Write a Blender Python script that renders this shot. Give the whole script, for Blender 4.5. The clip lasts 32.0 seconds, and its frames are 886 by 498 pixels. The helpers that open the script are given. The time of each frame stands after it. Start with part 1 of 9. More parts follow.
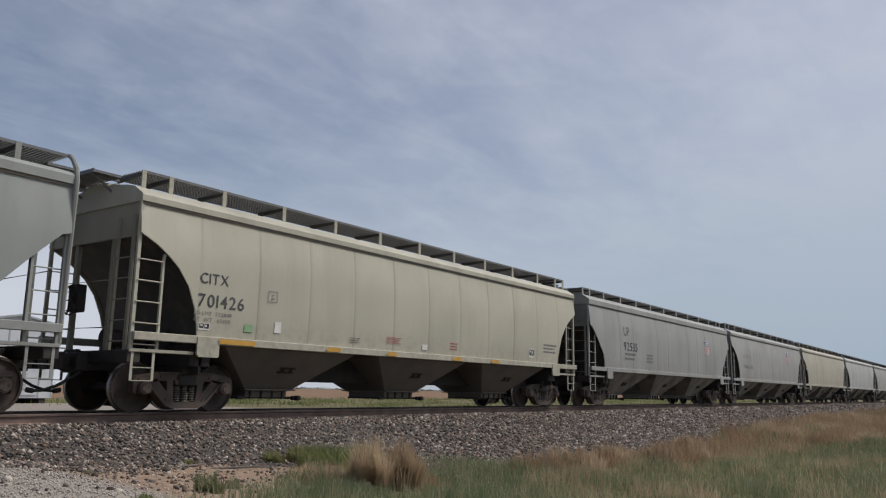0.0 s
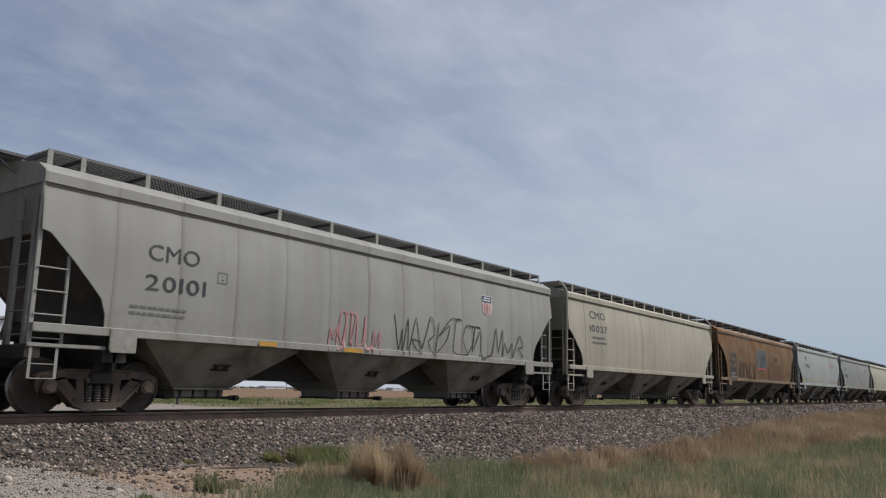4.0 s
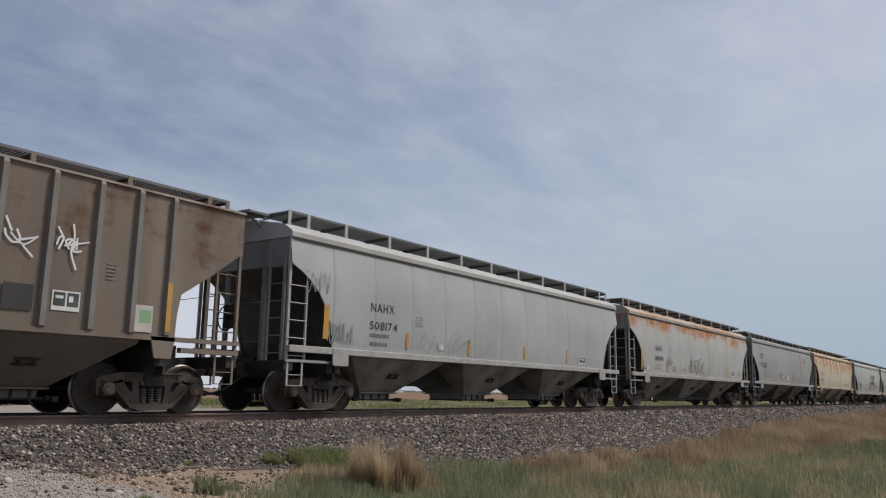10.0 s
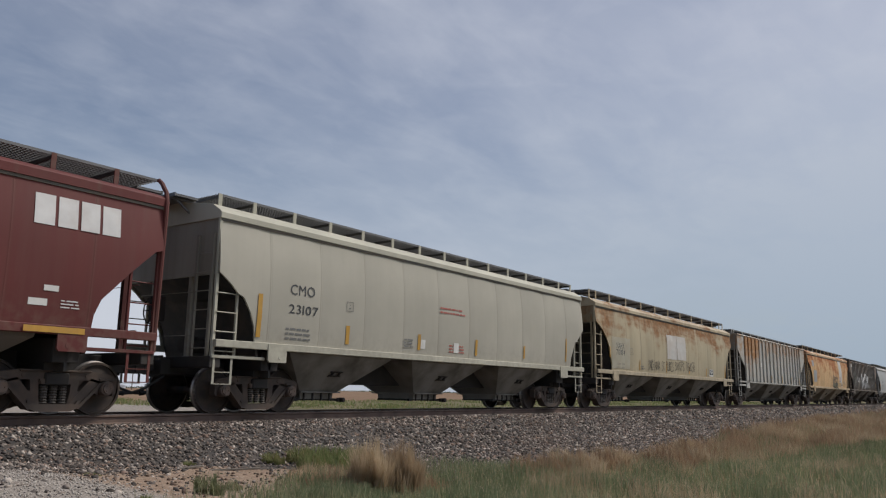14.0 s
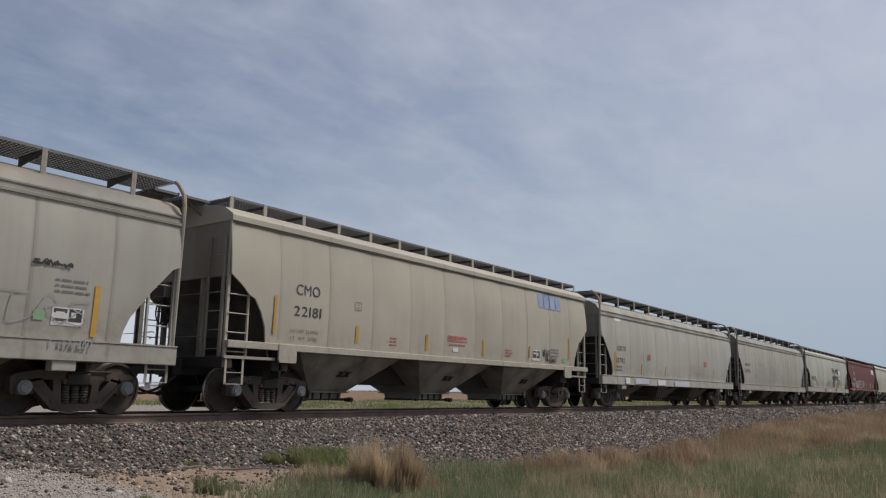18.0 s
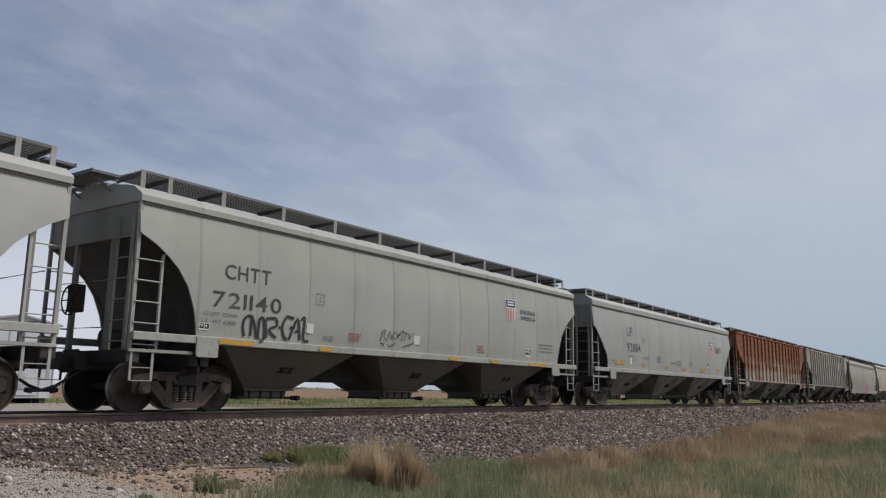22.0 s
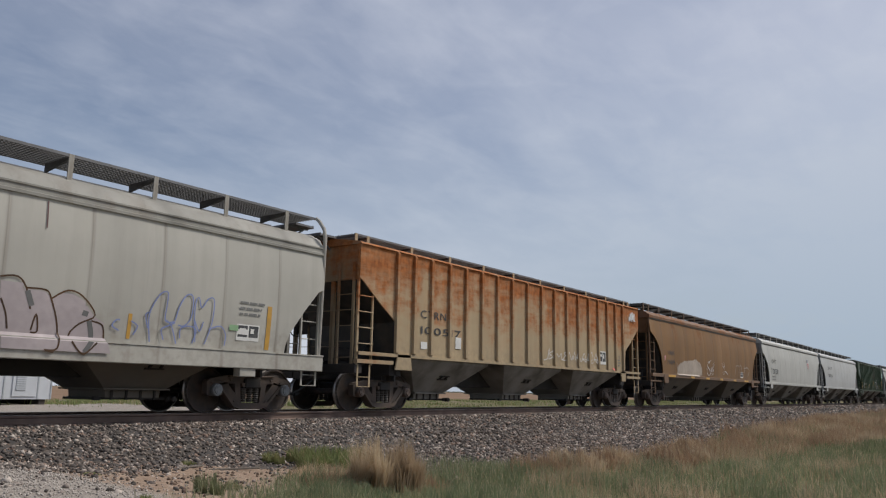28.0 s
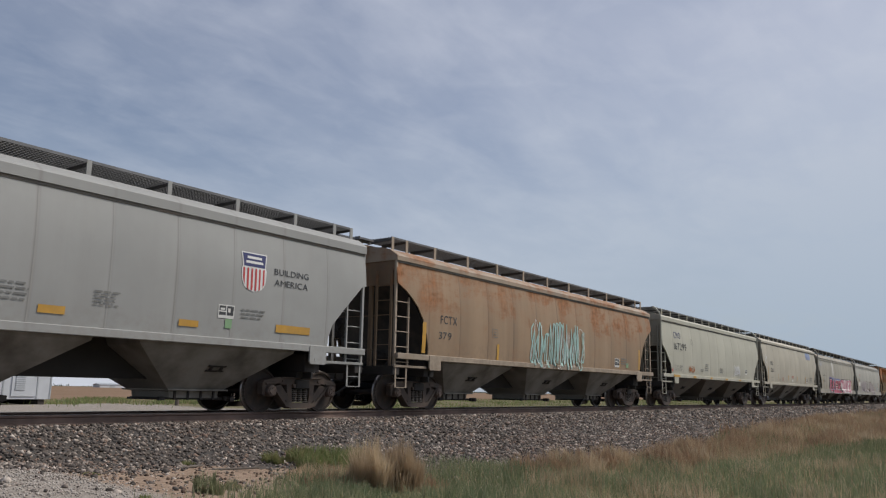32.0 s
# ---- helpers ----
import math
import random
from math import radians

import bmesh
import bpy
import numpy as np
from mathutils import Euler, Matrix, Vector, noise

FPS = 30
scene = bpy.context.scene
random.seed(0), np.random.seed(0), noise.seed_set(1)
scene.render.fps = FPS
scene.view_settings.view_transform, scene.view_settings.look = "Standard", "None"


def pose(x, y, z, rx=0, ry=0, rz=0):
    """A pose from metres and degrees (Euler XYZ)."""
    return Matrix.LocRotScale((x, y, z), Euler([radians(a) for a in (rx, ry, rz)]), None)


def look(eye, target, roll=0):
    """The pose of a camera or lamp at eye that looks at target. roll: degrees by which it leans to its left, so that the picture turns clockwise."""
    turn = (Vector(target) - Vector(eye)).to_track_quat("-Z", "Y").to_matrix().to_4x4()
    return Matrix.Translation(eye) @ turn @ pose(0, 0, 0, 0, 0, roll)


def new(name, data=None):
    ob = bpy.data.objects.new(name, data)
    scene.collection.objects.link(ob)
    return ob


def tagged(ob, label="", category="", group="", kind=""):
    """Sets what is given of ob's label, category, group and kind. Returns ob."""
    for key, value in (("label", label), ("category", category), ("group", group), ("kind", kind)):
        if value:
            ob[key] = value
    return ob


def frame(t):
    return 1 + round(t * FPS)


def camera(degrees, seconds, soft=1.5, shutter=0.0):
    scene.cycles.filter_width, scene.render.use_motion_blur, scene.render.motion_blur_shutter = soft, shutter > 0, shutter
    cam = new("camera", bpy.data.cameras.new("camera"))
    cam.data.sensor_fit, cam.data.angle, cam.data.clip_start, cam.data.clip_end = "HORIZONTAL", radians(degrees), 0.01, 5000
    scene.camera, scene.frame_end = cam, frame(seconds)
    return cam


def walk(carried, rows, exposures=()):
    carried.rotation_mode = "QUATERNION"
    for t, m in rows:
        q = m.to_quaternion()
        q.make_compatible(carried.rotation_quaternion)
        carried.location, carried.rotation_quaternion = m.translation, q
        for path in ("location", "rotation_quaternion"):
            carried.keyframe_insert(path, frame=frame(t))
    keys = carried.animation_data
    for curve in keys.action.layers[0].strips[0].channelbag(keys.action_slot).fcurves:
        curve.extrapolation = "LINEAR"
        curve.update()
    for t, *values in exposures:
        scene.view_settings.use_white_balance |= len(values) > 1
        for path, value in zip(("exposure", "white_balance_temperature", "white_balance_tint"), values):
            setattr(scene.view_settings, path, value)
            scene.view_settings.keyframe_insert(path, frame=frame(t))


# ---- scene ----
cam = camera(59.25, 32.0, soft=1.2)
EYE = Vector((0.0, -13.863, 0.486))


def view(up=0.0, side=0.0):
    """The camera on its tripod, with a small settling tilt in degrees."""
    yaw, tilt = radians(53.957 + side), radians(10.308 + up)
    ahead = Vector((math.sin(yaw) * math.cos(tilt), math.cos(yaw) * math.cos(tilt), math.sin(tilt)))
    return look(EYE, EYE + ahead * 10, 0.93)


walk(cam, [(0, view(0)), (5, view(0)), (8, view(0.08)), (11, view(0.12)), (15.5, view(0.12)), (19, view(0.08)),
           (22, view(0)), (24.5, view(0)), (27, view(0.08)), (32, view(0.08, 0.05))], exposures=[(0, -0.04), (1, 0.0), (2, 0.08), (3.5, 0.02), (5, 0.0), (13, 0.0), (14, -0.08), (15, 0.03), (16.5, 0.0), (18, -0.07), (19, -0.02), (20, 0.03), (21, 0.03), (22, 0.0), (26, 0.02), (28, 0.03), (29, 0.0), (31, -0.07), (32, 0.0)])

# ---- sky and sun ----
SUN_AZ, SUN_EL = radians(-38), radians(52)      # azimuth counted from the track's direction
world = bpy.data.worlds.new("hazy_sky")
scene.world = world
world.use_nodes = True


def build_sky():
    nt = world.node_tree
    nt.nodes.clear()
    N, Lk = nt.nodes.new, nt.links.new
    out, bg = N("ShaderNodeOutputWorld"), N("ShaderNodeBackground")
    sky = N("ShaderNodeTexSky")
    sky.sky_type, sky.sun_disc = "NISHITA", False
    sky.sun_elevation, sky.sun_rotation = SUN_EL, math.pi / 2 - SUN_AZ
    sky.air_density, sky.dust_density, sky.ozone_density = 1.0, 1.6, 1.5
    dim = N("ShaderNodeMix")
    dim.data_type, dim.blend_type = "RGBA", "MULTIPLY"
    dim.inputs[0].default_value = 1.0
    dim.inputs[7].default_value = (*SKY_GAIN, 1)
    Lk(sky.outputs[0], dim.inputs[6])
    tc, sep = N("ShaderNodeTexCoord"), N("ShaderNodeSeparateXYZ")
    Lk(tc.outputs["Generated"], sep.inputs[0])

    def mth(op, a, b=None):
        m = N("ShaderNodeMath")
        m.operation = op
        for i, v in enumerate((a, b)):
            if v is None:
                continue
            if isinstance(v, (int, float)):
                m.inputs[i].default_value = v
            else:
                Lk(v, m.inputs[i])
        return m.outputs[0]

    den = mth("ADD", mth("MAXIMUM", sep.outputs[2], 0.0), 0.18)
    flat = N("ShaderNodeCombineXYZ")
    Lk(mth("DIVIDE", sep.outputs[0], den), flat.inputs[0])
    Lk(mth("DIVIDE", sep.outputs[1], den), flat.inputs[1])

    def cloud(scale, detail, rot, sx, sy, lo, hi, dist=0.6, off=0.0):
        mp, nz, mr = N("ShaderNodeMapping"), N("ShaderNodeTexNoise"), N("ShaderNodeMapRange")
        mp.inputs["Rotation"].default_value = (0, 0, radians(rot))
        mp.inputs["Scale"].default_value = (sx, sy, 1)
        mp.inputs["Location"].default_value = (off, off * 0.7, 0)
        Lk(flat.outputs[0], mp.inputs[0])
        Lk(mp.outputs[0], nz.inputs["Vector"])
        nz.inputs["Scale"].default_value, nz.inputs["Detail"].default_value = scale, detail
        nz.inputs["Roughness"].default_value, nz.inputs["Distortion"].default_value = 0.55, dist
        Lk(nz.outputs[0], mr.inputs[0])
        mr.inputs[1].default_value, mr.inputs[2].default_value = lo, hi
        return mr.outputs[0]

    veil = cloud(1.0, 5, -35, 1.0, 1.7, 0.32, 0.74, 0.5, 3.1)
    wisps = cloud(2.4, 7, -12, 0.7, 1.8, 0.44, 0.72, 0.8, 1.3)
    puffs = cloud(5.5, 6, 20, 1.0, 1.2, 0.42, 0.70, 0.3, 2.2)
    amount = mth("MINIMUM", mth("ADD", mth("ADD", mth("MULTIPLY", veil, 0.30), 0.07), mth("ADD", mth("MULTIPLY", wisps, 0.15), mth("MULTIPLY", puffs, 0.16))), 0.92)
    low = N("ShaderNodeMapRange")
    Lk(sep.outputs[2], low.inputs[0])
    low.inputs[1].default_value, low.inputs[2].default_value = 0.02, 0.5
    low.inputs[3].default_value, low.inputs[4].default_value = 0.16, 0.0
    amount = mth("MINIMUM", mth("ADD", amount, low.outputs[0]), 0.96)
    # the veil thickens towards the sun's side
    side = mth("ADD", mth("MULTIPLY", sep.outputs[0], 0.38), mth("MULTIPLY", sep.outputs[1], -0.20))
    bright = N("ShaderNodeMapRange")
    bright.interpolation_type = "SMOOTHSTEP"
    Lk(sep.outputs[0], bright.inputs[0])
    bright.inputs[1].default_value, bright.inputs[2].default_value = 0.80, 1.0
    side = mth("ADD", side, mth("MULTIPLY", bright.outputs[0], 0.22))
    amount = mth("MAXIMUM", mth("MINIMUM", mth("ADD", amount, side), 0.97), 0.05)
    mix = N("ShaderNodeMix")
    mix.data_type = "RGBA"
    Lk(amount, mix.inputs[0])
    Lk(dim.outputs[2], mix.inputs[6])
    tint, rise = N("ShaderNodeMix"), N("ShaderNodeMapRange")
    tint.data_type = "RGBA"
    Lk(sep.outputs[2], rise.inputs[0])
    rise.inputs[1].default_value, rise.inputs[2].default_value = 0.03, 0.42
    Lk(rise.outputs[0], tint.inputs[0])
    tint.inputs[6].default_value, tint.inputs[7].default_value = (*HAZE, 1), (*CLOUD, 1)
    Lk(tint.outputs[2], mix.inputs[7])
    # a pale haze bank along the horizon across the track
    bank, flank, white = N("ShaderNodeMapRange"), N("ShaderNodeMapRange"), N("ShaderNodeMix")
    bank.interpolation_type = flank.interpolation_type = "SMOOTHSTEP"
    Lk(sep.outputs[2], bank.inputs[0])
    bank.inputs[1].default_value, bank.inputs[2].default_value = 0.27, 0.10
    Lk(sep.outputs[1], flank.inputs[0])
    flank.inputs[1].default_value, flank.inputs[2].default_value = 0.30, 0.88
    white.data_type = "RGBA"
    Lk(mth("MULTIPLY", mth("MULTIPLY", bank.outputs[0], flank.outputs[0]), 0.8), white.inputs[0])
    Lk(mix.outputs[2], white.inputs[6])
    white.inputs[7].default_value = (0.66, 0.69, 0.77, 1)
    Lk(white.outputs[2], bg.inputs[0])
    bg.inputs[1].default_value = 1.0
    Lk(bg.outputs[0], out.inputs[0])


SKY_GAIN, CLOUD, HAZE = (0.094, 0.088, 0.088), (0.555, 0.590, 0.686), (0.365, 0.448, 0.545)
build_sky()
sun = new("sun", bpy.data.lights.new("sun", "SUN"))
sun.data.energy, sun.data.angle, sun.data.color = 2.9, radians(12), (1.0, 0.95, 0.88)
toward = Vector((math.cos(SUN_EL) * math.cos(SUN_AZ), math.cos(SUN_EL) * math.sin(SUN_AZ), math.sin(SUN_EL)))
sun.matrix_world = look(toward * 300, (0, 0, 0))


# ---- materials ----
def lin(r, g, b):
    """A colour given in 0-255 display values, as linear."""
    return tuple(((c / 255 + 0.055) / 1.055) ** 2.4 if c > 10 else c / 255 / 12.92 for c in (r, g, b))


class Nodes:
    """A few shorthands to wire one node material."""

    def __init__(self, name, rough=0.6, metal=0.0):
        self.m = bpy.data.materials.new(name)
        self.m.use_nodes = True
        self.nt = self.m.node_tree
        self.b = self.nt.nodes["Principled BSDF"]
        self.b.inputs["Roughness"].default_value, self.b.inputs["Metallic"].default_value = rough, metal
        self.tc = self.nt.nodes.new("ShaderNodeTexCoord").outputs["Object"]

    def link(self, a, b):
        self.nt.links.new(a, b)

    def mapped(self, scale, loc=(0, 0, 0), rot=(0, 0, 0)):
        n = self.nt.nodes.new("ShaderNodeMapping")
        n.inputs["Scale"].default_value, n.inputs["Location"].default_value = scale, loc
        n.inputs["Rotation"].default_value = rot
        self.link(self.tc, n.inputs[0])
        return n.outputs[0]

    def noise(self, scale, detail=4, vec=None, rough=0.55, dist=0.0):
        n = self.nt.nodes.new("ShaderNodeTexNoise")
        n.inputs["Scale"].default_value, n.inputs["Detail"].default_value = scale, detail
        n.inputs["Roughness"].default_value, n.inputs["Distortion"].default_value = rough, dist
        self.link(vec or self.tc, n.inputs["Vector"])
        return n.outputs[0]

    def span(self, v, a, b, lo=0.0, hi=1.0, smooth=False):
        n = self.nt.nodes.new("ShaderNodeMapRange")
        if smooth:
            n.interpolation_type = "SMOOTHSTEP"
        self.link(v, n.inputs[0])
        for i, x in enumerate((a, b, lo, hi)):
            n.inputs[1 + i].default_value = x
        return n.outputs[0]

    def math(self, op, a, b):
        n = self.nt.nodes.new("ShaderNodeMath")
        n.operation = op
        for i, x in enumerate((a, b)):
            if isinstance(x, (int, float)):
                n.inputs[i].default_value = x
            else:
                self.link(x, n.inputs[i])
        return n.outputs[0]

    def mix(self, fac, a, b, blend="MIX"):
        n = self.nt.nodes.new("ShaderNodeMix")
        n.data_type, n.blend_type = "RGBA", blend
        for i, x in ((0, fac), (6, a), (7, b)):
            if isinstance(x, (int, float)):
                n.inputs[i].default_value = x
            elif isinstance(x, tuple):
                n.inputs[i].default_value = (*x[:3], 1)
            else:
                self.link(x, n.inputs[i])
        return n.outputs[2]

    def axis(self, i):
        n = self.nt.nodes.new("ShaderNodeSeparateXYZ")
        self.link(self.tc, n.inputs[0])
        return n.outputs[i]

    def random(self):
        return self.nt.nodes.new("ShaderNodeObjectInfo").outputs["Random"]

    def island(self):
        return self.nt.nodes.new("ShaderNodeNewGeometry").outputs["Random Per Island"]

    def done(self, col, bump=None, strength=0.2, dist=0.02):
        if isinstance(col, tuple):
            self.b.inputs["Base Color"].default_value = (*col, 1)
        else:
            self.link(col, self.b.inputs["Base Color"])
        if bump is not None:
            n = self.nt.nodes.new("ShaderNodeBump")
            n.inputs["Strength"].default_value, n.inputs["Distance"].default_value = strength, dist
            self.link(bump, n.inputs["Height"])
            self.link(n.outputs[0], self.b.inputs["Normal"])
        return self.m


def plain(name, col, rough=0.6, metal=0.0, var=0.25, scale=6.0, grime=None, amount=0.4):
    """Colour with two scales of variation, and grime in patches."""
    n = Nodes(name, rough, metal)
    big, small = n.noise(scale * 0.2, 3), n.noise(scale, 5)
    c = n.mix(n.span(big, 0.3, 0.7), tuple(x * (1 - var) for x in col), tuple(min(1, x * (1 + var * 0.6)) for x in col))
    c = n.mix(n.span(small, 0.35, 0.75, 0, 0.35), c, tuple(x * 0.6 for x in col))
    if grime:
        c = n.mix(n.span(n.noise(scale * 0.45, 6), 0.45, 0.7, 0, amount), c, grime)
    return n.done(c, small, 0.15, 0.01)


def paint(name, col, seed=0.0, dirt=0.25, rust=0.0, rust_low=2.6, rust_col=(0.30, 0.105, 0.03), rust_all=0.0, dark=(0.16, 0.13, 0.10), seam=None, panels=False):
    """Weathered body paint: tone drift, run-down streaks, soiled weld seams, and rust that begins along the top edge."""
    n = Nodes(name, 0.62)
    n.b.inputs["Specular IOR Level"].default_value = 0.32
    off = (seed * 7.3, seed * 3.1, seed * 1.7)
    big = n.noise(0.55, 4, n.mapped((1, 1, 1), off))
    fine = n.noise(7.0, 6, n.mapped((1, 1, 1), off))
    run = n.noise(1.0, 5, n.mapped((2.6, 2.6, 0.22), off), 0.6)
    thin = n.noise(1.0, 4, n.mapped((11, 11, 0.5), off), 0.6)
    brush = n.noise(1.0, 5, n.mapped((1.1, 1.1, 5.5), off), 0.65)
    c = n.mix(n.span(big, 0.3, 0.72), tuple(x * 0.88 for x in col), tuple(min(1, x * 1.06) for x in col))
    c = n.mix(n.span(run, 0.48, 0.78, 0, dirt), c, dark)
    c = n.mix(n.span(thin, 0.58, 0.8, 0, dirt * 0.8), c, tuple(x * 0.5 for x in col))
    c = n.mix(n.span(fine, 0.5, 0.8, 0, dirt * 0.4), c, tuple(x * 0.7 for x in col))
    if dirt > 0.15:
        band = n.noise(1.0, 2, n.mapped((1.15, 1.15, 0.03), off), 0.5)
        c = n.mix(n.span(band, 0.50, 0.68, 0, min(0.7, 1.3 * dirt)), c, tuple(0.55 * x + 0.02 for x in col))
        c = n.mix(n.span(band, 0.46, 0.32, 0, min(0.5, 0.9 * dirt)), c, tuple(min(0.8, 1.25 * x + 0.03) for x in col))
    # splashed dirt over the lowest edge
    c = n.mix(n.math("MULTIPLY", n.span(n.axis(2), 1.95, 1.35, 0, 0.9), n.span(fine, 0.40, 0.72, 0, min(0.8, 0.22 + dirt))), c, (0.20, 0.155, 0.115))
    away = None
    if seam:
        first, step = seam
        cell = n.math("DIVIDE", n.math("SUBTRACT", n.axis(0), first), step)
        away = n.math("MULTIPLY", n.math("PINGPONG", cell, 0.5), step)
        edge = n.math("MULTIPLY", n.span(away, 0.012, 0.055, 1, 0), n.span(run, 0.25, 0.62, 0.12, 0.85))
        c = n.mix(n.math("MULTIPLY", edge, min(0.75, 0.10 + 1.6 * dirt)), c, (0.12, 0.085, 0.062))
    if rust or rust_all:
        z = n.axis(2)
        blot = n.noise(1.0, 6, n.mapped((0.75, 0.75, 0.95), off), 0.62, 0.35)
        field = n.math("ADD", n.math("MULTIPLY", blot, 0.60), n.math("MULTIPLY", run, 0.24))
        field = n.math("ADD", field, n.math("MULTIPLY", brush, 0.16))
        field = n.math("ADD", field, n.span(z, rust_low, 3.85, -0.12, 0.16 * rust))
        field = n.math("ADD", field, rust_all)
        if panels:
            field = n.math("ADD", field, n.span(z, 3.25, 3.55, 0.0, -0.12))
            field = n.math("ADD", field, n.span(away, 0.05, 0.45, -0.14, 0.05))
        mask = n.span(field, 0.55, 0.67)
        halo = n.span(field, 0.47, 0.62, 0, 0.55)
        tone = n.mix(n.span(fine, 0.3, 0.7), tuple(x * 0.62 for x in rust_col), tuple(min(1, x * 1.35) for x in rust_col))
        tone = n.mix(n.span(thin, 0.4, 0.7, 0, 0.6), tone, tuple(x * 0.5 for x in rust_col))
        c = n.mix(halo, c, tuple(0.55 * a + 0.45 * b for a, b in zip(rust_col, col)))
        c = n.mix(n.math("MULTIPLY", mask, n.span(brush, 0.3, 0.6, 0.55, 1.0)), c, tone)
        n.link(n.math("ADD", n.math("MULTIPLY", mask, 0.25), 0.62), n.b.inputs["Roughness"])
    return n.done(c, fine, 0.12, 0.006)


M = {}
M["low_end_black"] = plain("low_end_black", (0.030, 0.029, 0.028), 0.65, 0, 0.3, 5, (0.11, 0.085, 0.06), 0.5)
M["under"] = plain("underframe_grime", (0.030, 0.027, 0.025), 0.75, 0, 0.3, 3, (0.070, 0.052, 0.040), 0.5)
# dark tone for the shade line below the eaves, with brown dirt patches
M["eave_shade"] = plain("eave_shade_grey", (0.17, 0.16, 0.14), 0.8, 0, 0.3, 2.5, (0.22, 0.16, 0.11), 0.5)
M["hopper"] = plain("hopper_dusty_grey", (0.31, 0.29, 0.255), 0.75, 0, 0.35, 2.0, (0.065, 0.052, 0.040), 0.8)
M["hopper_tan"] = plain("hopper_tan_dust", (0.40, 0.33, 0.24), 0.75, 0, 0.3, 1.6, (0.10, 0.075, 0.052), 0.7)
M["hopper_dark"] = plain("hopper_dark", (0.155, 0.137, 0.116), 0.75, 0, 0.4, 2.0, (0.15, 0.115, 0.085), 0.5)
M["frame_iron"] = plain("cast_side_frame", (0.090, 0.070, 0.058), 0.8, 0.0, 0.4, 7, (0.15, 0.10, 0.07), 0.6)


def wheel_material():
    """Rust-brown plate with a bright worn tread and rim edge."""
    n = Nodes("wheel_steel", 0.6, 0.2)
    x, z = n.axis(0), n.axis(2)
    r = n.math("SQRT", n.math("ADD", n.math("MULTIPLY", x, x), n.math("MULTIPLY", z, z)), 0.0)
    c = n.mix(n.span(n.noise(5, 5), 0.35, 0.7), (0.032, 0.026, 0.023), (0.075, 0.048, 0.034))
    rim = n.span(r, 0.450, 0.456)
    n.link(n.math("MULTIPLY", rim, 0.8), n.b.inputs["Metallic"])
    n.link(n.span(rim, 0, 1, 0.65, 0.32), n.b.inputs["Roughness"])
    return n.done(n.mix(rim, c, (0.34, 0.31, 0.29)))


M["wheel"] = wheel_material()
M["cap"] = plain("bearing_cap", (0.12, 0.10, 0.09), 0.6, 0.3, 0.3, 9, (0.2, 0.11, 0.06), 0.5)
M["cap_grey"] = plain("bearing_cap_grey", (0.24, 0.25, 0.26), 0.5, 0.4, 0.2, 9)
M["spring"] = plain("spring_steel", (0.13, 0.115, 0.10), 0.6, 0.3, 0.3, 9)
M["grate"] = plain("galvanized_grating", (0.165, 0.165, 0.168), 0.6, 0.15, 0.2, 6)
M["bracket"] = plain("bracket_steel", (0.10, 0.098, 0.094), 0.7, 0.1, 0.25, 6)
M["hose"] = plain("rubber_hose", (0.025, 0.024, 0.023), 0.6, 0, 0.2, 12)
M["yellow"] = plain("yellow_reflector", (0.60, 0.33, 0.055), 0.5, 0, 0.18, 6, (0.30, 0.2, 0.08), 0.4)
M["letter"] = plain("dark_stencil", (0.045, 0.047, 0.052), 0.6, 0, 0.25, 4, (0.2, 0.2, 0.18), 0.35)
M["heavy"] = plain("bold_black_lettering", (0.038, 0.038, 0.042), 0.6, 0, 0.25, 3, (0.12, 0.12, 0.12), 0.35)
M["soot"] = plain("sooty_panel", (0.045, 0.042, 0.040), 0.7, 0, 0.35, 3, (0.16, 0.09, 0.05), 0.6)
M["slate"] = plain("slate_panel", (0.105, 0.115, 0.125), 0.7, 0, 0.4, 2.5, (0.17, 0.125, 0.09), 0.7)
M["umber"] = plain("dark_umber_stain", (0.050, 0.026, 0.012), 0.8, 0, 0.4, 3, (0.16, 0.07, 0.02), 0.6)
M["faded_tan"] = plain("faded_tan_stencil", (0.30, 0.19, 0.10), 0.7, 0, 0.3, 4)
M["umber_gold"] = plain("worn_gold_lettering", (0.16, 0.11, 0.025), 0.7, 0, 0.3, 4)
M["rib_grey"] = plain("dusty_grey_rib", (0.235, 0.220, 0.195), 0.7, 0, 0.25, 2.5, (0.14, 0.10, 0.07), 0.5)
M["moss"] = plain("grey_green_patch", (0.22, 0.24, 0.19), 0.7, 0, 0.25, 4, (0.1, 0.08, 0.06), 0.4)
M["pale"] = plain("repainted_patch", (0.60, 0.58, 0.54), 0.6, 0, 0.1, 3, (0.35, 0.2, 0.1), 0.3)
M["ash"] = plain("ash_grey_patch", (0.34, 0.36, 0.38), 0.6, 0, 0.15, 4)
M["sand"] = plain("sand_panel", (0.46, 0.43, 0.33), 0.6, 0, 0.12, 3, (0.3, 0.17, 0.08), 0.3)
M["lilac"] = plain("pale_lilac_patch", (0.55, 0.56, 0.62), 0.6, 0, 0.12, 4)
M["oxide"] = plain("oxide_streak", (0.13, 0.05, 0.05), 0.7, 0, 0.3, 4)
M["green_dark"] = plain("dark_green_paint", (0.028, 0.045, 0.027), 0.6, 0, 0.3, 4)
M["letter_soft"] = plain("faded_stencil", (0.20, 0.20, 0.19), 0.6, 0, 0.2, 4)
M["letter_white"] = plain("white_stencil", (0.72, 0.71, 0.69), 0.6, 0, 0.15, 4, (0.4, 0.3, 0.25), 0.3)
M["letter_red"] = plain("red_stencil", (0.46, 0.13, 0.10), 0.6, 0, 0.2, 5)
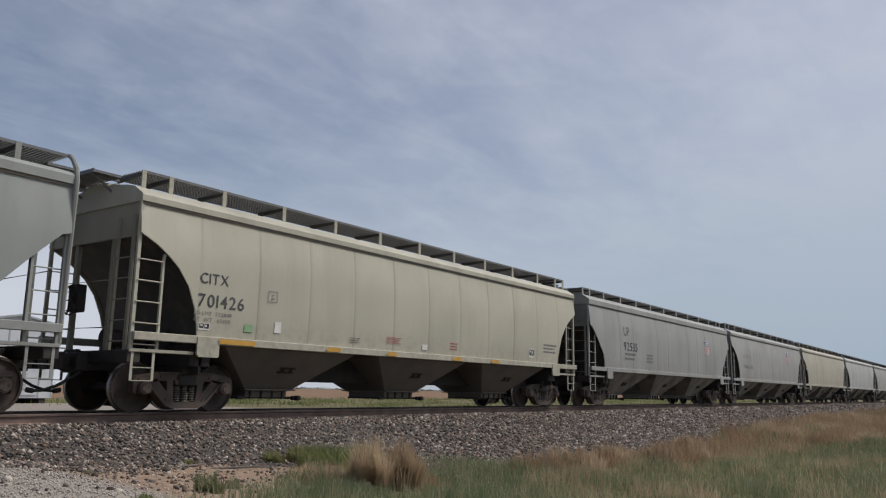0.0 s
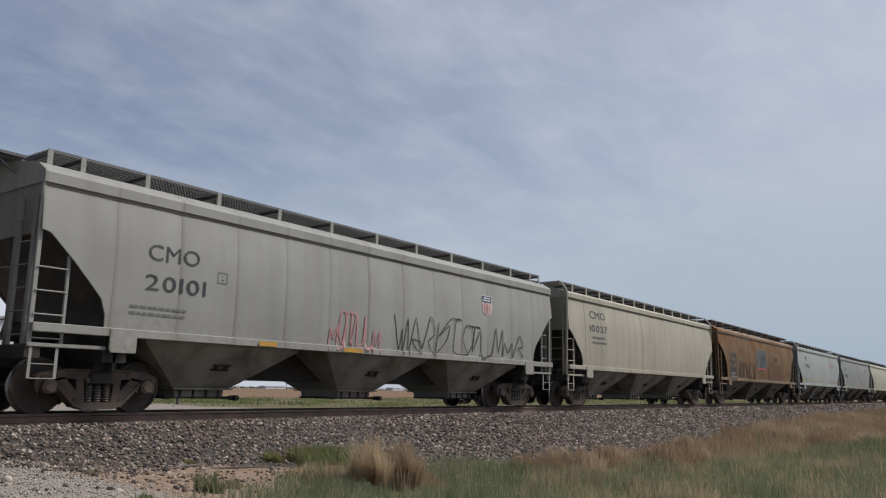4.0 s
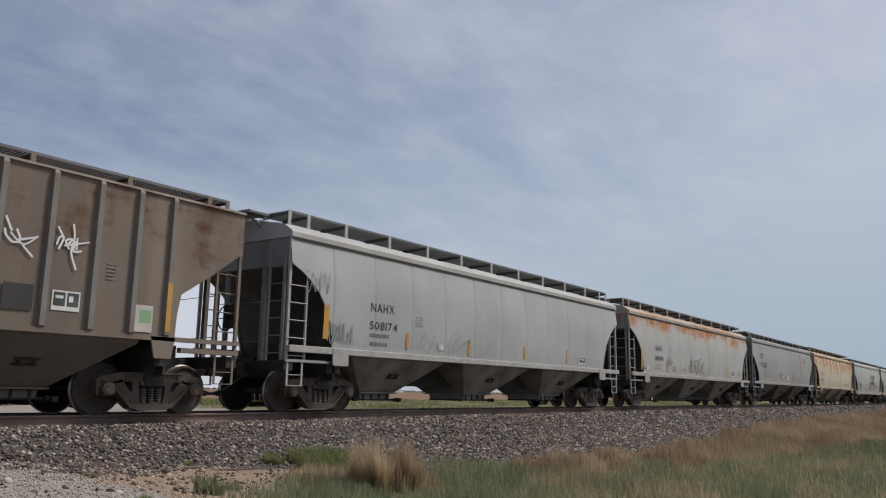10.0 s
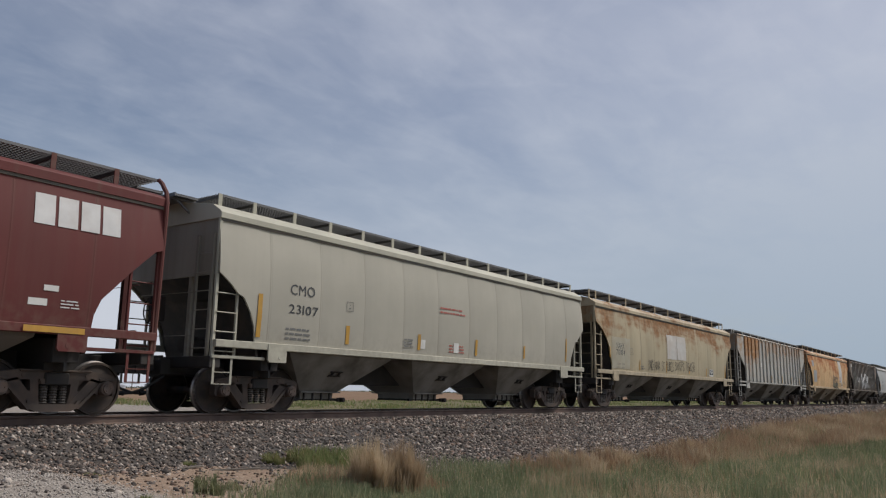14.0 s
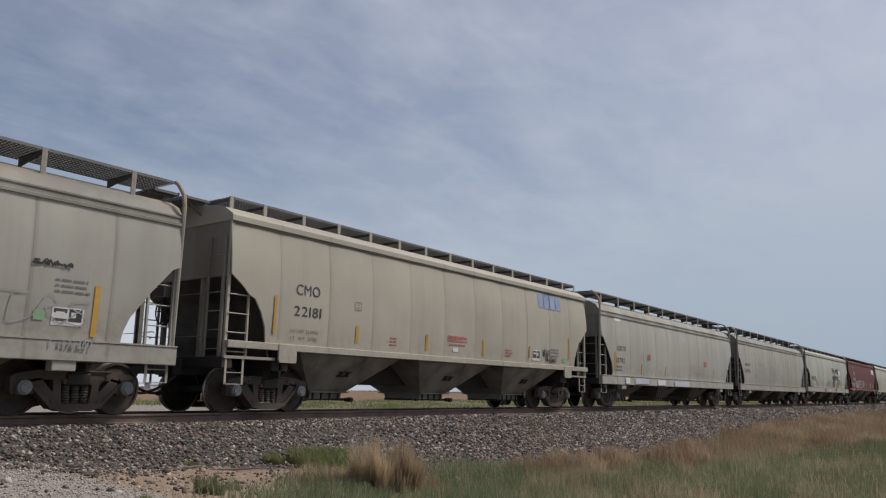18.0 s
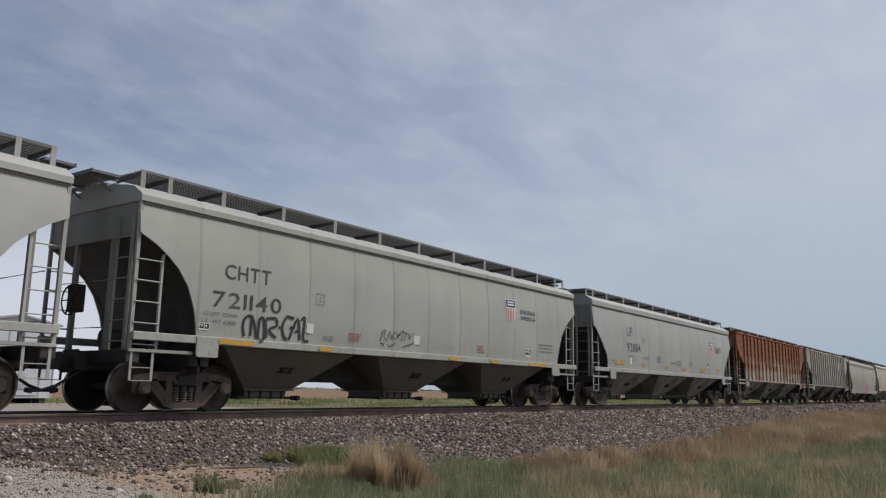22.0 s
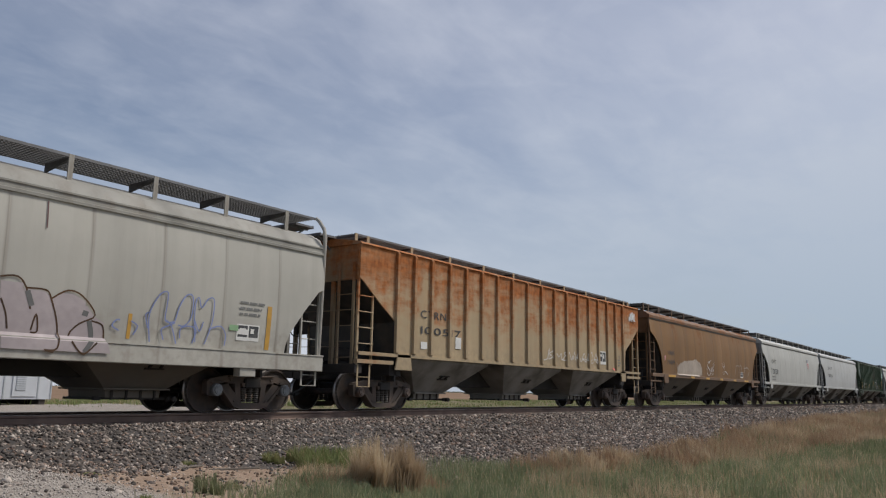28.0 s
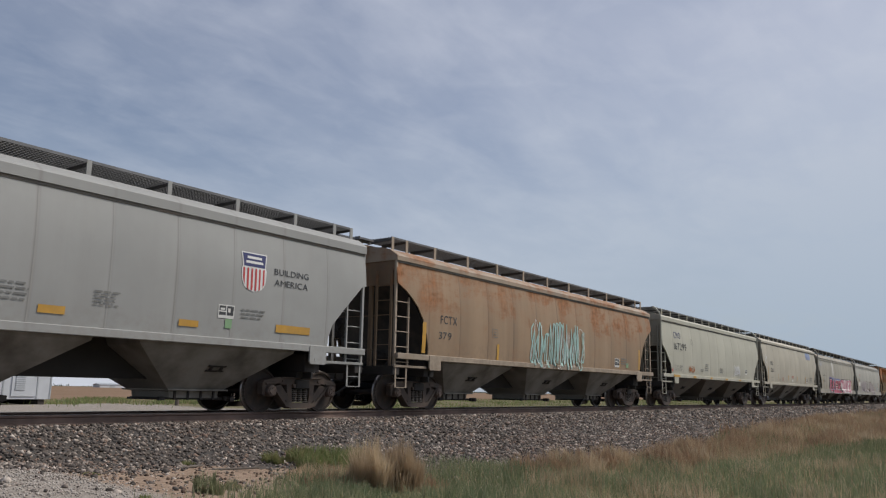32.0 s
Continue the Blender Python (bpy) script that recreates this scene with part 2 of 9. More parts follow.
M["letter_blue"] = plain("blue_faded_mark", (0.24, 0.31, 0.52), 0.6, 0, 0.2, 3, (0.5, 0.5, 0.5), 0.4)
M["navy"] = plain("navy_enamel", (0.04, 0.045, 0.14), 0.5, 0, 0.15, 5)
M["shield_red"] = plain("red_enamel", (0.55, 0.07, 0.07), 0.5, 0, 0.15, 5)
M["shield_white"] = plain("white_enamel", (0.78, 0.77, 0.74), 0.5, 0, 0.1, 5)
M["tag_white"] = plain("white_tag", (0.75, 0.74, 0.70), 0.6, 0, 0.1, 6)
M["tag_green"] = plain("green_tag", (0.27, 0.44, 0.24), 0.6, 0, 0.15, 6)
M["tag_red"] = plain("red_tag", (0.70, 0.09, 0.07), 0.5, 0, 0.15, 6)
for key, col in {"spray_black": (0.03, 0.03, 0.033), "spray_white": (0.75, 0.75, 0.74), "spray_blue": (0.13, 0.24, 0.46), "spray_pink": (0.55, 0.115, 0.180), "spray_blush": (0.42, 0.365, 0.365), "spray_sky": (0.22, 0.27, 0.50), "spray_dusk": (0.17, 0.12, 0.30), "spray_ink": (0.015, 0.016, 0.022), "spray_candy": (0.57, 0.19, 0.26), "spray_slate": (0.14, 0.14, 0.135), "spray_plaster": (0.43, 0.36, 0.295),
                 "spray_magenta": (0.62, 0.12, 0.34), "spray_red": (0.50, 0.06, 0.07), "spray_purple": (0.36, 0.18, 0.42), "spray_teal": (0.40, 0.60, 0.55),
                 "spray_mauve": (0.45, 0.38, 0.43), "spray_olive": (0.19, 0.165, 0.085), "spray_grey": (0.33, 0.33, 0.33), "spray_orange": (0.46, 0.15, 0.04),
                 "spray_chalk": (0.36, 0.30, 0.245), "spray_rust": (0.155, 0.070, 0.026), "rust_edge": (0.100, 0.050, 0.023), "spray_rose": (0.62, 0.30, 0.32), "spray_lemon": (0.60, 0.56, 0.34), "spray_dull": (0.45, 0.20, 0.16), "emblem": (0.046, 0.033, 0.023), "spray_lilac": (0.44, 0.46, 0.52)}.items():
    M[key] = plain(key, col, 0.7, 0, 0.2, 7)
M["rail_side"] = plain("rusty_rail", (0.225, 0.155, 0.124), 0.85, 0.0, 0.3, 4, (0.060, 0.048, 0.042), 0.5)
M["rail_top"] = plain("worn_railhead", (0.30, 0.29, 0.28), 0.35, 0.85, 0.15, 5)
M["tie_wood"] = plain("creosoted_wood", (0.060, 0.050, 0.042), 0.85, 0, 0.35, 5, (0.13, 0.12, 0.11), 0.5)
M["shed_white"] = plain("white_shed_paint", (0.60, 0.63, 0.66), 0.5, 0, 0.07, 1.5, (0.45, 0.45, 0.43), 0.2)
M["shed_trim"] = plain("shed_trim", (0.45, 0.48, 0.50), 0.5, 0, 0.1, 3)
M["shed_roof"] = plain("shed_roof_metal", (0.40, 0.42, 0.44), 0.5, 0.2, 0.15, 3)
M["grey_wood"] = plain("weathered_post", (0.17, 0.145, 0.12), 0.85, 0, 0.3, 6)
M["concrete"] = plain("concrete", (0.42, 0.40, 0.37), 0.9, 0, 0.15, 4)


def stone_material():
    n = Nodes("ballast_stone", 0.9)
    n.b.inputs["Specular IOR Level"].default_value = 0.2
    r = n.island()
    c = n.mix(r, (0.058, 0.053, 0.049), (0.21, 0.195, 0.18))
    c = n.mix(n.span(r, 0.28, 0.29), c, (0.275, 0.205, 0.168))
    c = n.mix(n.span(r, 0.40, 0.41), c, (0.140, 0.128, 0.120))
    c = n.mix(n.span(r, 0.70, 0.71), c, (0.30, 0.268, 0.240))
    c = n.mix(n.span(r, 0.90, 0.905), c, (0.56, 0.515, 0.465))
    c = n.mix(n.span(n.noise(0.6, 4), 0.5, 0.75, 0, 0.4), c, (0.15, 0.105, 0.078))
    c = n.mix(1.0, c, (0.86, 0.81, 0.775), "MULTIPLY")
    return n.done(c, n.noise(40, 4), 0.3, 0.01)


M["stone"] = stone_material()
M["ballast"] = plain("ballast_bed", (0.062, 0.056, 0.052), 0.95, 0, 0.35, 14, (0.15, 0.11, 0.08), 0.5)


def blade_material(name, a, b, c3, glow=0.42):
    """Thin leaves: tone from blade to blade, and some light passing through."""
    n = Nodes(name, 0.75)
    r = n.island()
    c = n.mix(r, a, b)
    c = n.mix(n.span(r, 0.82, 0.86), c, c3)
    c = n.mix(n.span(n.noise(0.45, 4), 0.42, 0.70, 0, 0.42), c, tuple(x * 0.62 for x in a))
    c = n.mix(n.span(n.noise(0.9, 4, n.mapped((1, 1, 1), (31, 7, 0))), 0.52, 0.72, 0, 0.55), c, c3)
    n.b.inputs["Specular IOR Level"].default_value = 0.2
    n.done(c)
    tr, ms = n.nt.nodes.new("ShaderNodeBsdfTranslucent"), n.nt.nodes.new("ShaderNodeMixShader")
    n.link(c, tr.inputs[0])
    ms.inputs[0].default_value = glow
    n.link(n.b.outputs[0], ms.inputs[1])
    n.link(tr.outputs[0], ms.inputs[2])
    n.link(ms.outputs[0], n.nt.nodes["Material Output"].inputs[0])
    return n.m


M["grass"] = blade_material("green_grass", (0.150, 0.182, 0.090), (0.270, 0.305, 0.165), (0.46, 0.39, 0.25))
M["grass_blue"] = blade_material("blue_green_grass", (0.165, 0.200, 0.108), (0.290, 0.330, 0.190), (0.50, 0.43, 0.28))
M["straw"] = blade_material("dry_straw", (0.44, 0.335, 0.220), (0.66, 0.54, 0.385), (0.42, 0.30, 0.185), 0.45)
M["straw_pale"] = blade_material("pale_straw", (0.56, 0.44, 0.295), (0.82, 0.69, 0.50), (0.52, 0.39, 0.24), 0.45)
M["rust_grass"] = blade_material("rusty_dry_grass", (0.285, 0.185, 0.118), (0.475, 0.335, 0.220), (0.50, 0.40, 0.26))
M["weed"] = blade_material("bright_weed", (0.165, 0.205, 0.075), (0.30, 0.345, 0.145), (0.38, 0.31, 0.17))
M["far_leaf"] = blade_material("far_foliage", (0.07, 0.085, 0.05), (0.14, 0.16, 0.10), (0.11, 0.11, 0.07))


def ground_material():
    n = Nodes("prairie_ground", 1.0)
    n.b.inputs["Specular IOR Level"].default_value = 0.04
    x, y = n.axis(0), n.axis(1)
    broad, mid, fine, grit = n.noise(0.12, 4), n.noise(0.9, 5), n.noise(9, 6), n.noise(38, 4)
    wob = n.math("MULTIPLY", n.math("SUBTRACT", mid, 0.5), 3.2)
    soil = n.mix(n.span(fine, 0.3, 0.7), (0.215, 0.150, 0.108), (0.34, 0.255, 0.190))
    soil = n.mix(n.span(grit, 0.60, 0.68), soil, (0.44, 0.38, 0.32))
    gravel = n.mix(n.span(grit, 0.35, 0.65), (0.20, 0.172, 0.148), (0.39, 0.352, 0.310))
    turf = n.mix(n.span(fine, 0.3, 0.7), (0.105, 0.105, 0.050), (0.25, 0.215, 0.125))
    field = n.mix(n.span(broad, 0.3, 0.7), (0.215, 0.142, 0.094), (0.265, 0.182, 0.124))
    rows = n.noise(1.0, 4, n.mapped((0.05, 1.3, 1)), 0.6)
    field = n.mix(n.span(rows, 0.45, 0.7, 0, 0.4), field, (0.165, 0.115, 0.072))
    # near side: soil by the toe, turf beyond, the gravel road towards the crossing
    yw, xw = n.math("ADD", y, wob), n.math("ADD", x, n.math("MULTIPLY", wob, 0.5))
    near = n.mix(n.span(n.math("SUBTRACT", n.math("MULTIPLY", xw, 0.55), yw), 10.0, 11.2, 0, 1, True), soil, turf)
    road = n.span(n.math("SUBTRACT", n.math("ADD", x, n.math("MULTIPLY", wob, 0.22)), n.math("MULTIPLY", y, 0.05)), 5.50, 5.05, 0, 1, True)
    near = n.mix(road, near, gravel)
    # far side: gravel pad by the shed, weeds, then the field
    pad = n.span(n.math("ADD", xw, n.math("MULTIPLY", y, -0.15)), 19.4, 17.8, 0, 1, True)
    verge = n.mix(n.span(mid, 0.35, 0.65), (0.195, 0.158, 0.102), (0.145, 0.145, 0.080))
    verge = n.mix(n.span(fine, 0.35, 0.7, 0, 0.5), verge, (0.15, 0.13, 0.072))
    far = n.mix(n.span(yw, 26.0, 29.0), n.mix(pad, verge, gravel), n.mix(0.5, verge, field))
    far = n.mix(n.span(yw, 28, 34, 0, 1, True), far, field)
    far = n.mix(n.span(yw, 500, 1500, 0, 0.8), far, (0.16, 0.15, 0.10))
    c = n.mix(n.span(y, -1.0, 1.0), near, far)
    return n.done(c, n.math("ADD", n.math("MULTIPLY", fine, 0.6), n.math("MULTIPLY", grit, 0.4)), 0.5, 0.05)


M["ground"] = ground_material()


# ---- mesh helpers ----
class Shape:
    """Collects faces for one mesh."""

    def __init__(self):
        self.v, self.f = [], []

    def add(self, verts, faces):
        o = len(self.v)
        self.v += [tuple(p) for p in verts]
        self.f += [tuple(i + o for i in q) for q in faces]
        return self

    def box(self, x0, x1, y0, y1, z0, z1, ch=0.0):
        if ch <= 0:
            v = [(x, y, z) for x in (x0, x1) for y in (y0, y1) for z in (z0, z1)]
            return self.add(v, [(0, 1, 3, 2), (4, 6, 7, 5), (0, 4, 5, 1), (2, 3, 7, 6), (0, 2, 6, 4), (1, 5, 7, 3)])
        ring = lambda z, c: [(x0 + c, y0, z), (x1 - c, y0, z), (x1, y0 + c, z), (x1, y1 - c, z), (x1 - c, y1, z), (x0 + c, y1, z), (x0, y1 - c, z), (x0, y0 + c, z)]
        small = lambda z: [(min(max(x, x0 + ch), x1 - ch), min(max(y, y0 + ch), y1 - ch), z) for x, y, _ in ring(z, ch)]
        return self.loft([small(z0), ring(z0 + ch, ch), ring(z1 - ch, ch), small(z1)])

    def loft(self, rings, caps=True, closed=True):
        n, o = len(rings[0]), len(self.v)
        for r in rings:
            self.v += [tuple(p) for p in r]
        for a in range(len(rings) - 1):
            for i in range(n if closed else n - 1):
                j = (i + 1) % n
                self.f.append((o + a * n + i, o + a * n + j, o + (a + 1) * n + j, o + (a + 1) * n + i))
        if caps:
            self.f.append(tuple(o + i for i in reversed(range(n))))
            self.f.append(tuple(o + (len(rings) - 1) * n + i for i in range(n)))
        return self

    def prism(self, poly, y0, y1):
        """A polygon in x, z pushed through y."""
        return self.loft([[(x, y0, z) for x, z in poly], [(x, y1, z) for x, z in poly]])

    def bar(self, p, q, w, h=None):
        p, q = Vector(p), Vector(q)
        d = (q - p).normalized()
        s = d.cross(Vector((0, 0, 1)))
        s = Vector((1, 0, 0)) if s.length < 0.05 else s.normalized()
        u = s.cross(d).normalized()
        h = w if h is None else h
        ring = lambda c: [c + s * w / 2 + u * h / 2, c - s * w / 2 + u * h / 2, c - s * w / 2 - u * h / 2, c + s * w / 2 - u * h / 2]
        return self.loft([ring(p), ring(q)])

    def rod(self, p, q, r, n=8, r2=None):
        p, q = Vector(p), Vector(q)
        d = (q - p).normalized()
        s = d.cross(Vector((0, 0, 1)))
        s = Vector((1, 0, 0)) if s.length < 0.05 else s.normalized()
        u = s.cross(d)
        ring = lambda c, k: [c + (s * math.cos(2 * math.pi * i / n) + u * math.sin(2 * math.pi * i / n)) * k for i in range(n)]
        return self.loft([ring(p, r), ring(q, r if r2 is None else r2)])

    def tube(self, pts, r, n=7):
        pts = [Vector(p) for p in pts]
        rings = []
        for i, p in enumerate(pts):
            d = (pts[min(i + 1, len(pts) - 1)] - pts[max(i - 1, 0)]).normalized()
            s = d.cross(Vector((0, 1, 0.01))).normalized()
            u = s.cross(d)
            rings.append([p + (s * math.cos(2 * math.pi * k / n) + u * math.sin(2 * math.pi * k / n)) * r for k in range(n)])
        return self.loft(rings)

    def lathe(self, prof, y_axis=True, n=28):
        """Revolve (r, y) points about the y axis."""
        rings = [[(r * math.sin(2 * math.pi * i / n), y, r * math.cos(2 * math.pi * i / n)) for i in range(n)] for r, y in prof]
        return self.loft(rings, caps=True)

    def mesh(self, name, smooth=False):
        me = bpy.data.meshes.new(name)
        me.from_pydata(self.v, [], self.f)
        bm = bmesh.new()
        bm.from_mesh(me)
        bmesh.ops.recalc_face_normals(bm, faces=bm.faces)
        bm.to_mesh(me)
        bm.free()
        if smooth:
            me.shade_smooth()
            me.set_sharp_from_angle(angle=radians(32))
        return me


def part(name, mesh, material, parent, label="", at=None):
    """One mesh under a thing or part; alike parts share a mesh, the paint sits on the object."""
    if isinstance(mesh, Shape):
        mesh = mesh.mesh(name)
    if not mesh.materials:
        mesh.materials.append(None)
    ob = new(name, mesh)
    ob.parent = parent
    ob.material_slots[0].link = "OBJECT"
    ob.material_slots[0].material = material
    if at is not None:
        ob.location = at
    return tagged(ob, label)


def thing(name, mesh, material, label, category, group="", kind="", at=(0, 0, 0)):
    if isinstance(mesh, Shape):
        mesh = mesh.mesh(name)
    ob = new(name, mesh)
    if not mesh.materials:
        mesh.materials.append(material)
    ob.location = at
    return tagged(ob, label, category, group, kind)


def base(name, label, category, group="", at=(0, 0, 0), kind=""):
    ob = new(name)
    ob.empty_display_size = 0.3
    ob.location = at
    return tagged(ob, label, category, group, kind)


# ---- ground ----
def smooth01(v):
    v = min(1.0, max(0.0, v))
    return v * v * (3 - 2 * v)


def ground_z(x, y):
    """Height of the land: a road bank by the crossing, a shallow ditch side, the level field."""
    if y > -1.5:
        z = -0.42 + 0.14 * smooth01((y + 1.0) / 5)
    else:
        z = -0.80 - 0.040 * min(7.5, max(0.0, -3.2 - y)) - 0.35 * smooth01((-1.5 - y) / 1.2) + 0.35
        z += 0.10 * smooth01((10.5 - x) / 3) * smooth01((-2.6 - y) / 0.8) - 0.10 * smooth01((x - 10) / 3) * smooth01((y + 6) / 1.5)
        rise = smooth01((8.2 - x) / 5.5) * smooth01((y + 11) / 6)
        z = z + (-0.33 - z) * rise * 0.95
    z += 0.05 * noise.noise((x * 0.35, y * 0.35, 0)) + 0.018 * noise.noise((x * 1.7, y * 1.7, 3))
    far = math.hypot(x, y)
    return z - 0.6 * smooth01((far - 300) / 2500)


def build_ground():
    def ticks(marks):
        out = []
        for a, b, step in marks:
            out += list(np.arange(a, b, step))
        return out
    xs = ticks([(-3500, -500, 500), (-500, -60, 55), (-60, -4, 7), (-4, 32, 0.35), (32, 130, 2.0), (130, 900, 70), (900, 4501, 600)])
    ys = ticks([(-2500, -300, 400), (-300, -40, 40), (-40, -15, 4), (-15, 3, 0.35), (3, 40, 1.6), (40, 300, 20), (300, 4501, 600)])
    v = [(x, y, ground_z(x, y)) for x in xs for y in ys]
    n = len(ys)
    f = [(i * n + j, (i + 1) * n + j, (i + 1) * n + j + 1, i * n + j + 1) for i in range(len(xs) - 1) for j in range(n - 1)]
    me = bpy.data.meshes.new("ground")
    me.from_pydata(v, [], f)
    me.shade_smooth()
    thing("ground", me, M["ground"], "flat prairie of brown field, gravel road and turf", "ground", kind="structure")


build_ground()


# ---- track ----
def build_track():
    bed = Shape()
    prof = [(-5.0, -0.93), (-3.2, -0.70), (-2.0, -0.22), (-1.5, -0.178), (1.5, -0.178), (2.0, -0.25), (2.9, -0.46)]
    xs = [-700, -100, -20] + [i * 4.0 for i in range(-4, 36)] + [200, 900]
    bed.loft([[(x, y + (0.06 * noise.noise((x * 0.5, y, 7)) if abs(y) > 1.9 else 0), z) for y, z in prof] for x in xs], caps=False, closed=False)
    thing("ballast_bed", bed, M["ballast"], "grey crushed-stone railway ballast embankment", "ballast", kind="structure")
    track = base("railway_track", "single railway track on timber ties and ballast", "track", kind="structure")
    prof = [(-0.075, -0.17), (0.075, -0.17), (0.075, -0.155), (0.012, -0.135), (0.012, -0.05), (0.037, -0.035), (0.037, -0.006),
            (0.030, 0.0), (-0.030, 0.0), (-0.037, -0.006), (-0.037, -0.035), (-0.012, -0.05), (-0.012, -0.135), (-0.075, -0.155)]
    rail = Shape().loft([[(x, y, z) for y, z in prof] for x in (-700, 0, 60, 900)]).mesh("rail")
    head = Shape().box(-700, 900, -0.024, 0.024, 0.0, 0.003).mesh("running_surface")
    for s in (-1, 1):
        r = part("rail", rail, M["rail_side"], track, "rusty brown steel rail", (0, s * 0.754, 0))
        part("running_surface", head, M["rail_top"], r, "polished railhead")
    tie = Shape().box(-0.115, 0.115, -1.3, 1.3, -0.34, -0.172, 0.012).mesh("tie")
    plate = Shape().box(-0.09, 0.09, -0.17, 0.17, -0.172, -0.158, 0).mesh("tie_plate")
    for i in range(190):
        x = -14 + i * 0.5 + random.uniform(-0.03, 0.03)
        t = part("tie", tie, M["tie_wood"], track, "", (x, random.uniform(-0.05, 0.05), random.uniform(-0.012, 0.0)))
        t.rotation_euler[2] = random.uniform(-0.02, 0.02)
        if i < 110:
            part("tie_plate", plate, M["rail_side"], t, "", (0, -0.754, 0))


build_track()


def scatter(name, pts, sizes, material, label, category, squash=0.7):
    """Many small broken stones as one mesh."""
    rng = np.random.default_rng(5)
    pts, sizes = np.asarray(pts), np.asarray(sizes)
    n = len(pts)
    octa = np.array([(1, 0, 0), (0, 1, 0), (-1, 0, 0), (0, -1, 0), (0, 0, 1), (0, 0, -1)], float)
    tri = np.array([(0, 1, 4), (1, 2, 4), (2, 3, 4), (3, 0, 4), (1, 0, 5), (2, 1, 5), (3, 2, 5), (0, 3, 5)])
    a, b = rng.uniform(0, 6.28, n), rng.uniform(-0.7, 0.7, n)
    shp = octa[None] * rng.uniform(0.65, 1.35, (n, 6, 1)) * sizes[:, None, None]
    shp[:, :, 2] *= squash
    ca, sa, cb, sb = np.cos(a)[:, None], np.sin(a)[:, None], np.cos(b)[:, None], np.sin(b)[:, None]
    x, y, z = shp[:, :, 0], shp[:, :, 1], shp[:, :, 2]
    y, z = y * cb - z * sb, y * sb + z * cb
    x, y = x * ca - y * sa, x * sa + y * ca
    v = np.stack([x, y, z], 2) + pts[:, None]
    f = tri[None] + (np.arange(n) * 6)[:, None, None]
    me = bpy.data.meshes.new(name)
    me.vertices.add(n * 6)
    me.vertices.foreach_set("co", v.reshape(-1))
    me.loops.add(n * 24)
    me.loops.foreach_set("vertex_index", f.reshape(-1).astype(np.int32))
    me.polygons.add(n * 8)
    me.polygons.foreach_set("loop_start", np.arange(0, n * 24, 3, dtype=np.int32))
    me.update(calc_edges=True)
    return thing(name, me, material, label, category, kind="stuff")


def bed_z(y):
    prof = [(-5.0, -0.93), (-3.2, -0.70), (-2.0, -0.22), (-1.5, -0.178), (1.5, -0.178), (2.0, -0.25), (2.9, -0.46)]
    for (y0, z0), (y1, z1) in zip(prof, prof[1:]):
        if y0 <= y <= y1:
            return z0 + (z1 - z0) * (y - y0) / (y1 - y0)
    return -1.0


def build_stones():
    rng = np.random.default_rng(3)
    pts, sizes = [], []
    edge = lambda x: -4.3 + 0.8 * smooth01((x - 6) / 2) - 2.8 * smooth01((x - 8.6) / 4.2) + 1.4 * smooth01((x - 24) / 14)
    for x0, x1, count, s in ((2, 14, 60000, 0.0250), (14, 30, 54000, 0.030), (30, 60, 26000, 0.044), (60, 125, 12000, 0.07)):
        for _ in range(count):
            x, y = rng.uniform(x0, x1), -0.86 - 5.8 * rng.uniform() ** 1.1
            if y < edge(x) + rng.normal(0, 0.25) and rng.uniform() < 0.93:
                continue
            z = max(bed_z(y), ground_z(x, y)) + rng.uniform(-0.03, 0.014)
            pts.append((x, y, z))
            sizes.append(s * min(2.6, rng.lognormal(-0.03, 0.42)))
    for _ in range(2500):
        x, y = rng.uniform(5, 60), rng.uniform(0.9, 2.9)
        pts.append((x, y, bed_z(y) + 0.01))
        sizes.append(rng.uniform(0.03, 0.06))
    scatter("ballast_stones", pts, sizes, M["stone"], "loose grey crushed ballast stones on the bank", "ballast")
    pts, sizes = [], []
    for _ in range(15000):
        x, y = rng.uniform(1.5, 7.5), rng.uniform(-8.0, -2.2)
        if x - 0.05 * y > 5.25 + rng.normal(0, 0.30) and rng.uniform() < 0.985:
            continue
        pts.append((x, y, ground_z(x, y) + 0.004))
        sizes.append(rng.uniform(0.006, 0.017))
    n = Nodes("pale_gravel", 0.95)
    M["pale_gravel"] = n.done(n.mix(n.island(), (0.25, 0.215, 0.185), (0.50, 0.455, 0.405)))
    scatter("road_gravel", pts, sizes, M["pale_gravel"], "pale crushed gravel of the crossing road", "gravel")
    pts, sizes = [], []
    for _ in range(190):
        x, y = rng.uniform(5.2, 8.8), rng.uniform(-6.9, -4.3)
        pts.append((x, y, ground_z(x, y) + 0.01))
        sizes.append(0.012 + 0.035 * rng.uniform() ** 2.5)
    M["clod"] = plain("red_earth_clod", (0.155, 0.105, 0.075), 0.95, 0, 0.3, 9)
    scatter("earth_clods", pts, sizes, M["clod"], "reddish brown clods of bare earth", "earth")


build_stones()


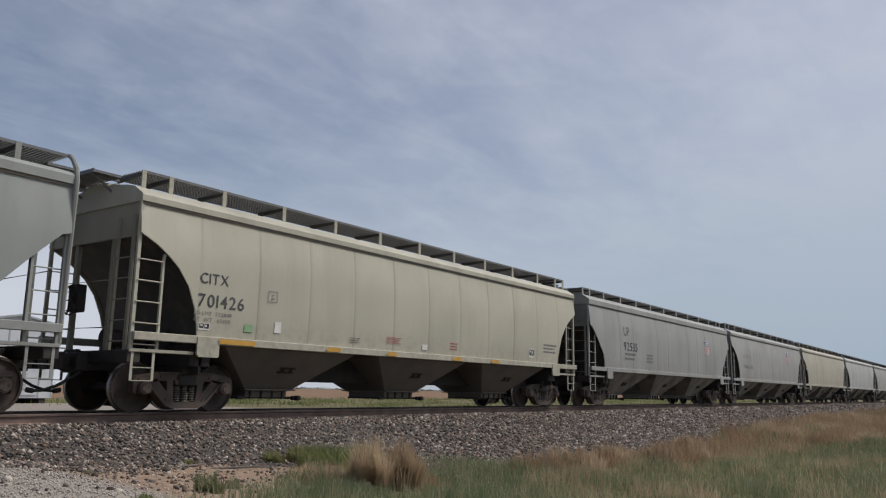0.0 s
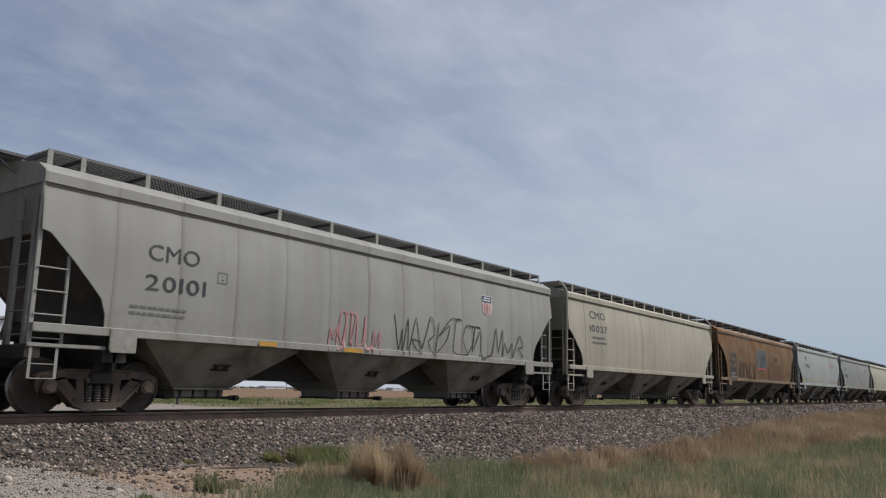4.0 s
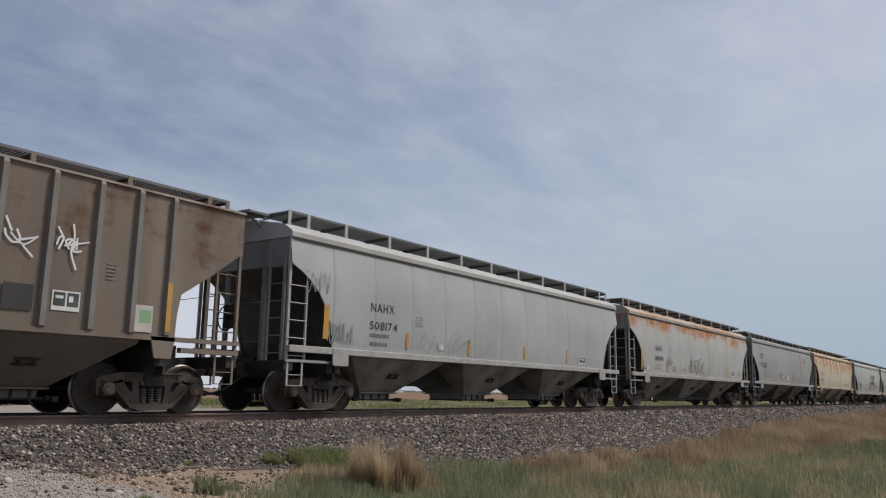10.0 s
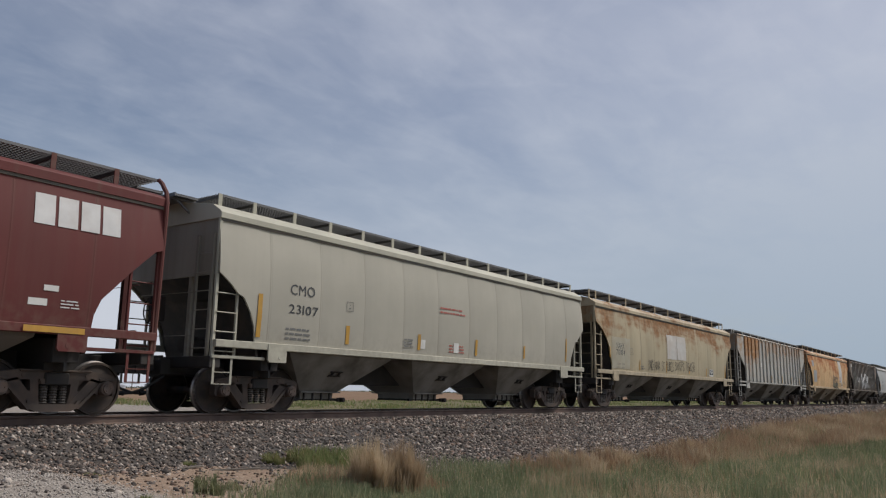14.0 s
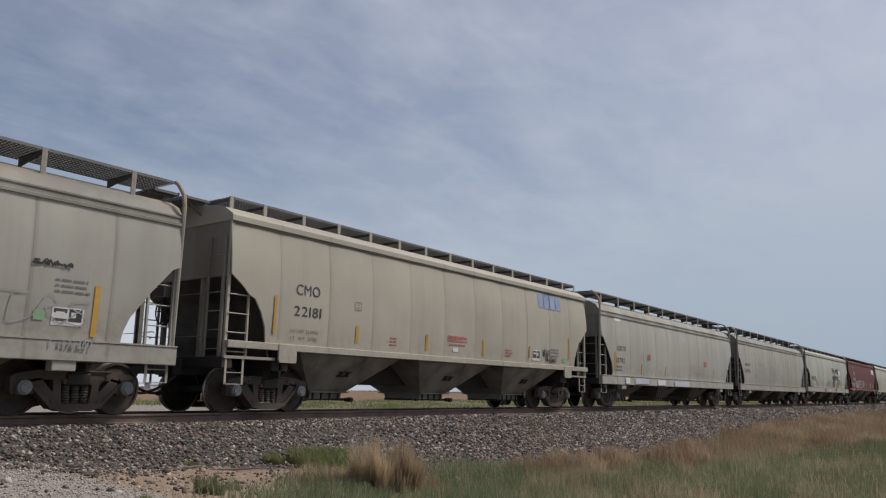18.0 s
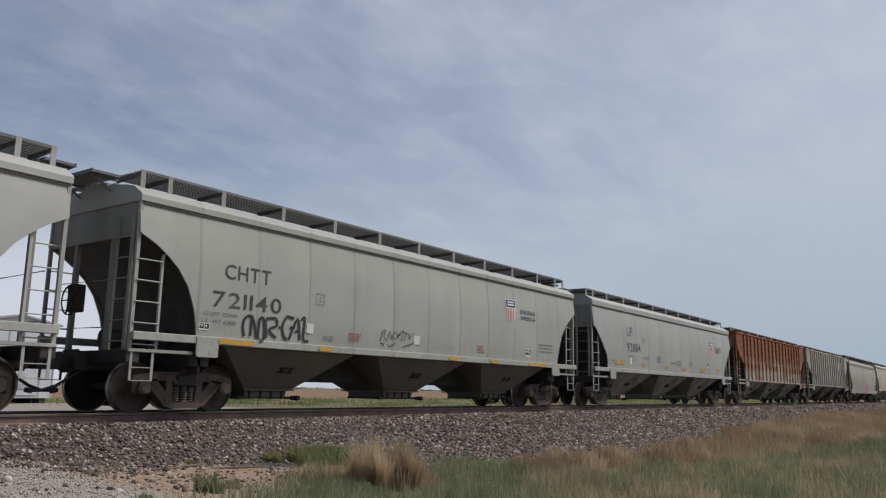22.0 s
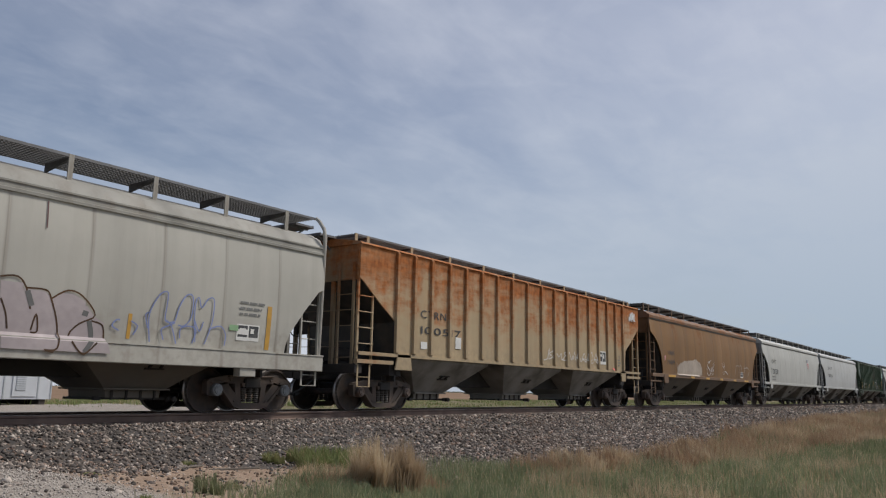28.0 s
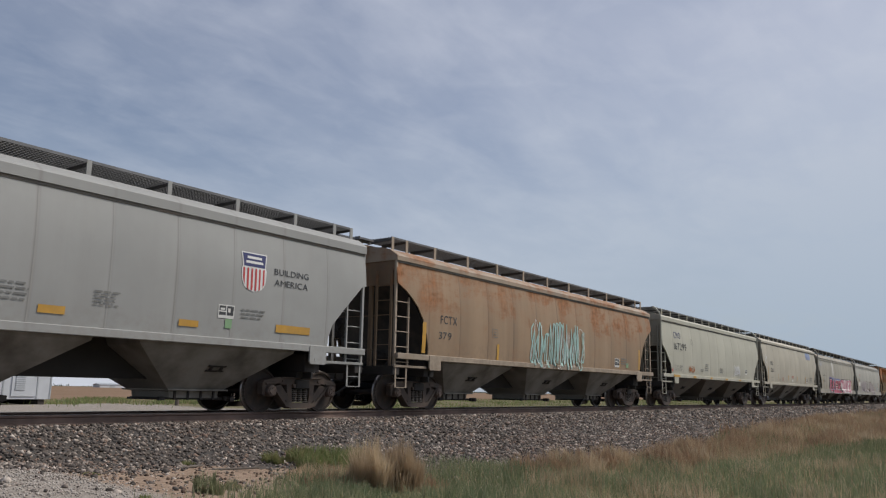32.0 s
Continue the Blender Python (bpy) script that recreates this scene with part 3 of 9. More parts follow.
# ---- covered hopper wagons ----
PROFILE = [(1.10, 1.54), (1.30, 1.560), (1.6, 1.585), (2.0, 1.605), (2.5, 1.61), (2.9, 1.60), (3.2, 1.575), (3.5, 1.54), (3.72, 1.505), (3.85, 1.50)]
KINDS = {
    "round": dict(L=17.0, tc=14.0, end="round", sill="band", bot=1.40, eave=3.75, lip=3.92, board=4.40, seams=11, pillow=0.004, gap=1.62),
    "slant": dict(L=17.0, tc=14.0, end="slant", sill="band", bot=1.42, eave=3.70, lip=3.93, board=4.34, seams=12, pillow=0.006, gap=1.62),
    "short": dict(L=15.85, tc=12.75, end="low", sill="band", bot=1.42, eave=3.77, lip=3.98, board=4.35, seams=11, pillow=0.006, gap=1.14),
    "short_round": dict(L=15.85, tc=12.75, end="step", sill="band", bot=1.40, eave=3.80, lip=3.97, board=4.36, seams=10, pillow=0.022, gap=1.14),
    "mid": dict(L=16.45, tc=13.5, end="slant", sill="band", bot=1.42, eave=3.75, lip=3.95, board=4.32, seams=11, pillow=0.004, gap=1.14),
    "deep": dict(L=16.45, tc=13.5, end="steep", sill="deep", bot=1.20, eave=3.46, lip=3.46, board=4.36, seams=11, pillow=0.012, gap=1.64),
    "flat": dict(L=17.0, tc=14.0, end="flat", sill="deep", bot=1.30, eave=3.68, lip=3.90, board=4.29, seams=7, pillow=0.003, gap=1.67),
    "ribbed": dict(L=17.0, tc=14.0, end="rib", sill="none", bot=1.38, eave=3.94, lip=4.00, board=4.25, seams=0, pillow=0.0, gap=1.75),
}
RIBS = [-7.12, -6.42, -5.69, -4.86, -4.07, -3.25, -2.42, -1.55, -0.63, 0.30, 1.18, 2.07, 2.95, 3.80, 4.60, 5.40, 6.15, 6.85]
CUT = {  # the side sheet's cut-away at the ends: distance in from the end, height of the edge
    "round": [(0, 3.17), (0.35, 2.99), (0.59, 2.82), (0.82, 2.62), (1.05, 2.32), (1.22, 1.92), (1.30, 1.6), (1.33, 1.40)],
    "step": [(0, 2.72), (0.30, 2.50), (0.47, 2.34), (0.62, 2.28), (0.80, 2.02), (0.93, 1.72), (0.98, 1.40)],
    "slant": [(0, 2.92), (0.15, 2.88), (0.60, 2.45), (1.10, 1.92), (1.20, 1.66), (1.22, 1.42)],
    "low": [(0, 2.66), (0.10, 2.64), (0.40, 2.41), (1.00, 1.84), (1.12, 1.60), (1.14, 1.42)],
    "steep": [(0, 2.66), (0.15, 2.60), (0.55, 2.15), (0.92, 1.66), (1.02, 1.4), (1.04, 1.20)],
    "flat": [(0, 2.68), (0.42, 2.66), (0.90, 2.32), (1.38, 1.97), (1.42, 1.75), (1.32, 1.40), (1.30, 1.30)],
    "rib": [(0, 3.12), (0.12, 3.06), (0.70, 2.62), (1.36, 2.18), (1.42, 1.8), (1.44, 1.38)],
}


def side_y(z):
    """How far the side stands out from the centre line at a height."""
    if z <= PROFILE[0][0]:
        return PROFILE[0][1]
    for (z0, y0), (z1, y1) in zip(PROFILE, PROFILE[1:]):
        if z <= z1:
            return y0 + (y1 - y0) * (z - z0) / (z1 - z0)
    return PROFILE[-1][1]


def cut_z(kind, inset):
    pts = sorted(CUT[KINDS[kind]["end"]])
    for (a, za), (b, zb) in zip(pts, pts[1:]):
        if inset <= b:
            return za + (zb - za) * (inset - a) / max(1e-6, b - a)
    return KINDS[kind]["bot"]


def side_mesh(kind):
    """One side sheet with weld seams, seen from outside towards -y."""
    k = KINDS[kind]
    half = k["L"] / 2
    ribbed = kind == "ribbed"
    xs = set()
    for s in (-1, 1):
        for a, _ in CUT[k["end"]]:
            xs.add(round(s * (half - a), 3))
        for i in range(12):
            xs.add(round(s * (half - 1.5 * i / 11), 3))
    seams = []
    if k["seams"]:
        step = (k["L"] - 2.6) / (k["seams"] - 1)
        seams = [-half + 1.3 + i * step for i in range(k["seams"])]
    for x in seams:
        xs |= {round(x - 0.035, 3), round(x - 0.012, 3), round(x, 3), round(x + 0.012, 3), round(x + 0.035, 3)}
        xs |= {round(x + step * f, 3) for f in (0.2, 0.4, 0.6, 0.8) if x + step * f < half - 1.3}
    xs |= {round(-half + 1.5 + i * (k["L"] - 3.0) / 24, 3) for i in range(25)}
    xs = sorted(xs)
    n = 12
    sh = Shape()
    for inner in (0.0, 0.03):
        for x in xs:
            low = max(k["bot"], cut_z(kind, half - abs(x)))
            for z in np.linspace(low, k["eave"] + 0.03, n):
                y = (1.56 if ribbed else side_y(z)) - inner
                y += 0.003 * noise.noise((x * 0.9, z * 1.1, len(kind))) + 0.001 * noise.noise((x * 3, z * 2, 5))
                if seams and not inner:
                    d = min(abs(x - s) for s in seams)
                    y += 0.0015 if d < 0.006 else (-0.002 if d < 0.02 else 0.5 * k["pillow"] * math.sin(min(1, d / step) * math.pi))
                sh.v.append((x, -y, z))
    m = len(xs)
    for g in (0, 1):
        o = g * m * n
        for i in range(m - 1):
            for j in range(n - 1):
                sh.f.append((o + i * n + j, o + (i + 1) * n + j, o + (i + 1) * n + j + 1, o + i * n + j + 1))
    o = m * n
    for i in range(m - 1):
        sh.f.append((i * n, (i + 1) * n, o + (i + 1) * n, o + i * n))
        sh.f.append((i * n + n - 1, (i + 1) * n + n - 1, o + (i + 1) * n + n - 1, o + i * n + n - 1))
    for j in range(n - 1):
        for i in (0, m - 1):
            sh.f.append((i * n + j, i * n + j + 1, o + i * n + j + 1, o + i * n + j))
    return sh.mesh("side_sheet", True)


def mirror(mesh):
    me = mesh.copy()
    me.transform(Matrix.Diagonal((1, -1, 1, 1)))
    me.flip_normals()
    return me


def roof_mesh(kind):
    k = KINDS[kind]
    half = k["L"] / 2
    sh = Shape()
    ze, zl = k["eave"], k["lip"]
    if kind == "deep":
        left = [(-1.30, ze - 0.02), (-1.585, ze - 0.02), (-1.585, ze + 0.03), (-1.555, ze + 0.045), (-1.55, ze + 0.12), (-1.57, ze + 0.13), (-1.57, ze + 0.16), (-1.53, ze + 0.175), (-1.40, ze + 0.36), (-1.15, ze + 0.49), (-0.6, ze + 0.60)]
    else:
        e = 1.60 if kind == "ribbed" else 1.56
        left = [(-1.30, ze), (-e, ze), (-e, zl - 0.06), (-e + 0.03, zl - 0.02), (-e + 0.07, zl), (-1.28, zl + brow(kind) * crown(kind)), (-1.05, zl + (0.35 + 0.78 * brow(kind)) * crown(kind)), (-0.6, zl + crown(kind))]
    top = left[-1][1] + 0.02
    prof = left + [(-0.35, top), (-0.35, top + 0.06), (0.35, top + 0.06), (0.35, top)] + [(-y, z) for y, z in reversed(left)]
    sh.loft([[(x, y, z) for y, z in prof] for x in (-half - 0.02, half + 0.02)])
    return sh.mesh("roof", True)


def crown(kind):
    """Rise of the arched roof above its lip."""
    return 0.14 if kind == "ribbed" else min(0.24, KINDS[kind]["board"] - KINDS[kind]["lip"] - 0.13)


def brow(kind):
    """Share of that rise reached at the roof's shoulder."""
    return 0.30 if kind in ("mid", "short", "ribbed") else 0.55


def eave_mesh(kind):
    """A dark strip added as painted shade and dirt under the roof's edge."""
    k = KINDS[kind]
    y, z = (1.585 if kind == "ribbed" else 1.535), k["eave"]
    return Shape().box(-k["L"] / 2 + 0.01, k["L"] / 2 - 0.01, -y, -1.48, z - 0.055, z - 0.002, 0.004).mesh("gutter_strip")


def roof_top(kind):
    k = KINDS[kind]
    return k["eave"] + 0.68 if kind == "deep" else k["lip"] + crown(kind) + 0.08


def end_top(kind):
    return CUT[KINDS[kind]["end"]][0][1] - 0.03


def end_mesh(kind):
    """The upright painted end sheet, with its crown under the roof."""
    k = KINDS[kind]
    x0 = -k["L"] / 2 + 0.02
    top = roof_top(kind) - 0.08
    pts = [(-1.49, end_top(kind)), (-1.49, k["eave"] + 0.05), (-1.20, k["lip"] + (0.34 if kind == "deep" else brow(kind) * crown(kind))), (-0.6, top - 0.04), (0, top)]
    ring = pts + [(-y, z) for y, z in reversed(pts[:-1])]
    return Shape().loft([[(x, y, z) for y, z in ring] for x in (x0, x0 + 0.05)]).mesh("end_sheet")


def slope_mesh(kind):
    """The floor sheet that closes the hold at the end, along the side's cut-away."""
    k = KINDS[kind]
    x0, w = -k["L"] / 2 + 0.03, 1.50
    cut = CUT[k["end"]]
    prof = [(x0, cut[0][1] + 0.02)] + [(x0 + a + 0.02, z - 0.01) for a, z in cut[1:]] + [(x0 + cut[-1][0] + 0.10, 1.10)]
    back = [(x + 0.05, z + 0.035) for x, z in reversed(prof)]
    return Shape().loft([[(x, y, z) for x, z in prof + back] for y in (-w, w)]).mesh("slope_sheet", True)


def end_band_mesh(kind):
    """Bulkhead and gussets between slope sheet and bolster."""
    half = KINDS[kind]["L"] / 2
    x0 = -half + 1.50
    sh = Shape().box(x0, x0 + 0.05, -1.45, 1.45, 0.72, 1.60)
    for y in (-0.62, 0.62):
        sh.prism([(-half + 0.75, 1.1), (-half + 0.85, 1.1), (x0 + 0.02, 1.75), (x0 + 0.02, 1.1)], y - 0.02, y + 0.02)
    return sh.mesh("bolster_web")


def hopper_mesh():
    sh = Shape()
    ring = lambda a, b, z: [(-a, -b, z), (a, -b, z), (a, b, z), (-a, b, z)]
    sh.loft([ring(1.86, 1.50, 1.42), ring(1.80, 1.46, 1.24), ring(0.66, 0.70, 0.46), ring(0.66, 0.70, 0.43), ring(0.58, 0.62, 0.42), ring(0.56, 0.62, 0.29)])
    for s in (-1, 1):
        sh.box(-0.70, 0.70, s * 0.72 - 0.05, s * 0.72 + 0.05, 0.43, 0.46)
    return sh.mesh("hopper")


def gate_mesh():
    """Sliding outlet gate with its shaft, pinion ends and short runners."""
    sh = Shape().box(-0.62, 0.62, -0.60, 0.60, 0.255, 0.30, 0.01)
    sh.box(0.62, 0.86, -0.58, -0.50, 0.245, 0.30).box(0.62, 0.86, 0.50, 0.58, 0.245, 0.30)
    sh.rod((0.80, -0.70, 0.27), (0.80, 0.70, 0.27), 0.028)
    sh.rod((0.80, -0.80, 0.27), (0.80, -0.66, 0.27), 0.055)
    sh.box(0.70, 0.92, -0.70, -0.62, 0.225, 0.32, 0.015)
    sh.box(-0.74, -0.62, -0.5, 0.5, 0.25, 0.29)
    sh.box(-0.82, -0.68, -0.68, -0.60, 0.24, 0.31, 0.01)
    for x in (-0.45, -0.15, 0.15, 0.45):
        sh.box(x - 0.02, x + 0.02, -0.65, -0.61, 0.25, 0.43)
    return sh.mesh("outlet_gate")


def panel_mesh():
    """The vibrator bracket welded on a hopper's side, with its bolts."""
    sh = Shape()
    lean = lambda x0, x1, z0, z1, out: sh.loft([[(x0, -0.70 - (z0 - 0.46) * 0.974 - o, z0), (x1, -0.70 - (z0 - 0.46) * 0.974 - o, z0), (x1, -0.70 - (z1 - 0.46) * 0.974 - o, z1), (x0, -0.70 - (z1 - 0.46) * 0.974 - o, z1)] for o in (0.0, out)])
    lean(-0.20, 0.20, 0.80, 0.83, 0.05)
    lean(-0.20, 0.20, 0.89, 0.92, 0.05)
    for x in (-0.14, 0.10):
        lean(x, x + 0.04, 0.83, 0.89, 0.06)
    return sh.mesh("vibrator_bracket")


def sill_mesh(kind):
    k = KINDS[kind]
    half, t = k["L"] / 2, k["bot"] + 0.02
    sh = Shape()
    if k["sill"] == "deep":
        d = 0.34
        sh.box(-half - 0.05, half + 0.05, -1.63, -1.48, t - d, t - 0.02, 0.012)
        sh.box(-half - 0.05, half + 0.05, -1.645, -1.48, t - 0.02, t + 0.005)
        for s in (-1, 1):
            sh.box(s * (half - 2.0) - 0.2, s * (half - 2.0) + 0.2, -1.60, -1.40, t - d - 0.16, t - d + 0.01, 0.01)
    elif k["sill"] == "band":
        sh.box(-half, half, -1.63, -1.52, t - 0.145, t, 0.01)
        for s in (-1, 1):
            a, b = sorted((s * (half + 0.02), s * (half - 1.3)))
            sh.box(a, b, -1.55, -1.46, 1.065, 1.125, 0.008)
            a, b = sorted((s * (half - 1.30), s * (half - 1.80)))
            sh.prism([(a, t - 0.02), (b, t - 0.02), (b, 1.05), (b - 0.04, 1.03), (a + 0.04, 1.03), (a, 1.08)], -1.645, -1.605)
            sh.rod((s * (half - 1.62), -1.650, 1.13), (s * (half - 1.62), -1.64, 1.13), 0.045)
    else:
        sh.box(-half, half, -1.60, -1.50, t - 0.09, t - 0.01)
        for s in (-1, 1):
            a, b = sorted((s * (half + 0.02), s * (half - 1.3)))
            sh.box(a, b, -1.58, -1.46, 1.12, 1.21)
            a, b = sorted((s * (half - 1.45), s * (half - 1.95)))
            sh.prism([(a, t - 0.02), (b, t - 0.02), (b - 0.06 * s, 1.0), (a + 0.1 * s, 1.0)], -1.60, -1.56)
    return sh.mesh("side_sill")


def centre_sill_mesh(kind):
    half = KINDS[kind]["L"] / 2
    sh = Shape().box(-half - 0.25, half + 0.25, -0.30, 0.30, 0.74, 1.06, 0.015)
    sh.box(-half + 2.6, half - 2.6, -0.42, 0.42, 0.64, 1.38)
    return sh.mesh("centre_sill")


def body_bolster_mesh():
    sh = Shape().box(-0.225, 0.225, -1.45, 1.45, 0.86, 1.25, 0.01)
    sh.box(-0.215, 0.215, -1.2, 1.2, 0.74, 0.88)
    return sh.mesh("body_bolster")


def coupler_mesh():
    """Shank, head and knuckle, towards +x from the striker."""
    sh = Shape().box(0, 0.42, -0.08, 0.08, 0.80, 0.98, 0.02)
    sh.prism([(0.38, 0.75), (0.62, 0.75), (0.66, 0.80), (0.66, 1.02), (0.38, 1.02)], -0.16, 0.13)
    sh.rod((0.60, -0.10, 0.76), (0.60, -0.10, 1.02), 0.075, 10)
    sh.box(-0.06, 0.02, -0.22, 0.22, 0.70, 1.12, 0.01)
    sh.bar((0.05, -1.35, 1.0), (0.42, -0.1, 1.03), 0.025)
    return sh.mesh("coupler")


def hose_mesh():
    pts = [(0.05, 0.28, 0.72), (0.22, 0.26, 0.60), (0.42, 0.2, 0.46), (0.62, 0.12, 0.38), (0.78, 0.06, 0.37)]
    sh = Shape().tube(pts, 0.028)
    sh.rod((0.74, 0.05, 0.37), (0.86, 0.05, 0.39), 0.045)
    return sh.mesh("air_hose", True)


def ladder_mesh(height, rungs, stile, low=1.08):
    """Two flat stiles and round rungs in the side's plane, local x 0 to 0.52."""
    sh = Shape()
    sh.box(-0.036, 0.036, -0.03, 0.03, low, low + max(height, stile), 0.006)
    sh.box(0.495, 0.545, -0.025, 0.025, low, low + height * 0.80, 0.006)
    sh.bar((0.52, 0, low + height * 0.79), (0.545, 0.0, low + height * 0.80 + 0.10), 0.045, 0.045)
    for i in range(rungs):
        z = low + 0.12 + i * 0.375
        if z < low + height * 0.80:
            sh.rod((0, -0.045, z), (0.52, -0.045, z), 0.013, 6)
    return sh.mesh("side_ladder")


def end_ladder_mesh(height):
    sh = Shape()
    for y in (-0.24, 0.24):
        sh.box(-0.025, 0.025, y - 0.03, y + 0.03, 1.1, 1.1 + height)
    for i in range(int(height / 0.37)):
        sh.rod((-0.05, -0.24, 1.25 + i * 0.37), (-0.05, 0.24, 1.25 + i * 0.37), 0.012, 6)
    for z in (1.5, 2.35):
        sh.tube([(-0.01, 0.24, z), (-0.08, 0.40, z), (-0.08, 1.9, z + 0.02), (-0.01, 2.05, z)], 0.011, 6)
    return sh.mesh("end_ladder")


def step_mesh():
    sh = Shape()
    for x in (0.04, 0.46):
        sh.bar((x, 0, 1.08), (x, 0, 0.57), 0.05, 0.014)
    sh.bar((0.04, 0, 0.575), (0.46, 0, 0.575), 0.05, 0.016)
    sh.bar((0.04, 0, 0.80), (0.46, 0, 0.80), 0.03, 0.016)
    return sh.mesh("sill_step")


def board_mesh(length):
    """Open steel grating: bearing bars along, cross bars between."""
    sh = Shape()
    for i in range(11):
        y = -0.44 + i * 0.088
        sh.box(-length / 2, length / 2, y - 0.008, y + 0.008, -0.040, 0.0)
    for i in range(int(length / 0.07)):
        x = -length / 2 + 0.04 + i * 0.07
        sh.box(x - 0.013, x + 0.013, -0.45, 0.45, -0.026, -0.006)
    for y in (-0.46, 0.46):
        sh.box(-length / 2, length / 2, y - 0.015, y + 0.015, -0.045, 0.006)
    return sh.mesh("running_board")


def end_board_mesh():
    """The platform across the end's middle: a ribbed plate with an edge strip, on two struts and a bearer."""
    comb = [(-0.50, -0.05), (0.04, -0.05)]
    for i in range(9):
        x = 0.04 - i * 0.062
        comb += [(x, 0.0), (x - 0.036, 0.0), (x - 0.036, -0.022), (x - 0.048, -0.022)]
    sh = Shape().prism(comb[:-1] + [(-0.50, -0.022)], -0.68, 0.68)
    sh.box(-0.52, -0.50, -0.69, 0.69, -0.06, 0.012)
    for y in (-0.52, 0.52):
        sh.bar((-0.44, y, -0.04), (0.06, y, -0.36), 0.035)
        sh.bar((-0.48, y, -0.07), (0.10, y, -0.07), 0.045)
    return sh.mesh("end_running_board")


def post_mesh(lean, height):
    """A flat outer post."""
    return Shape().loft([[(-0.045 + a, -0.012, z), (0.045 + a, -0.012, z), (0.045 + a, 0.012, z), (-0.045 + a, 0.012, z)] for a, z in ((0, 0.0), (-lean, height))]).mesh("board_post")


def arm_mesh(height):
    """The dark gusset arm that carries the grating."""
    h = height
    sh = Shape().loft([[(-0.02, 0.02, h - 0.03), (0.02, 0.02, h - 0.03), (0.02, 0.02, h - 0.08), (-0.02, 0.02, h - 0.08)], [(-0.02, 0.85, h - 0.03), (0.02, 0.85, h - 0.03), (0.02, 0.85, h * 0.62), (-0.02, 0.85, h * 0.62)]])
    return sh.mesh("bracket_arm")


def rail_pipe_mesh(height):
    """A bent pipe that runs up the corner to the running board."""
    pts = [(0, -1.50, 1.1), (0, -1.53, 2.2), (0, -1.56, 3.5), (0, -1.565, height - 0.50), (0, -1.52, height - 0.30), (0, -1.36, height - 0.10), (0, -1.25, height - 0.02)]
    return Shape().tube(pts, 0.042, 8).mesh("corner_rail", True)


def rib_mesh():
    """A pressed hat-section side rib, tapered at its foot."""
    sh = Shape()
    ring = lambda y, z, w: [(-w, -1.56, z), (w, -1.56, z), (w * 0.75, y, z), (-w * 0.75, y, z)]
    sh.loft([ring(-1.565, 1.36, 0.05), ring(-1.63, 1.42, 0.06), ring(-1.63, 3.88, 0.06), ring(-1.60, 3.945, 0.05)])
    return sh.mesh("side_rib")


def hatch_mesh(length):
    sh = Shape().box(-length / 2, length / 2, -0.30, 0.30, 0, 0.05, 0.02)
    for i in range(int(length / 0.9) + 1):
        x = -length / 2 + 0.2 + i * 0.9
        sh.bar((x, -0.34, 0.02), (x, 0.34, 0.06), 0.04, 0.03)
    return sh.mesh("hatch_cover")


def brake_wheel_mesh():
    sh = Shape()
    ring = [(0, 0.28 * math.cos(a), 0.28 * math.sin(a)) for a in np.linspace(0, 2 * math.pi, 21)]
    sh.tube([(p[0], p[1], p[2]) for p in ring], 0.016, 6)
    for a in (0, 1.26, 2.51, 3.77, 5.03):
        sh.bar((0, 0, 0), (0.0, 0.28 * math.cos(a), 0.28 * math.sin(a)), 0.025, 0.02)
    sh.box(0.03, 0.22, -0.16, 0.16, -0.22, 0.30, 0.02)
    return sh.mesh("hand_brake")


def cylinder_mesh():
    sh = Shape().rod((-0.5, 0, 1.35), (0.3, 0, 1.35), 0.17, 14)
    sh.rod((0.3, 0, 1.35), (0.62, 0, 1.35), 0.05, 8)
    sh.box(-0.3, 0.2, -0.1, 0.1, 1.09, 1.2)
    return sh.mesh("air_reservoir", True)


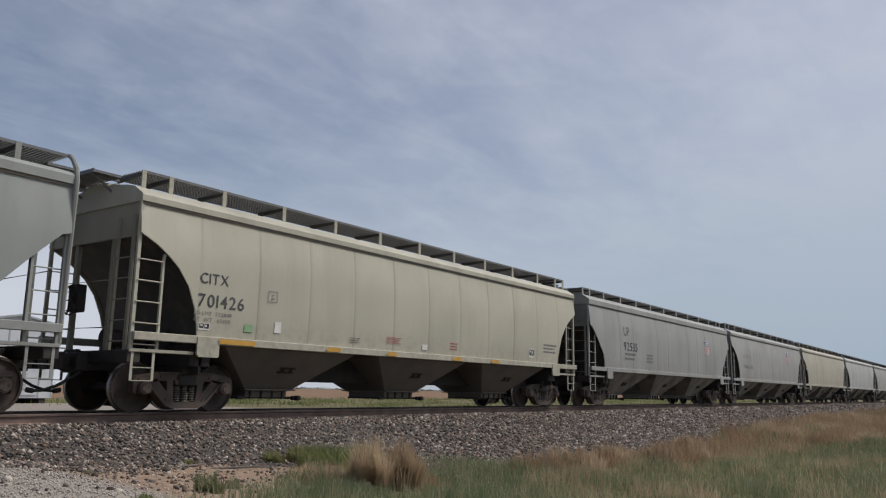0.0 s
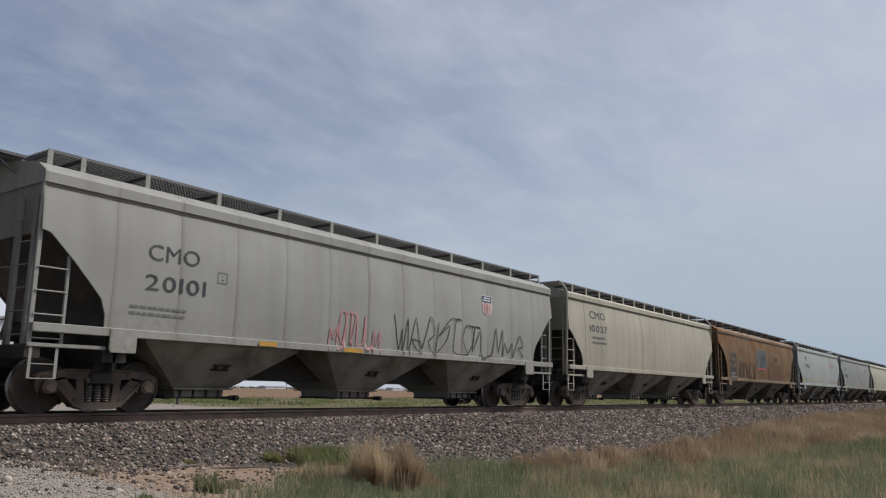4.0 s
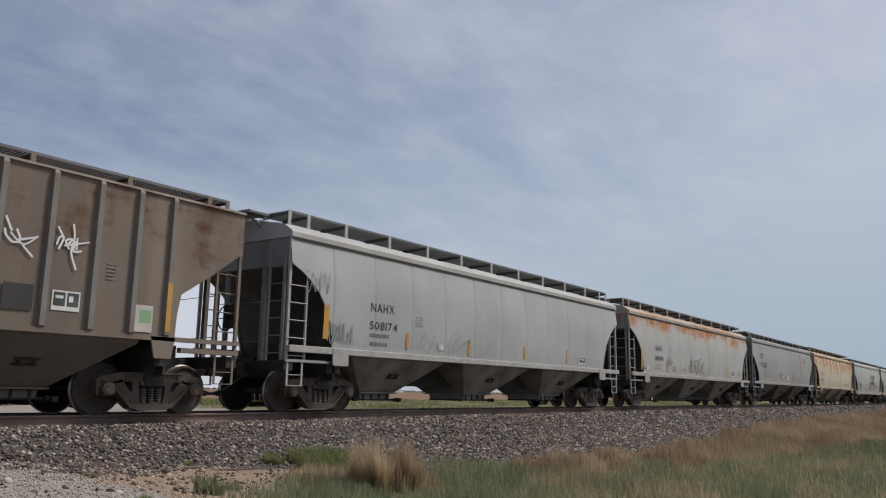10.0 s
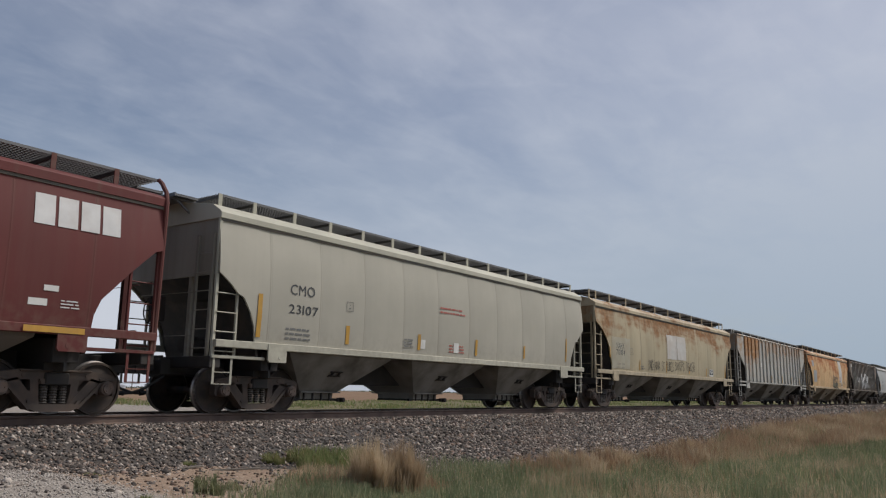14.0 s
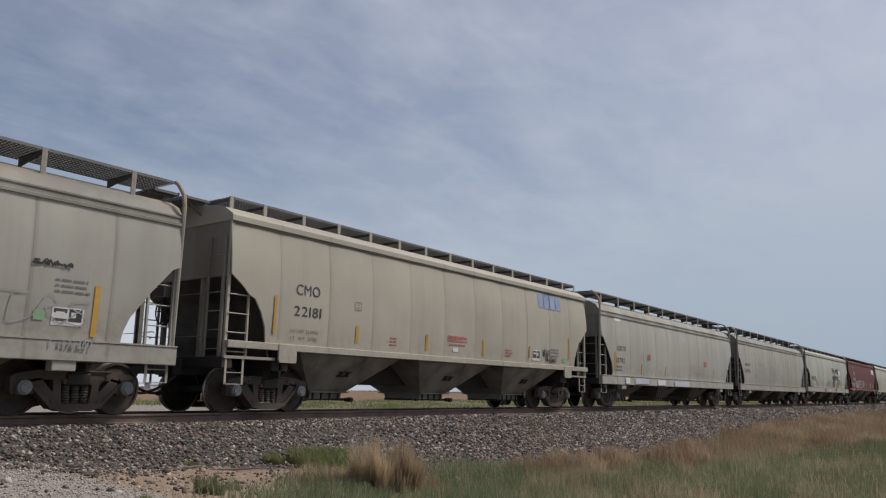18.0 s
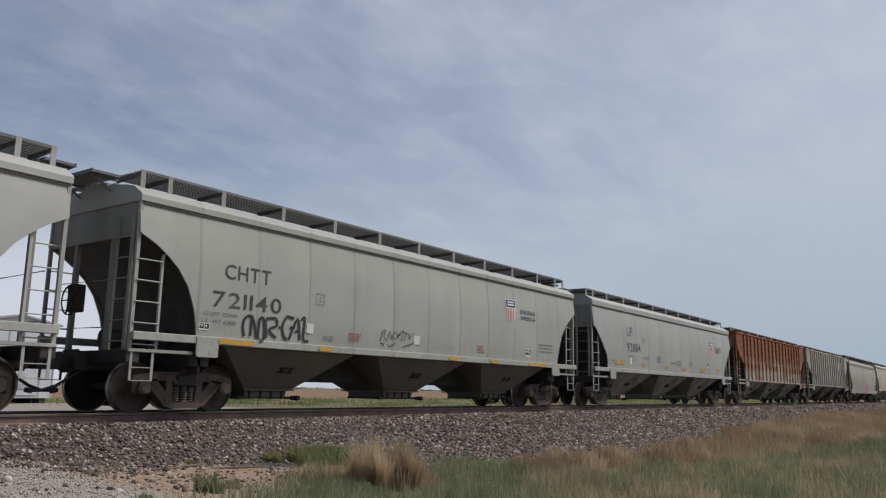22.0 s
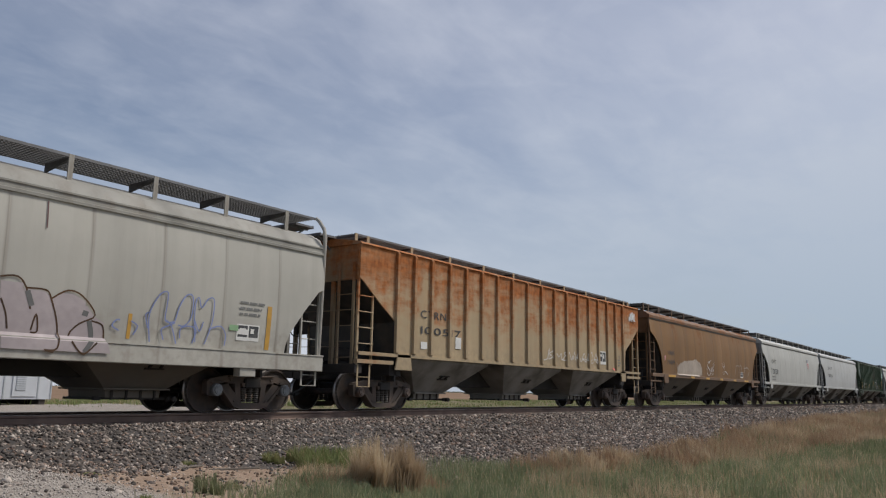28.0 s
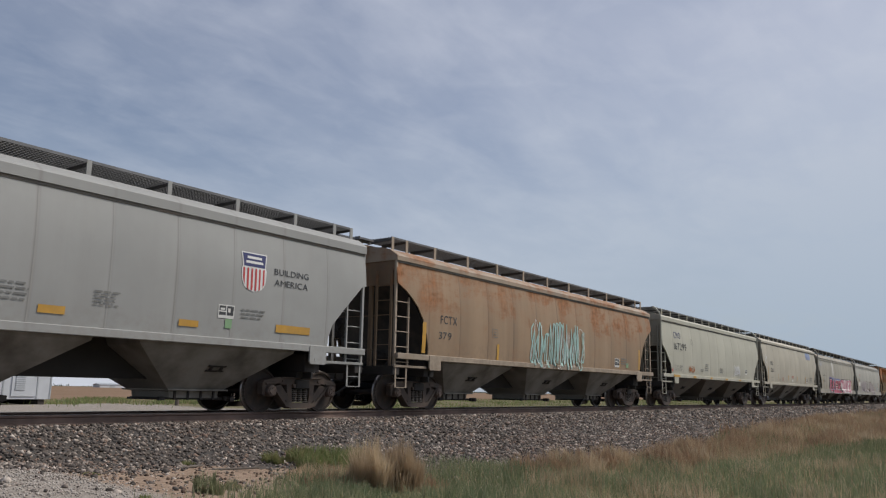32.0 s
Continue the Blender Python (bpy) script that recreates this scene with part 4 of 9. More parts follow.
# the four-wheel truck
def side_frame_mesh():
    """Cast side frame at y 0: arched top chord, two windows, the spring opening and the journal ends."""
    sh = Shape()
    t = 0.085
    sh.prism([(-1.10, 0.60), (-1.05, 0.66), (-0.92, 0.695), (-0.60, 0.745), (0.60, 0.745), (0.92, 0.695), (1.05, 0.66), (1.10, 0.60), (1.06, 0.50), (0.84, 0.53), (0.58, 0.585), (-0.58, 0.585), (-0.84, 0.53), (-1.06, 0.50)], -t, t)
    sh.box(-0.60, 0.60, -t - 0.035, t + 0.035, 0.715, 0.75, 0.01)
    for s in (-1, 1):
        sh.prism([(s * 0.84, 0.56), (s * 0.62, 0.62), (s * 0.20, 0.15), (s * 0.42, 0.11)], -t, t)
        sh.prism([(s * 0.83, 0.53), (s * 0.78, 0.55), (s * 0.36, 0.13), (s * 0.42, 0.11)], -t - 0.03, t + 0.03)
        sh.prism([(s * 0.22, 0.16), (s * 0.27, 0.41), (s * 0.47, 0.41), (s * 0.44, 0.36)], -t * 0.9, t * 0.9)
        sh.prism([(s * 0.42, 0.66), (s * 0.28, 0.66), (s * 0.25, 0.22), (s * 0.37, 0.22)], -t * 0.95, t * 0.95)
        sh.prism([(s * 0.72, 0.64), (s * 0.90, 0.69), (s * 1.10, 0.62), (s * 1.09, 0.38), (s * 1.03, 0.33), (s * 1.01, 0.56), (s * 0.77, 0.56), (s * 0.76, 0.34), (s * 0.70, 0.38)], -t * 0.95, t * 0.95)
        sh.box(s * 0.889 - 0.13, s * 0.889 + 0.13, -t - 0.03, t + 0.03, 0.575, 0.625, 0.01)
        sh.rod((s * 0.53, -t - 0.02, 0.66), (s * 0.53, -t, 0.66), 0.03, 10)
    sh.prism([(-0.44, 0.25), (-0.42, 0.13), (-0.27, 0.075), (0.27, 0.075), (0.42, 0.13), (0.44, 0.25), (0.40, 0.25), (0.36, 0.20), (-0.36, 0.20), (-0.40, 0.25)], -t * 1.35, t * 1.35)
    sh.prism([(-0.25, 0.515), (-0.28, 0.60), (0.28, 0.60), (0.25, 0.515)], -t * 1.6, t * 1.6)
    return sh.mesh("side_frame")


def spring_mesh():
    sh = Shape()
    for x in (-0.16, 0.0, 0.16):
        prof = []
        for i in range(7):
            z = 0.215 + i * 0.043
            prof.append((z, 0.070))
            prof.append((z + 0.02, 0.050))
        sh.loft([[(x + r * math.cos(2 * math.pi * j / 10), -0.02 + r * math.sin(2 * math.pi * j / 10), z) for j in range(10)] for z, r in prof])
    return sh.mesh("spring_nest")


def bolster_mesh():
    sh = Shape().box(-0.20, 0.20, -1.18, 1.18, 0.50, 0.70, 0.02)
    sh.rod((0, 0, 0.68), (0, 0, 0.76), 0.2, 14)
    for s in (-1, 1):
        sh.box(s * 0.45 - 0.05, s * 0.45 + 0.05, -0.80, 0.80, 0.40, 0.50)
        sh.prism([(s * 0.40, 0.30), (s * 0.46, 0.30), (s * 0.46, 0.62), (s * 0.40, 0.62)], -0.82, -0.70)
    return sh.mesh("bolster")


def wheelset_mesh():
    sh = Shape()
    R = 0.457
    for s in (-1, 1):
        prof = [(0.10, 0.62), (0.15, 0.66), (0.17, 0.70), (0.36, 0.755), (R - 0.045, 0.735), (R - 0.045, 0.69), (R + 0.026, 0.69), (R + 0.022, 0.715), (R, 0.735), (R - 0.004, 0.82), (R - 0.045, 0.822), (R - 0.05, 0.79), (0.37, 0.785), (0.20, 0.80), (0.15, 0.83), (0.11, 0.83)]
        sh.lathe([(r, s * y) for r, y in prof], n=36)
    sh.lathe([(0.085, -0.64), (0.075, 0.0), (0.085, 0.64)], n=14)
    sh.lathe([(0.075, -1.08), (0.075, -0.80)], n=12)
    sh.lathe([(0.075, 0.80), (0.075, 1.08)], n=12)
    return sh.mesh("wheelset", True)


def bearing_mesh():
    sh = Shape().lathe([(0.02, -0.15), (0.085, -0.15), (0.09, -0.13), (0.115, -0.125), (0.125, -0.10), (0.125, 0.06)], n=18)
    for i in range(3):
        a = i * 2.094
        sh.rod((0.05 * math.cos(a), -0.165, 0.05 * math.sin(a)), (0.05 * math.cos(a), -0.15, 0.05 * math.sin(a)), 0.014, 6)
    return sh.mesh("bearing")


CACHE = {}


def made(key, build, *args):
    if key not in CACHE:
        CACHE[key] = build(*args)
    return CACHE[key]


WHEELSETS = []


def truck(car, x, cap):
    """A three-piece truck with two wheelsets, under a wagon."""
    t = part("truck", made("bolster", bolster_mesh), M["under"], car, "dark cast-steel four-wheel truck", (x, 0, 0))
    for s in (-1, 1):
        sf = part("side_frame", made("side_frame", side_frame_mesh), M["frame_iron"], t, "", (0, s * 1.02, 0))
        part("spring_nest", made("springs", spring_mesh), M["spring"], t, "coil spring nest", (0, s * 1.04, 0))
        for a in (-0.889, 0.889):
            b = part("bearing", made("bearing", bearing_mesh), cap, t, "", (a, s * 1.06, 0.457))
            if s > 0:
                b.rotation_euler[2] = math.pi
    for a in (-0.889, 0.889):
        w = part("wheelset", made("wheelset", wheelset_mesh), M["wheel"], t, "rust-brown steel wheels on an axle")
        w.matrix_parent_inverse = Matrix.Translation((a, 0, 0.457))
        WHEELSETS.append(w)
    return t


def wagon(kind, paint_m, trim_m, label, under=None, hopper_m=None, end_m=None, cap=None, posts_m=None, low_end=None, brake=True):
    """A covered grain hopper in its own space: x ahead, z up from the railhead."""
    k = KINDS[kind]
    half, board = k["L"] / 2, k["board"]
    car = base("covered_hopper_wagon", label, "freight wagon", "wagons of the grain train")
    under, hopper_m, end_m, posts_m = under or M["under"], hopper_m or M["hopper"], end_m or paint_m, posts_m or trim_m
    low_end = low_end or M["low_end_black"]
    near = made(("side", kind), side_mesh, kind)
    part("side_sheet", near, paint_m, car)
    part("side_sheet", made(("far", kind), mirror, near), paint_m, car)
    # deep roofs share the darkened, dirtier end colour
    part("roof", made(("roof", kind), roof_mesh, kind), end_m if kind == "deep" else trim_m, car)
    if kind not in ("deep", "ribbed"):
        part("gutter_strip", made(("eave_shade", kind), eave_mesh, kind), M["eave_shade"], car, "dark strip of painted shade and dirt under the roof edge")
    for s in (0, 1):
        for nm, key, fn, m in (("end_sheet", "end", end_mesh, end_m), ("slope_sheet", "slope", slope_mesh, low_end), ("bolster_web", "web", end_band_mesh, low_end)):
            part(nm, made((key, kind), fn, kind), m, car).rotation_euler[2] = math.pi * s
    sill = made(("sill", kind), sill_mesh, kind)
    part("side_sill", sill, trim_m, car)
    part("side_sill", made(("sill_far", kind), mirror, sill), trim_m, car)
    part("centre_sill", made(("centre", kind), centre_sill_mesh, kind), under, car)
    for s in (-1, 1):
        part("end_sill", made("end_sill", lambda: Shape().box(-0.13, 0.13, -1.52, 1.52, 0.88, 1.10, 0.012).mesh("end_sill")), under, car, "", (s * (half - 0.09), 0, 0))
        part("body_bolster", made("body_bolster", body_bolster_mesh), under, car, "", (s * (half - 1.525), 0, 0))
    gap = (k["L"] - 2 * 1.65) / 3
    for i in (-1, 0, 1):
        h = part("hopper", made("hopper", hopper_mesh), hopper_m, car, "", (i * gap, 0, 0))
        h.scale[0] = gap / 4.50
        part("outlet_gate", made("gate", gate_mesh), M["under"], h)
        part("vibrator_bracket", made("poke", panel_mesh), M["under"], h, "", (0.1, 0, 0))
    piped = kind in ("flat", "deep", "mid", "short")
    span = k["L"] - 0.3
    length = k["L"] + 0.06 if piped else span
    foot = k["lip"] + (0.40 if kind == "deep" else (brow(kind) + 0.03) * crown(kind))
    n = max(2, round((span - 1.3) / k["gap"]) + 1)
    xs = [(-0.5 + i / (n - 1)) * (n - 1) * k["gap"] for i in range(n)]
    if not piped:
        if xs[0] + span / 2 < 0.39:
            xs[0], xs[-1] = -span / 2 + 0.62, span / 2 - 0.62
        xs = [-span / 2 + 0.04] + xs + [span / 2 - 0.04]
    lean = 0.09 if kind == "flat" else 0.0
    post = made(("post", lean, board - foot), post_mesh, lean, board - foot)
    arm = made(("arm", board - foot), arm_mesh, board - foot)
    for s in (-1, 1):
        part("running_board", made(("board", kind), board_mesh, length), M["grate"], car, "", (0, s * 0.745, board))
        for x in xs:
            p = part("board_post", post, posts_m, car, "", (x, s * 1.215, foot))
            part("bracket_arm", arm, M["bracket"], p)
            if s > 0:
                p.rotation_euler[2] = math.pi
        e = part("end_running_board", made("end_board", end_board_mesh), M["grate"], car, "", (s * (half - 0.02), 0, board - 0.05))
        e.rotation_euler[2] = math.pi if s > 0 else 0
        c = part("coupler", made("coupler", coupler_mesh), M["under"], car, "", (s * (half + 0.2), 0, 0))
        c.rotation_euler[2] = math.pi if s < 0 else 0
        c = part("air_hose", made("hose", hose_mesh), M["hose"], car, "", (s * (half + 0.1), 0, 0))
        c.rotation_euler[2] = math.pi if s < 0 else 0
        top = end_top(kind) - 1.05
        for q in (-1, 1):
            lad = made(("ladder", top, kind), ladder_mesh, top, 6, k["lip"] - 1.10 if kind in ("round", "slant", "short_round", "ribbed") else 0.0)
            l = part("side_ladder", lad, trim_m, car, "", (s * (half - 0.02), q * 1.50, 0))
            st = part("sill_step", made("step", step_mesh), trim_m, car, "", (s * (half - 0.02), q * 1.52, 0))
            if s > 0:
                l.rotation_euler[2] = st.rotation_euler[2] = math.pi
            if piped:
                r = part("corner_rail", made(("pipe", board), rail_pipe_mesh, board), trim_m, car, "bent corner handrail pipe", (s * (half + 0.02), 0, 0))
                r.rotation_euler[2] = math.pi if q > 0 else 0
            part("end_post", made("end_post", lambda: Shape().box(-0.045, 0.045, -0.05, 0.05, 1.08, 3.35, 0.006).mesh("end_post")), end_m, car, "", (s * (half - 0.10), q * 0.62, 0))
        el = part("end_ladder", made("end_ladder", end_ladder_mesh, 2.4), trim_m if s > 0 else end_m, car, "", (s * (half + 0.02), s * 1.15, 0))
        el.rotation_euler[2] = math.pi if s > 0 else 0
    for i in range(4):
        part("hatch_cover", made(("hatch", kind), hatch_mesh, k["L"] / 4 - 0.35), trim_m, car, "", (-half + k["L"] * (i + 0.5) / 4, 0, roof_top(kind) + (0.0 if kind == "deep" else 0.0)))
    if brake:
        part("hand_brake", made("brake", brake_wheel_mesh), M["under"], car, "", (-half - 0.12, 0.35, 2.05))
    part("air_reservoir", made("tank", cylinder_mesh), M["under"], car, "", (-half + 0.75, -0.25, 0))
    if kind == "ribbed":
        for s in (-1, 1):
            for x in RIBS:
                r = part("side_rib", made("rib", rib_mesh), paint_m, car, "", (x if s < 0 else -x, 0, 0))
                if s > 0:
                    r.rotation_euler[2] = math.pi
    for s in (-1, 1):
        truck(car, s * k["tc"] / 2, cap or M["cap"])
    return car


# ---- markings ----
GLYPHS = {}
LAYER = {}
COATS = {}
BODY = {}


def glyph(ch, weight):
    """Outline of one character of the built-in font as triangles, with its width."""
    if (ch, weight) not in GLYPHS:
        cu = bpy.data.curves.new("glyph", "FONT")
        cu.body, cu.offset, cu.resolution_u = ch, weight, 3
        ob = new("glyph", cu)
        me = bpy.data.meshes.new_from_object(ob.evaluated_get(bpy.context.evaluated_depsgraph_get()))
        GLYPHS[ch, weight] = ([tuple(v.co) for v in me.vertices], [tuple(p.vertices) for p in me.polygons])
        bpy.data.objects.remove(ob)
        bpy.data.curves.remove(cu)
        bpy.data.meshes.remove(me)
    return GLYPHS[ch, weight]


for ch_ in "ABCDEFGHILMNOPRTUWXY0123456789-.":
    glyph(ch_, 0.005 if ch_ not in "MNW" else 0.0)
for ch_ in "Wewildvr.":
    glyph(ch_, 0.034)


def skin(car, z):
    """How far out a marking lies on the wagon's side at a height."""
    kind = BODY[car]
    k = KINDS[kind]
    if z < k["bot"] + 0.02:
        return 1.652
    return 1.572 if kind == "ribbed" else side_y(z) + 0.5 * k["pillow"] + 0.0055


def lay(car, name, polys, verts, material, label="", proud=0.0, coat=None):
    """Put flat x, z shapes on the near side as one thin part; a coat lies over all coats before it."""
    LAYER[car] = LAYER.get(car, 0) + 1
    up = 0.0008 * (LAYER[car] % 9) + 0.6 * proud if coat is None else 0.0068 + 0.0010 * coat
    me = bpy.data.meshes.new(name)
    me.from_pydata([(p[0], -skin(car, p[1]) - up - (p[2] if len(p) > 2 else 0.0), p[1]) for p in verts], [], polys)
    return part(name, me, material, car, label)


def next_coat(car):
    COATS[car] = COATS.get(car, -1) + 1
    return COATS[car]


def lettering(car, text, x0, z0, x1, z1, material):
    """A word between x0 and x1, its capitals from z0 to z1."""
    heavy = material == M["heavy"]
    weight, gap = (0.034, 0.085) if heavy else (0.005, 0.13)
    verts, polys, pen = [], [], 0.0
    for ch in text:
        if ch == " ":
            pen += 0.30
            continue
        v, f = glyph(ch, weight if heavy or ch not in "MNW" else 0.0)
        lo, hi = min(p[0] for p in v), max(p[0] for p in v)
        o = len(verts)
        wide = 1.0
        if ch.islower():
            # taller, broader small letters, as in a grotesque
            wide = 1.16
            v = [(p[0], p[1] * 1.13 if p[1] < 0.47 else 0.531 + (p[1] - 0.47) * 0.77) for p in v]
        verts += [(pen + (p[0] - lo) * wide, p[1]) for p in v]
        polys += [tuple(i + o for i in q) for q in f]
        pen += (hi - lo) * wide + gap
    sx, sz = (x1 - x0) / (pen - gap), (z1 - z0) / 0.70
    lay(car, "lettering", polys, [(x0 + x * sx, z0 + y * sz) for x, y in verts], material)


def quad_rows(x0, z0, x1, z1):
    n = max(1, int((z1 - z0) / 0.12))
    verts = [(x, z0 + (z1 - z0) * i / n) for i in range(n + 1) for x in (x0, x1)]
    return [(2 * i, 2 * i + 1, 2 * i + 3, 2 * i + 2) for i in range(n)], verts


def patch(car, name, x0, z0, x1, z1, material, on_rib=False):
    proud = 0.0
    if name == "reflector" and z1 - z0 > 0.3:
        x0, x1 = x0 + 0.18 * (x1 - x0), x1 - 0.18 * (x1 - x0)
    if BODY[car] == "ribbed" and on_rib and x1 - x0 < 0.4:
        mid = min(RIBS, key=lambda r: abs(r - (x0 + x1) / 2))
        x0, x1, proud = mid - 0.05, mid + 0.05, 0.105
    polys, verts = quad_rows(x0, z0, x1, z1)
    lay(car, name, polys, verts, material, "", proud)


def sill_mark(car, x0, x1):
    t = KINDS[BODY[car]]["bot"] + 0.02
    polys, verts = quad_rows(x0, t - 0.125, x1, t - 0.03)
    lay(car, "reflector", polys, verts, M["yellow"], "yellow reflective strip")


def small_print(car, x0, z0, x1, z1, rows, material):
    """Lines of print too small to read, as bars."""
    rng = random.Random(round((x0 + z0) * 1000))
    verts, polys = [], []
    h = (z1 - z0) / (rows * 2 - 1)
    for r in range(rows):
        x, end = x0, x0 + (x1 - x0) * rng.uniform(0.8, 1)
        while x < end - 0.02:
            w = min(end - x, rng.uniform(0.06, 0.22))
            o, z = len(verts), z1 - h * (2 * r + 1)
            verts += [(x, z), (x + w, z), (x + w, z + h * 0.8), (x, z + h * 0.8)]
            polys.append((o, o + 1, o + 2, o + 3))
            x += w + 0.03
    tagged(lay(car, "small_print", polys, verts, material), kind="stuff")


def shield(car, x0, z0, x1, z1, striped):
    """A road's badge: navy head over a white or red-striped field."""
    w, h = x1 - x0, z1 - z0
    def side(t):
        return 0.5 - 0.06 * math.sin(t * math.pi) if t > 0.62 else 0.5 * math.sqrt(max(0.0, 1 - ((0.62 - t) / 0.62) ** 3.6)) * 0.96
    levels = [i / 20 for i in range(21)]
    def band(lo, hi, a, b, inset=0.0):
        verts, polys = [], []
        for t in [lo + (hi - lo) * i / 14 for i in range(15)]:
            s = max(0.01, side(t) - inset)
            for q in (max(-s, a), min(s, b)):
                verts.append((x0 + w * (0.5 + max(-s, min(s, q))), z0 + h * t))
        for i in range(14):
            polys.append((2 * i, 2 * i + 1, 2 * i + 3, 2 * i + 2))
        return polys, verts
    LAYER[car] = 0
    lay(car, "badge_field", *band(0.0, 1.0, -0.6, 0.6), M["shield_white"], "white badge")
    lay(car, "badge_head", *band(0.64, 0.97, -0.6, 0.6, 0.04), M["navy"], "navy blue badge head", 0.003)
    for i, t in enumerate((0.84, 0.72)):
        lay(car, "badge_bar", *band(t, t + 0.065, -0.28 - 0.05 * i, 0.28 + 0.05 * i), M["shield_white"], "", 0.006)
    if striped:
        for i in range(6):
            a = -0.43 + i * 0.152
            lay(car, "badge_stripe", *band(0.04, 0.60, a, a + 0.066, 0.04), M["shield_red"], "", 0.003)


def data_tag(car, x0, z0, x1, z1):
    """A black stencil panel with white cells."""
    w, h = x1 - x0, z1 - z0
    LAYER[car] = 0
    lay(car, "data_panel", *quad_rows(x0, z0, x1, z1), M["tag_white"], "black and white data panel")
    lay(car, "data_cell", *quad_rows(x0 + w * 0.05, z0 + h * 0.22, x0 + w * 0.47, z1 - h * 0.08), M["letter"])
    lay(car, "data_cell", *quad_rows(x0 + w * 0.53, z0 + h * 0.22, x0 + w * 0.95, z1 - h * 0.08), M["letter"])
    lay(car, "data_bar", *quad_rows(x0 + w * 0.12, z0 + h * 0.60, x0 + w * 0.40, z0 + h * 0.75), M["tag_white"])
    lay(car, "data_bar", *quad_rows(x0 + w * 0.60, z0 + h * 0.45, x0 + w * 0.75, z0 + h * 0.75), M["tag_white"])


def outline(car, x0, z0, x1, z1):
    t = 0.014
    verts, polys = [], []
    for a, b, c, d in ((x0, z0, x1, z0 + t), (x0, z1 - t, x1, z1), (x0, z0, x0 + t, z1), (x1 - t, z0, x1, z1),
                       (x0 + 0.08, (z0 + z1) / 2 - 0.05, x1 - 0.08, (z0 + z1) / 2 - 0.03), (x0 + 0.1, (z0 + z1) / 2 + 0.02, x1 - 0.1, (z0 + z1) / 2 + 0.04)):
        o = len(verts)
        verts += [(a, b), (c, b), (c, d), (a, d)]
        polys.append((o, o + 1, o + 2, o + 3))
    lay(car, "stencil_box", polys, verts, M["letter_soft"])


def block_mark(car, x0, z0, x1, z1, material):
    """A company mark reduced to four heavy blocks."""
    w = (x1 - x0) / 4
    for i in range(4):
        lay(car, "company_block", *quad_rows(x0 + i * w, z0, x0 + (i + 0.86) * w, z1), material)


def curve_pts(pts, n=7):
    out = []
    for i in range(len(pts) - 1):
        p = [pts[max(0, min(len(pts) - 1, i + d))] for d in (-1, 0, 1, 2)]
        for j in range(n):
            t = j / n
            out.append(tuple(0.5 * (2 * p[1][a] + (p[2][a] - p[0][a]) * t + (2 * p[0][a] - 5 * p[1][a] + 4 * p[2][a] - p[3][a]) * t * t + (3 * p[1][a] - p[0][a] - 3 * p[2][a] + p[3][a]) * t ** 3) for a in (0, 1)))
    return out + [pts[-1]]


def ribbon(verts, polys, pts, width, lift=0.0):
    """A painted line; it rises a hair along its length, so that it may cross itself."""
    o = len(verts)
    for i, (x, z) in enumerate(pts):
        a, b = pts[max(0, i - 1)], pts[min(len(pts) - 1, i + 1)]
        d = math.hypot(b[0] - a[0], b[1] - a[1]) or 1
        nx, nz = -(b[1] - a[1]) / d * width / 2, (b[0] - a[0]) / d * width / 2
        verts += [(x + nx, z + nz, lift + i * 0.00015), (x - nx, z - nz, lift + i * 0.00015)]
    polys += [(o + 2 * i, o + 2 * i + 1, o + 2 * i + 3, o + 2 * i + 2) for i in range(len(pts) - 1)]


STROKES = {  # single-line capitals on a 5 by 7 grid
    "A": "00 26 40|12 32", "B": "00 06 36 45 33 03|33 42 41 30 00", "C": "45 26 15 04 02 11 20 41", "D": "00 06 26 44 42 20 00", "E": "46 06 00 40|03 33", "F": "46 06 00|03 33",
    "G": "45 26 05 02 20 40 43 23", "H": "06 00|03 43|46 40", "I": "16 36|26 20|10 30", "K": "06 00|46 03 40", "L": "06 00 40", "M": "00 06 23 46 40", "N": "00 06 40 46",
    "O": "20 02 04 26 44 42 20", "P": "00 06 36 45 33 03", "R": "00 06 36 45 33 03 40", "S": "45 26 05 04 42 41 20 01", "T": "06 46|26 20", "U": "06 01 20 41 46",
    "V": "06 20 46", "W": "06 10 24 30 46", "X": "06 40|46 00", "0": "20 02 04 26 44 42 20", "1": "15 26 20", "2": "05 26 45 44 00 40", "4": "30 36 02 42", "*": "13 35|15 33|24 23", "/": "00 46"}


def sprayed(car, text, x0, z0, x1, z1, material, width, seed=1):
    """Words sprayed by hand in single strokes, letter by letter."""
    rng = random.Random(seed)
    cell = (x1 - x0) / len(text)
    for i, ch in enumerate(text):
        if ch == " ":
            continue
        verts, polys = [], []
        dz, sk, big = rng.uniform(-0.04, 0.04) * (z1 - z0), rng.uniform(-0.1, 0.18), rng.uniform(0.92, 1.08)
        for k, line in enumerate(STROKES[ch].split("|")):
            pts = [(int(p[0]) / 4 + rng.uniform(-0.05, 0.05), int(p[1]) / 6 + rng.uniform(-0.03, 0.03)) for p in line.split()]
            pts = [(x0 + cell * (i + 0.06 + 0.80 * px) + sk * pz * cell * 0.4, z0 + dz + (z1 - z0) * pz * big) for px, pz in pts]
            ribbon(verts, polys, curve_pts(pts, 3), width * rng.uniform(0.85, 1.15), k * 0.0008)
        lay(car, "graffiti_letter", polys, verts, material, "hand-sprayed letter")


RUNS = ["00 16 52 96 a0", "01 5a 96 44 a0", "0a 10 91", "99 4a 06 50 a3 55", "00 5a a0 24 94", "0a aa 5a 40", "99 28 36 93 60 01", "0a 40 66 70 aa", "50 04 3a 89 a4 50", "00 2a 60 9a a2", "1a 00 84 a9 15"]


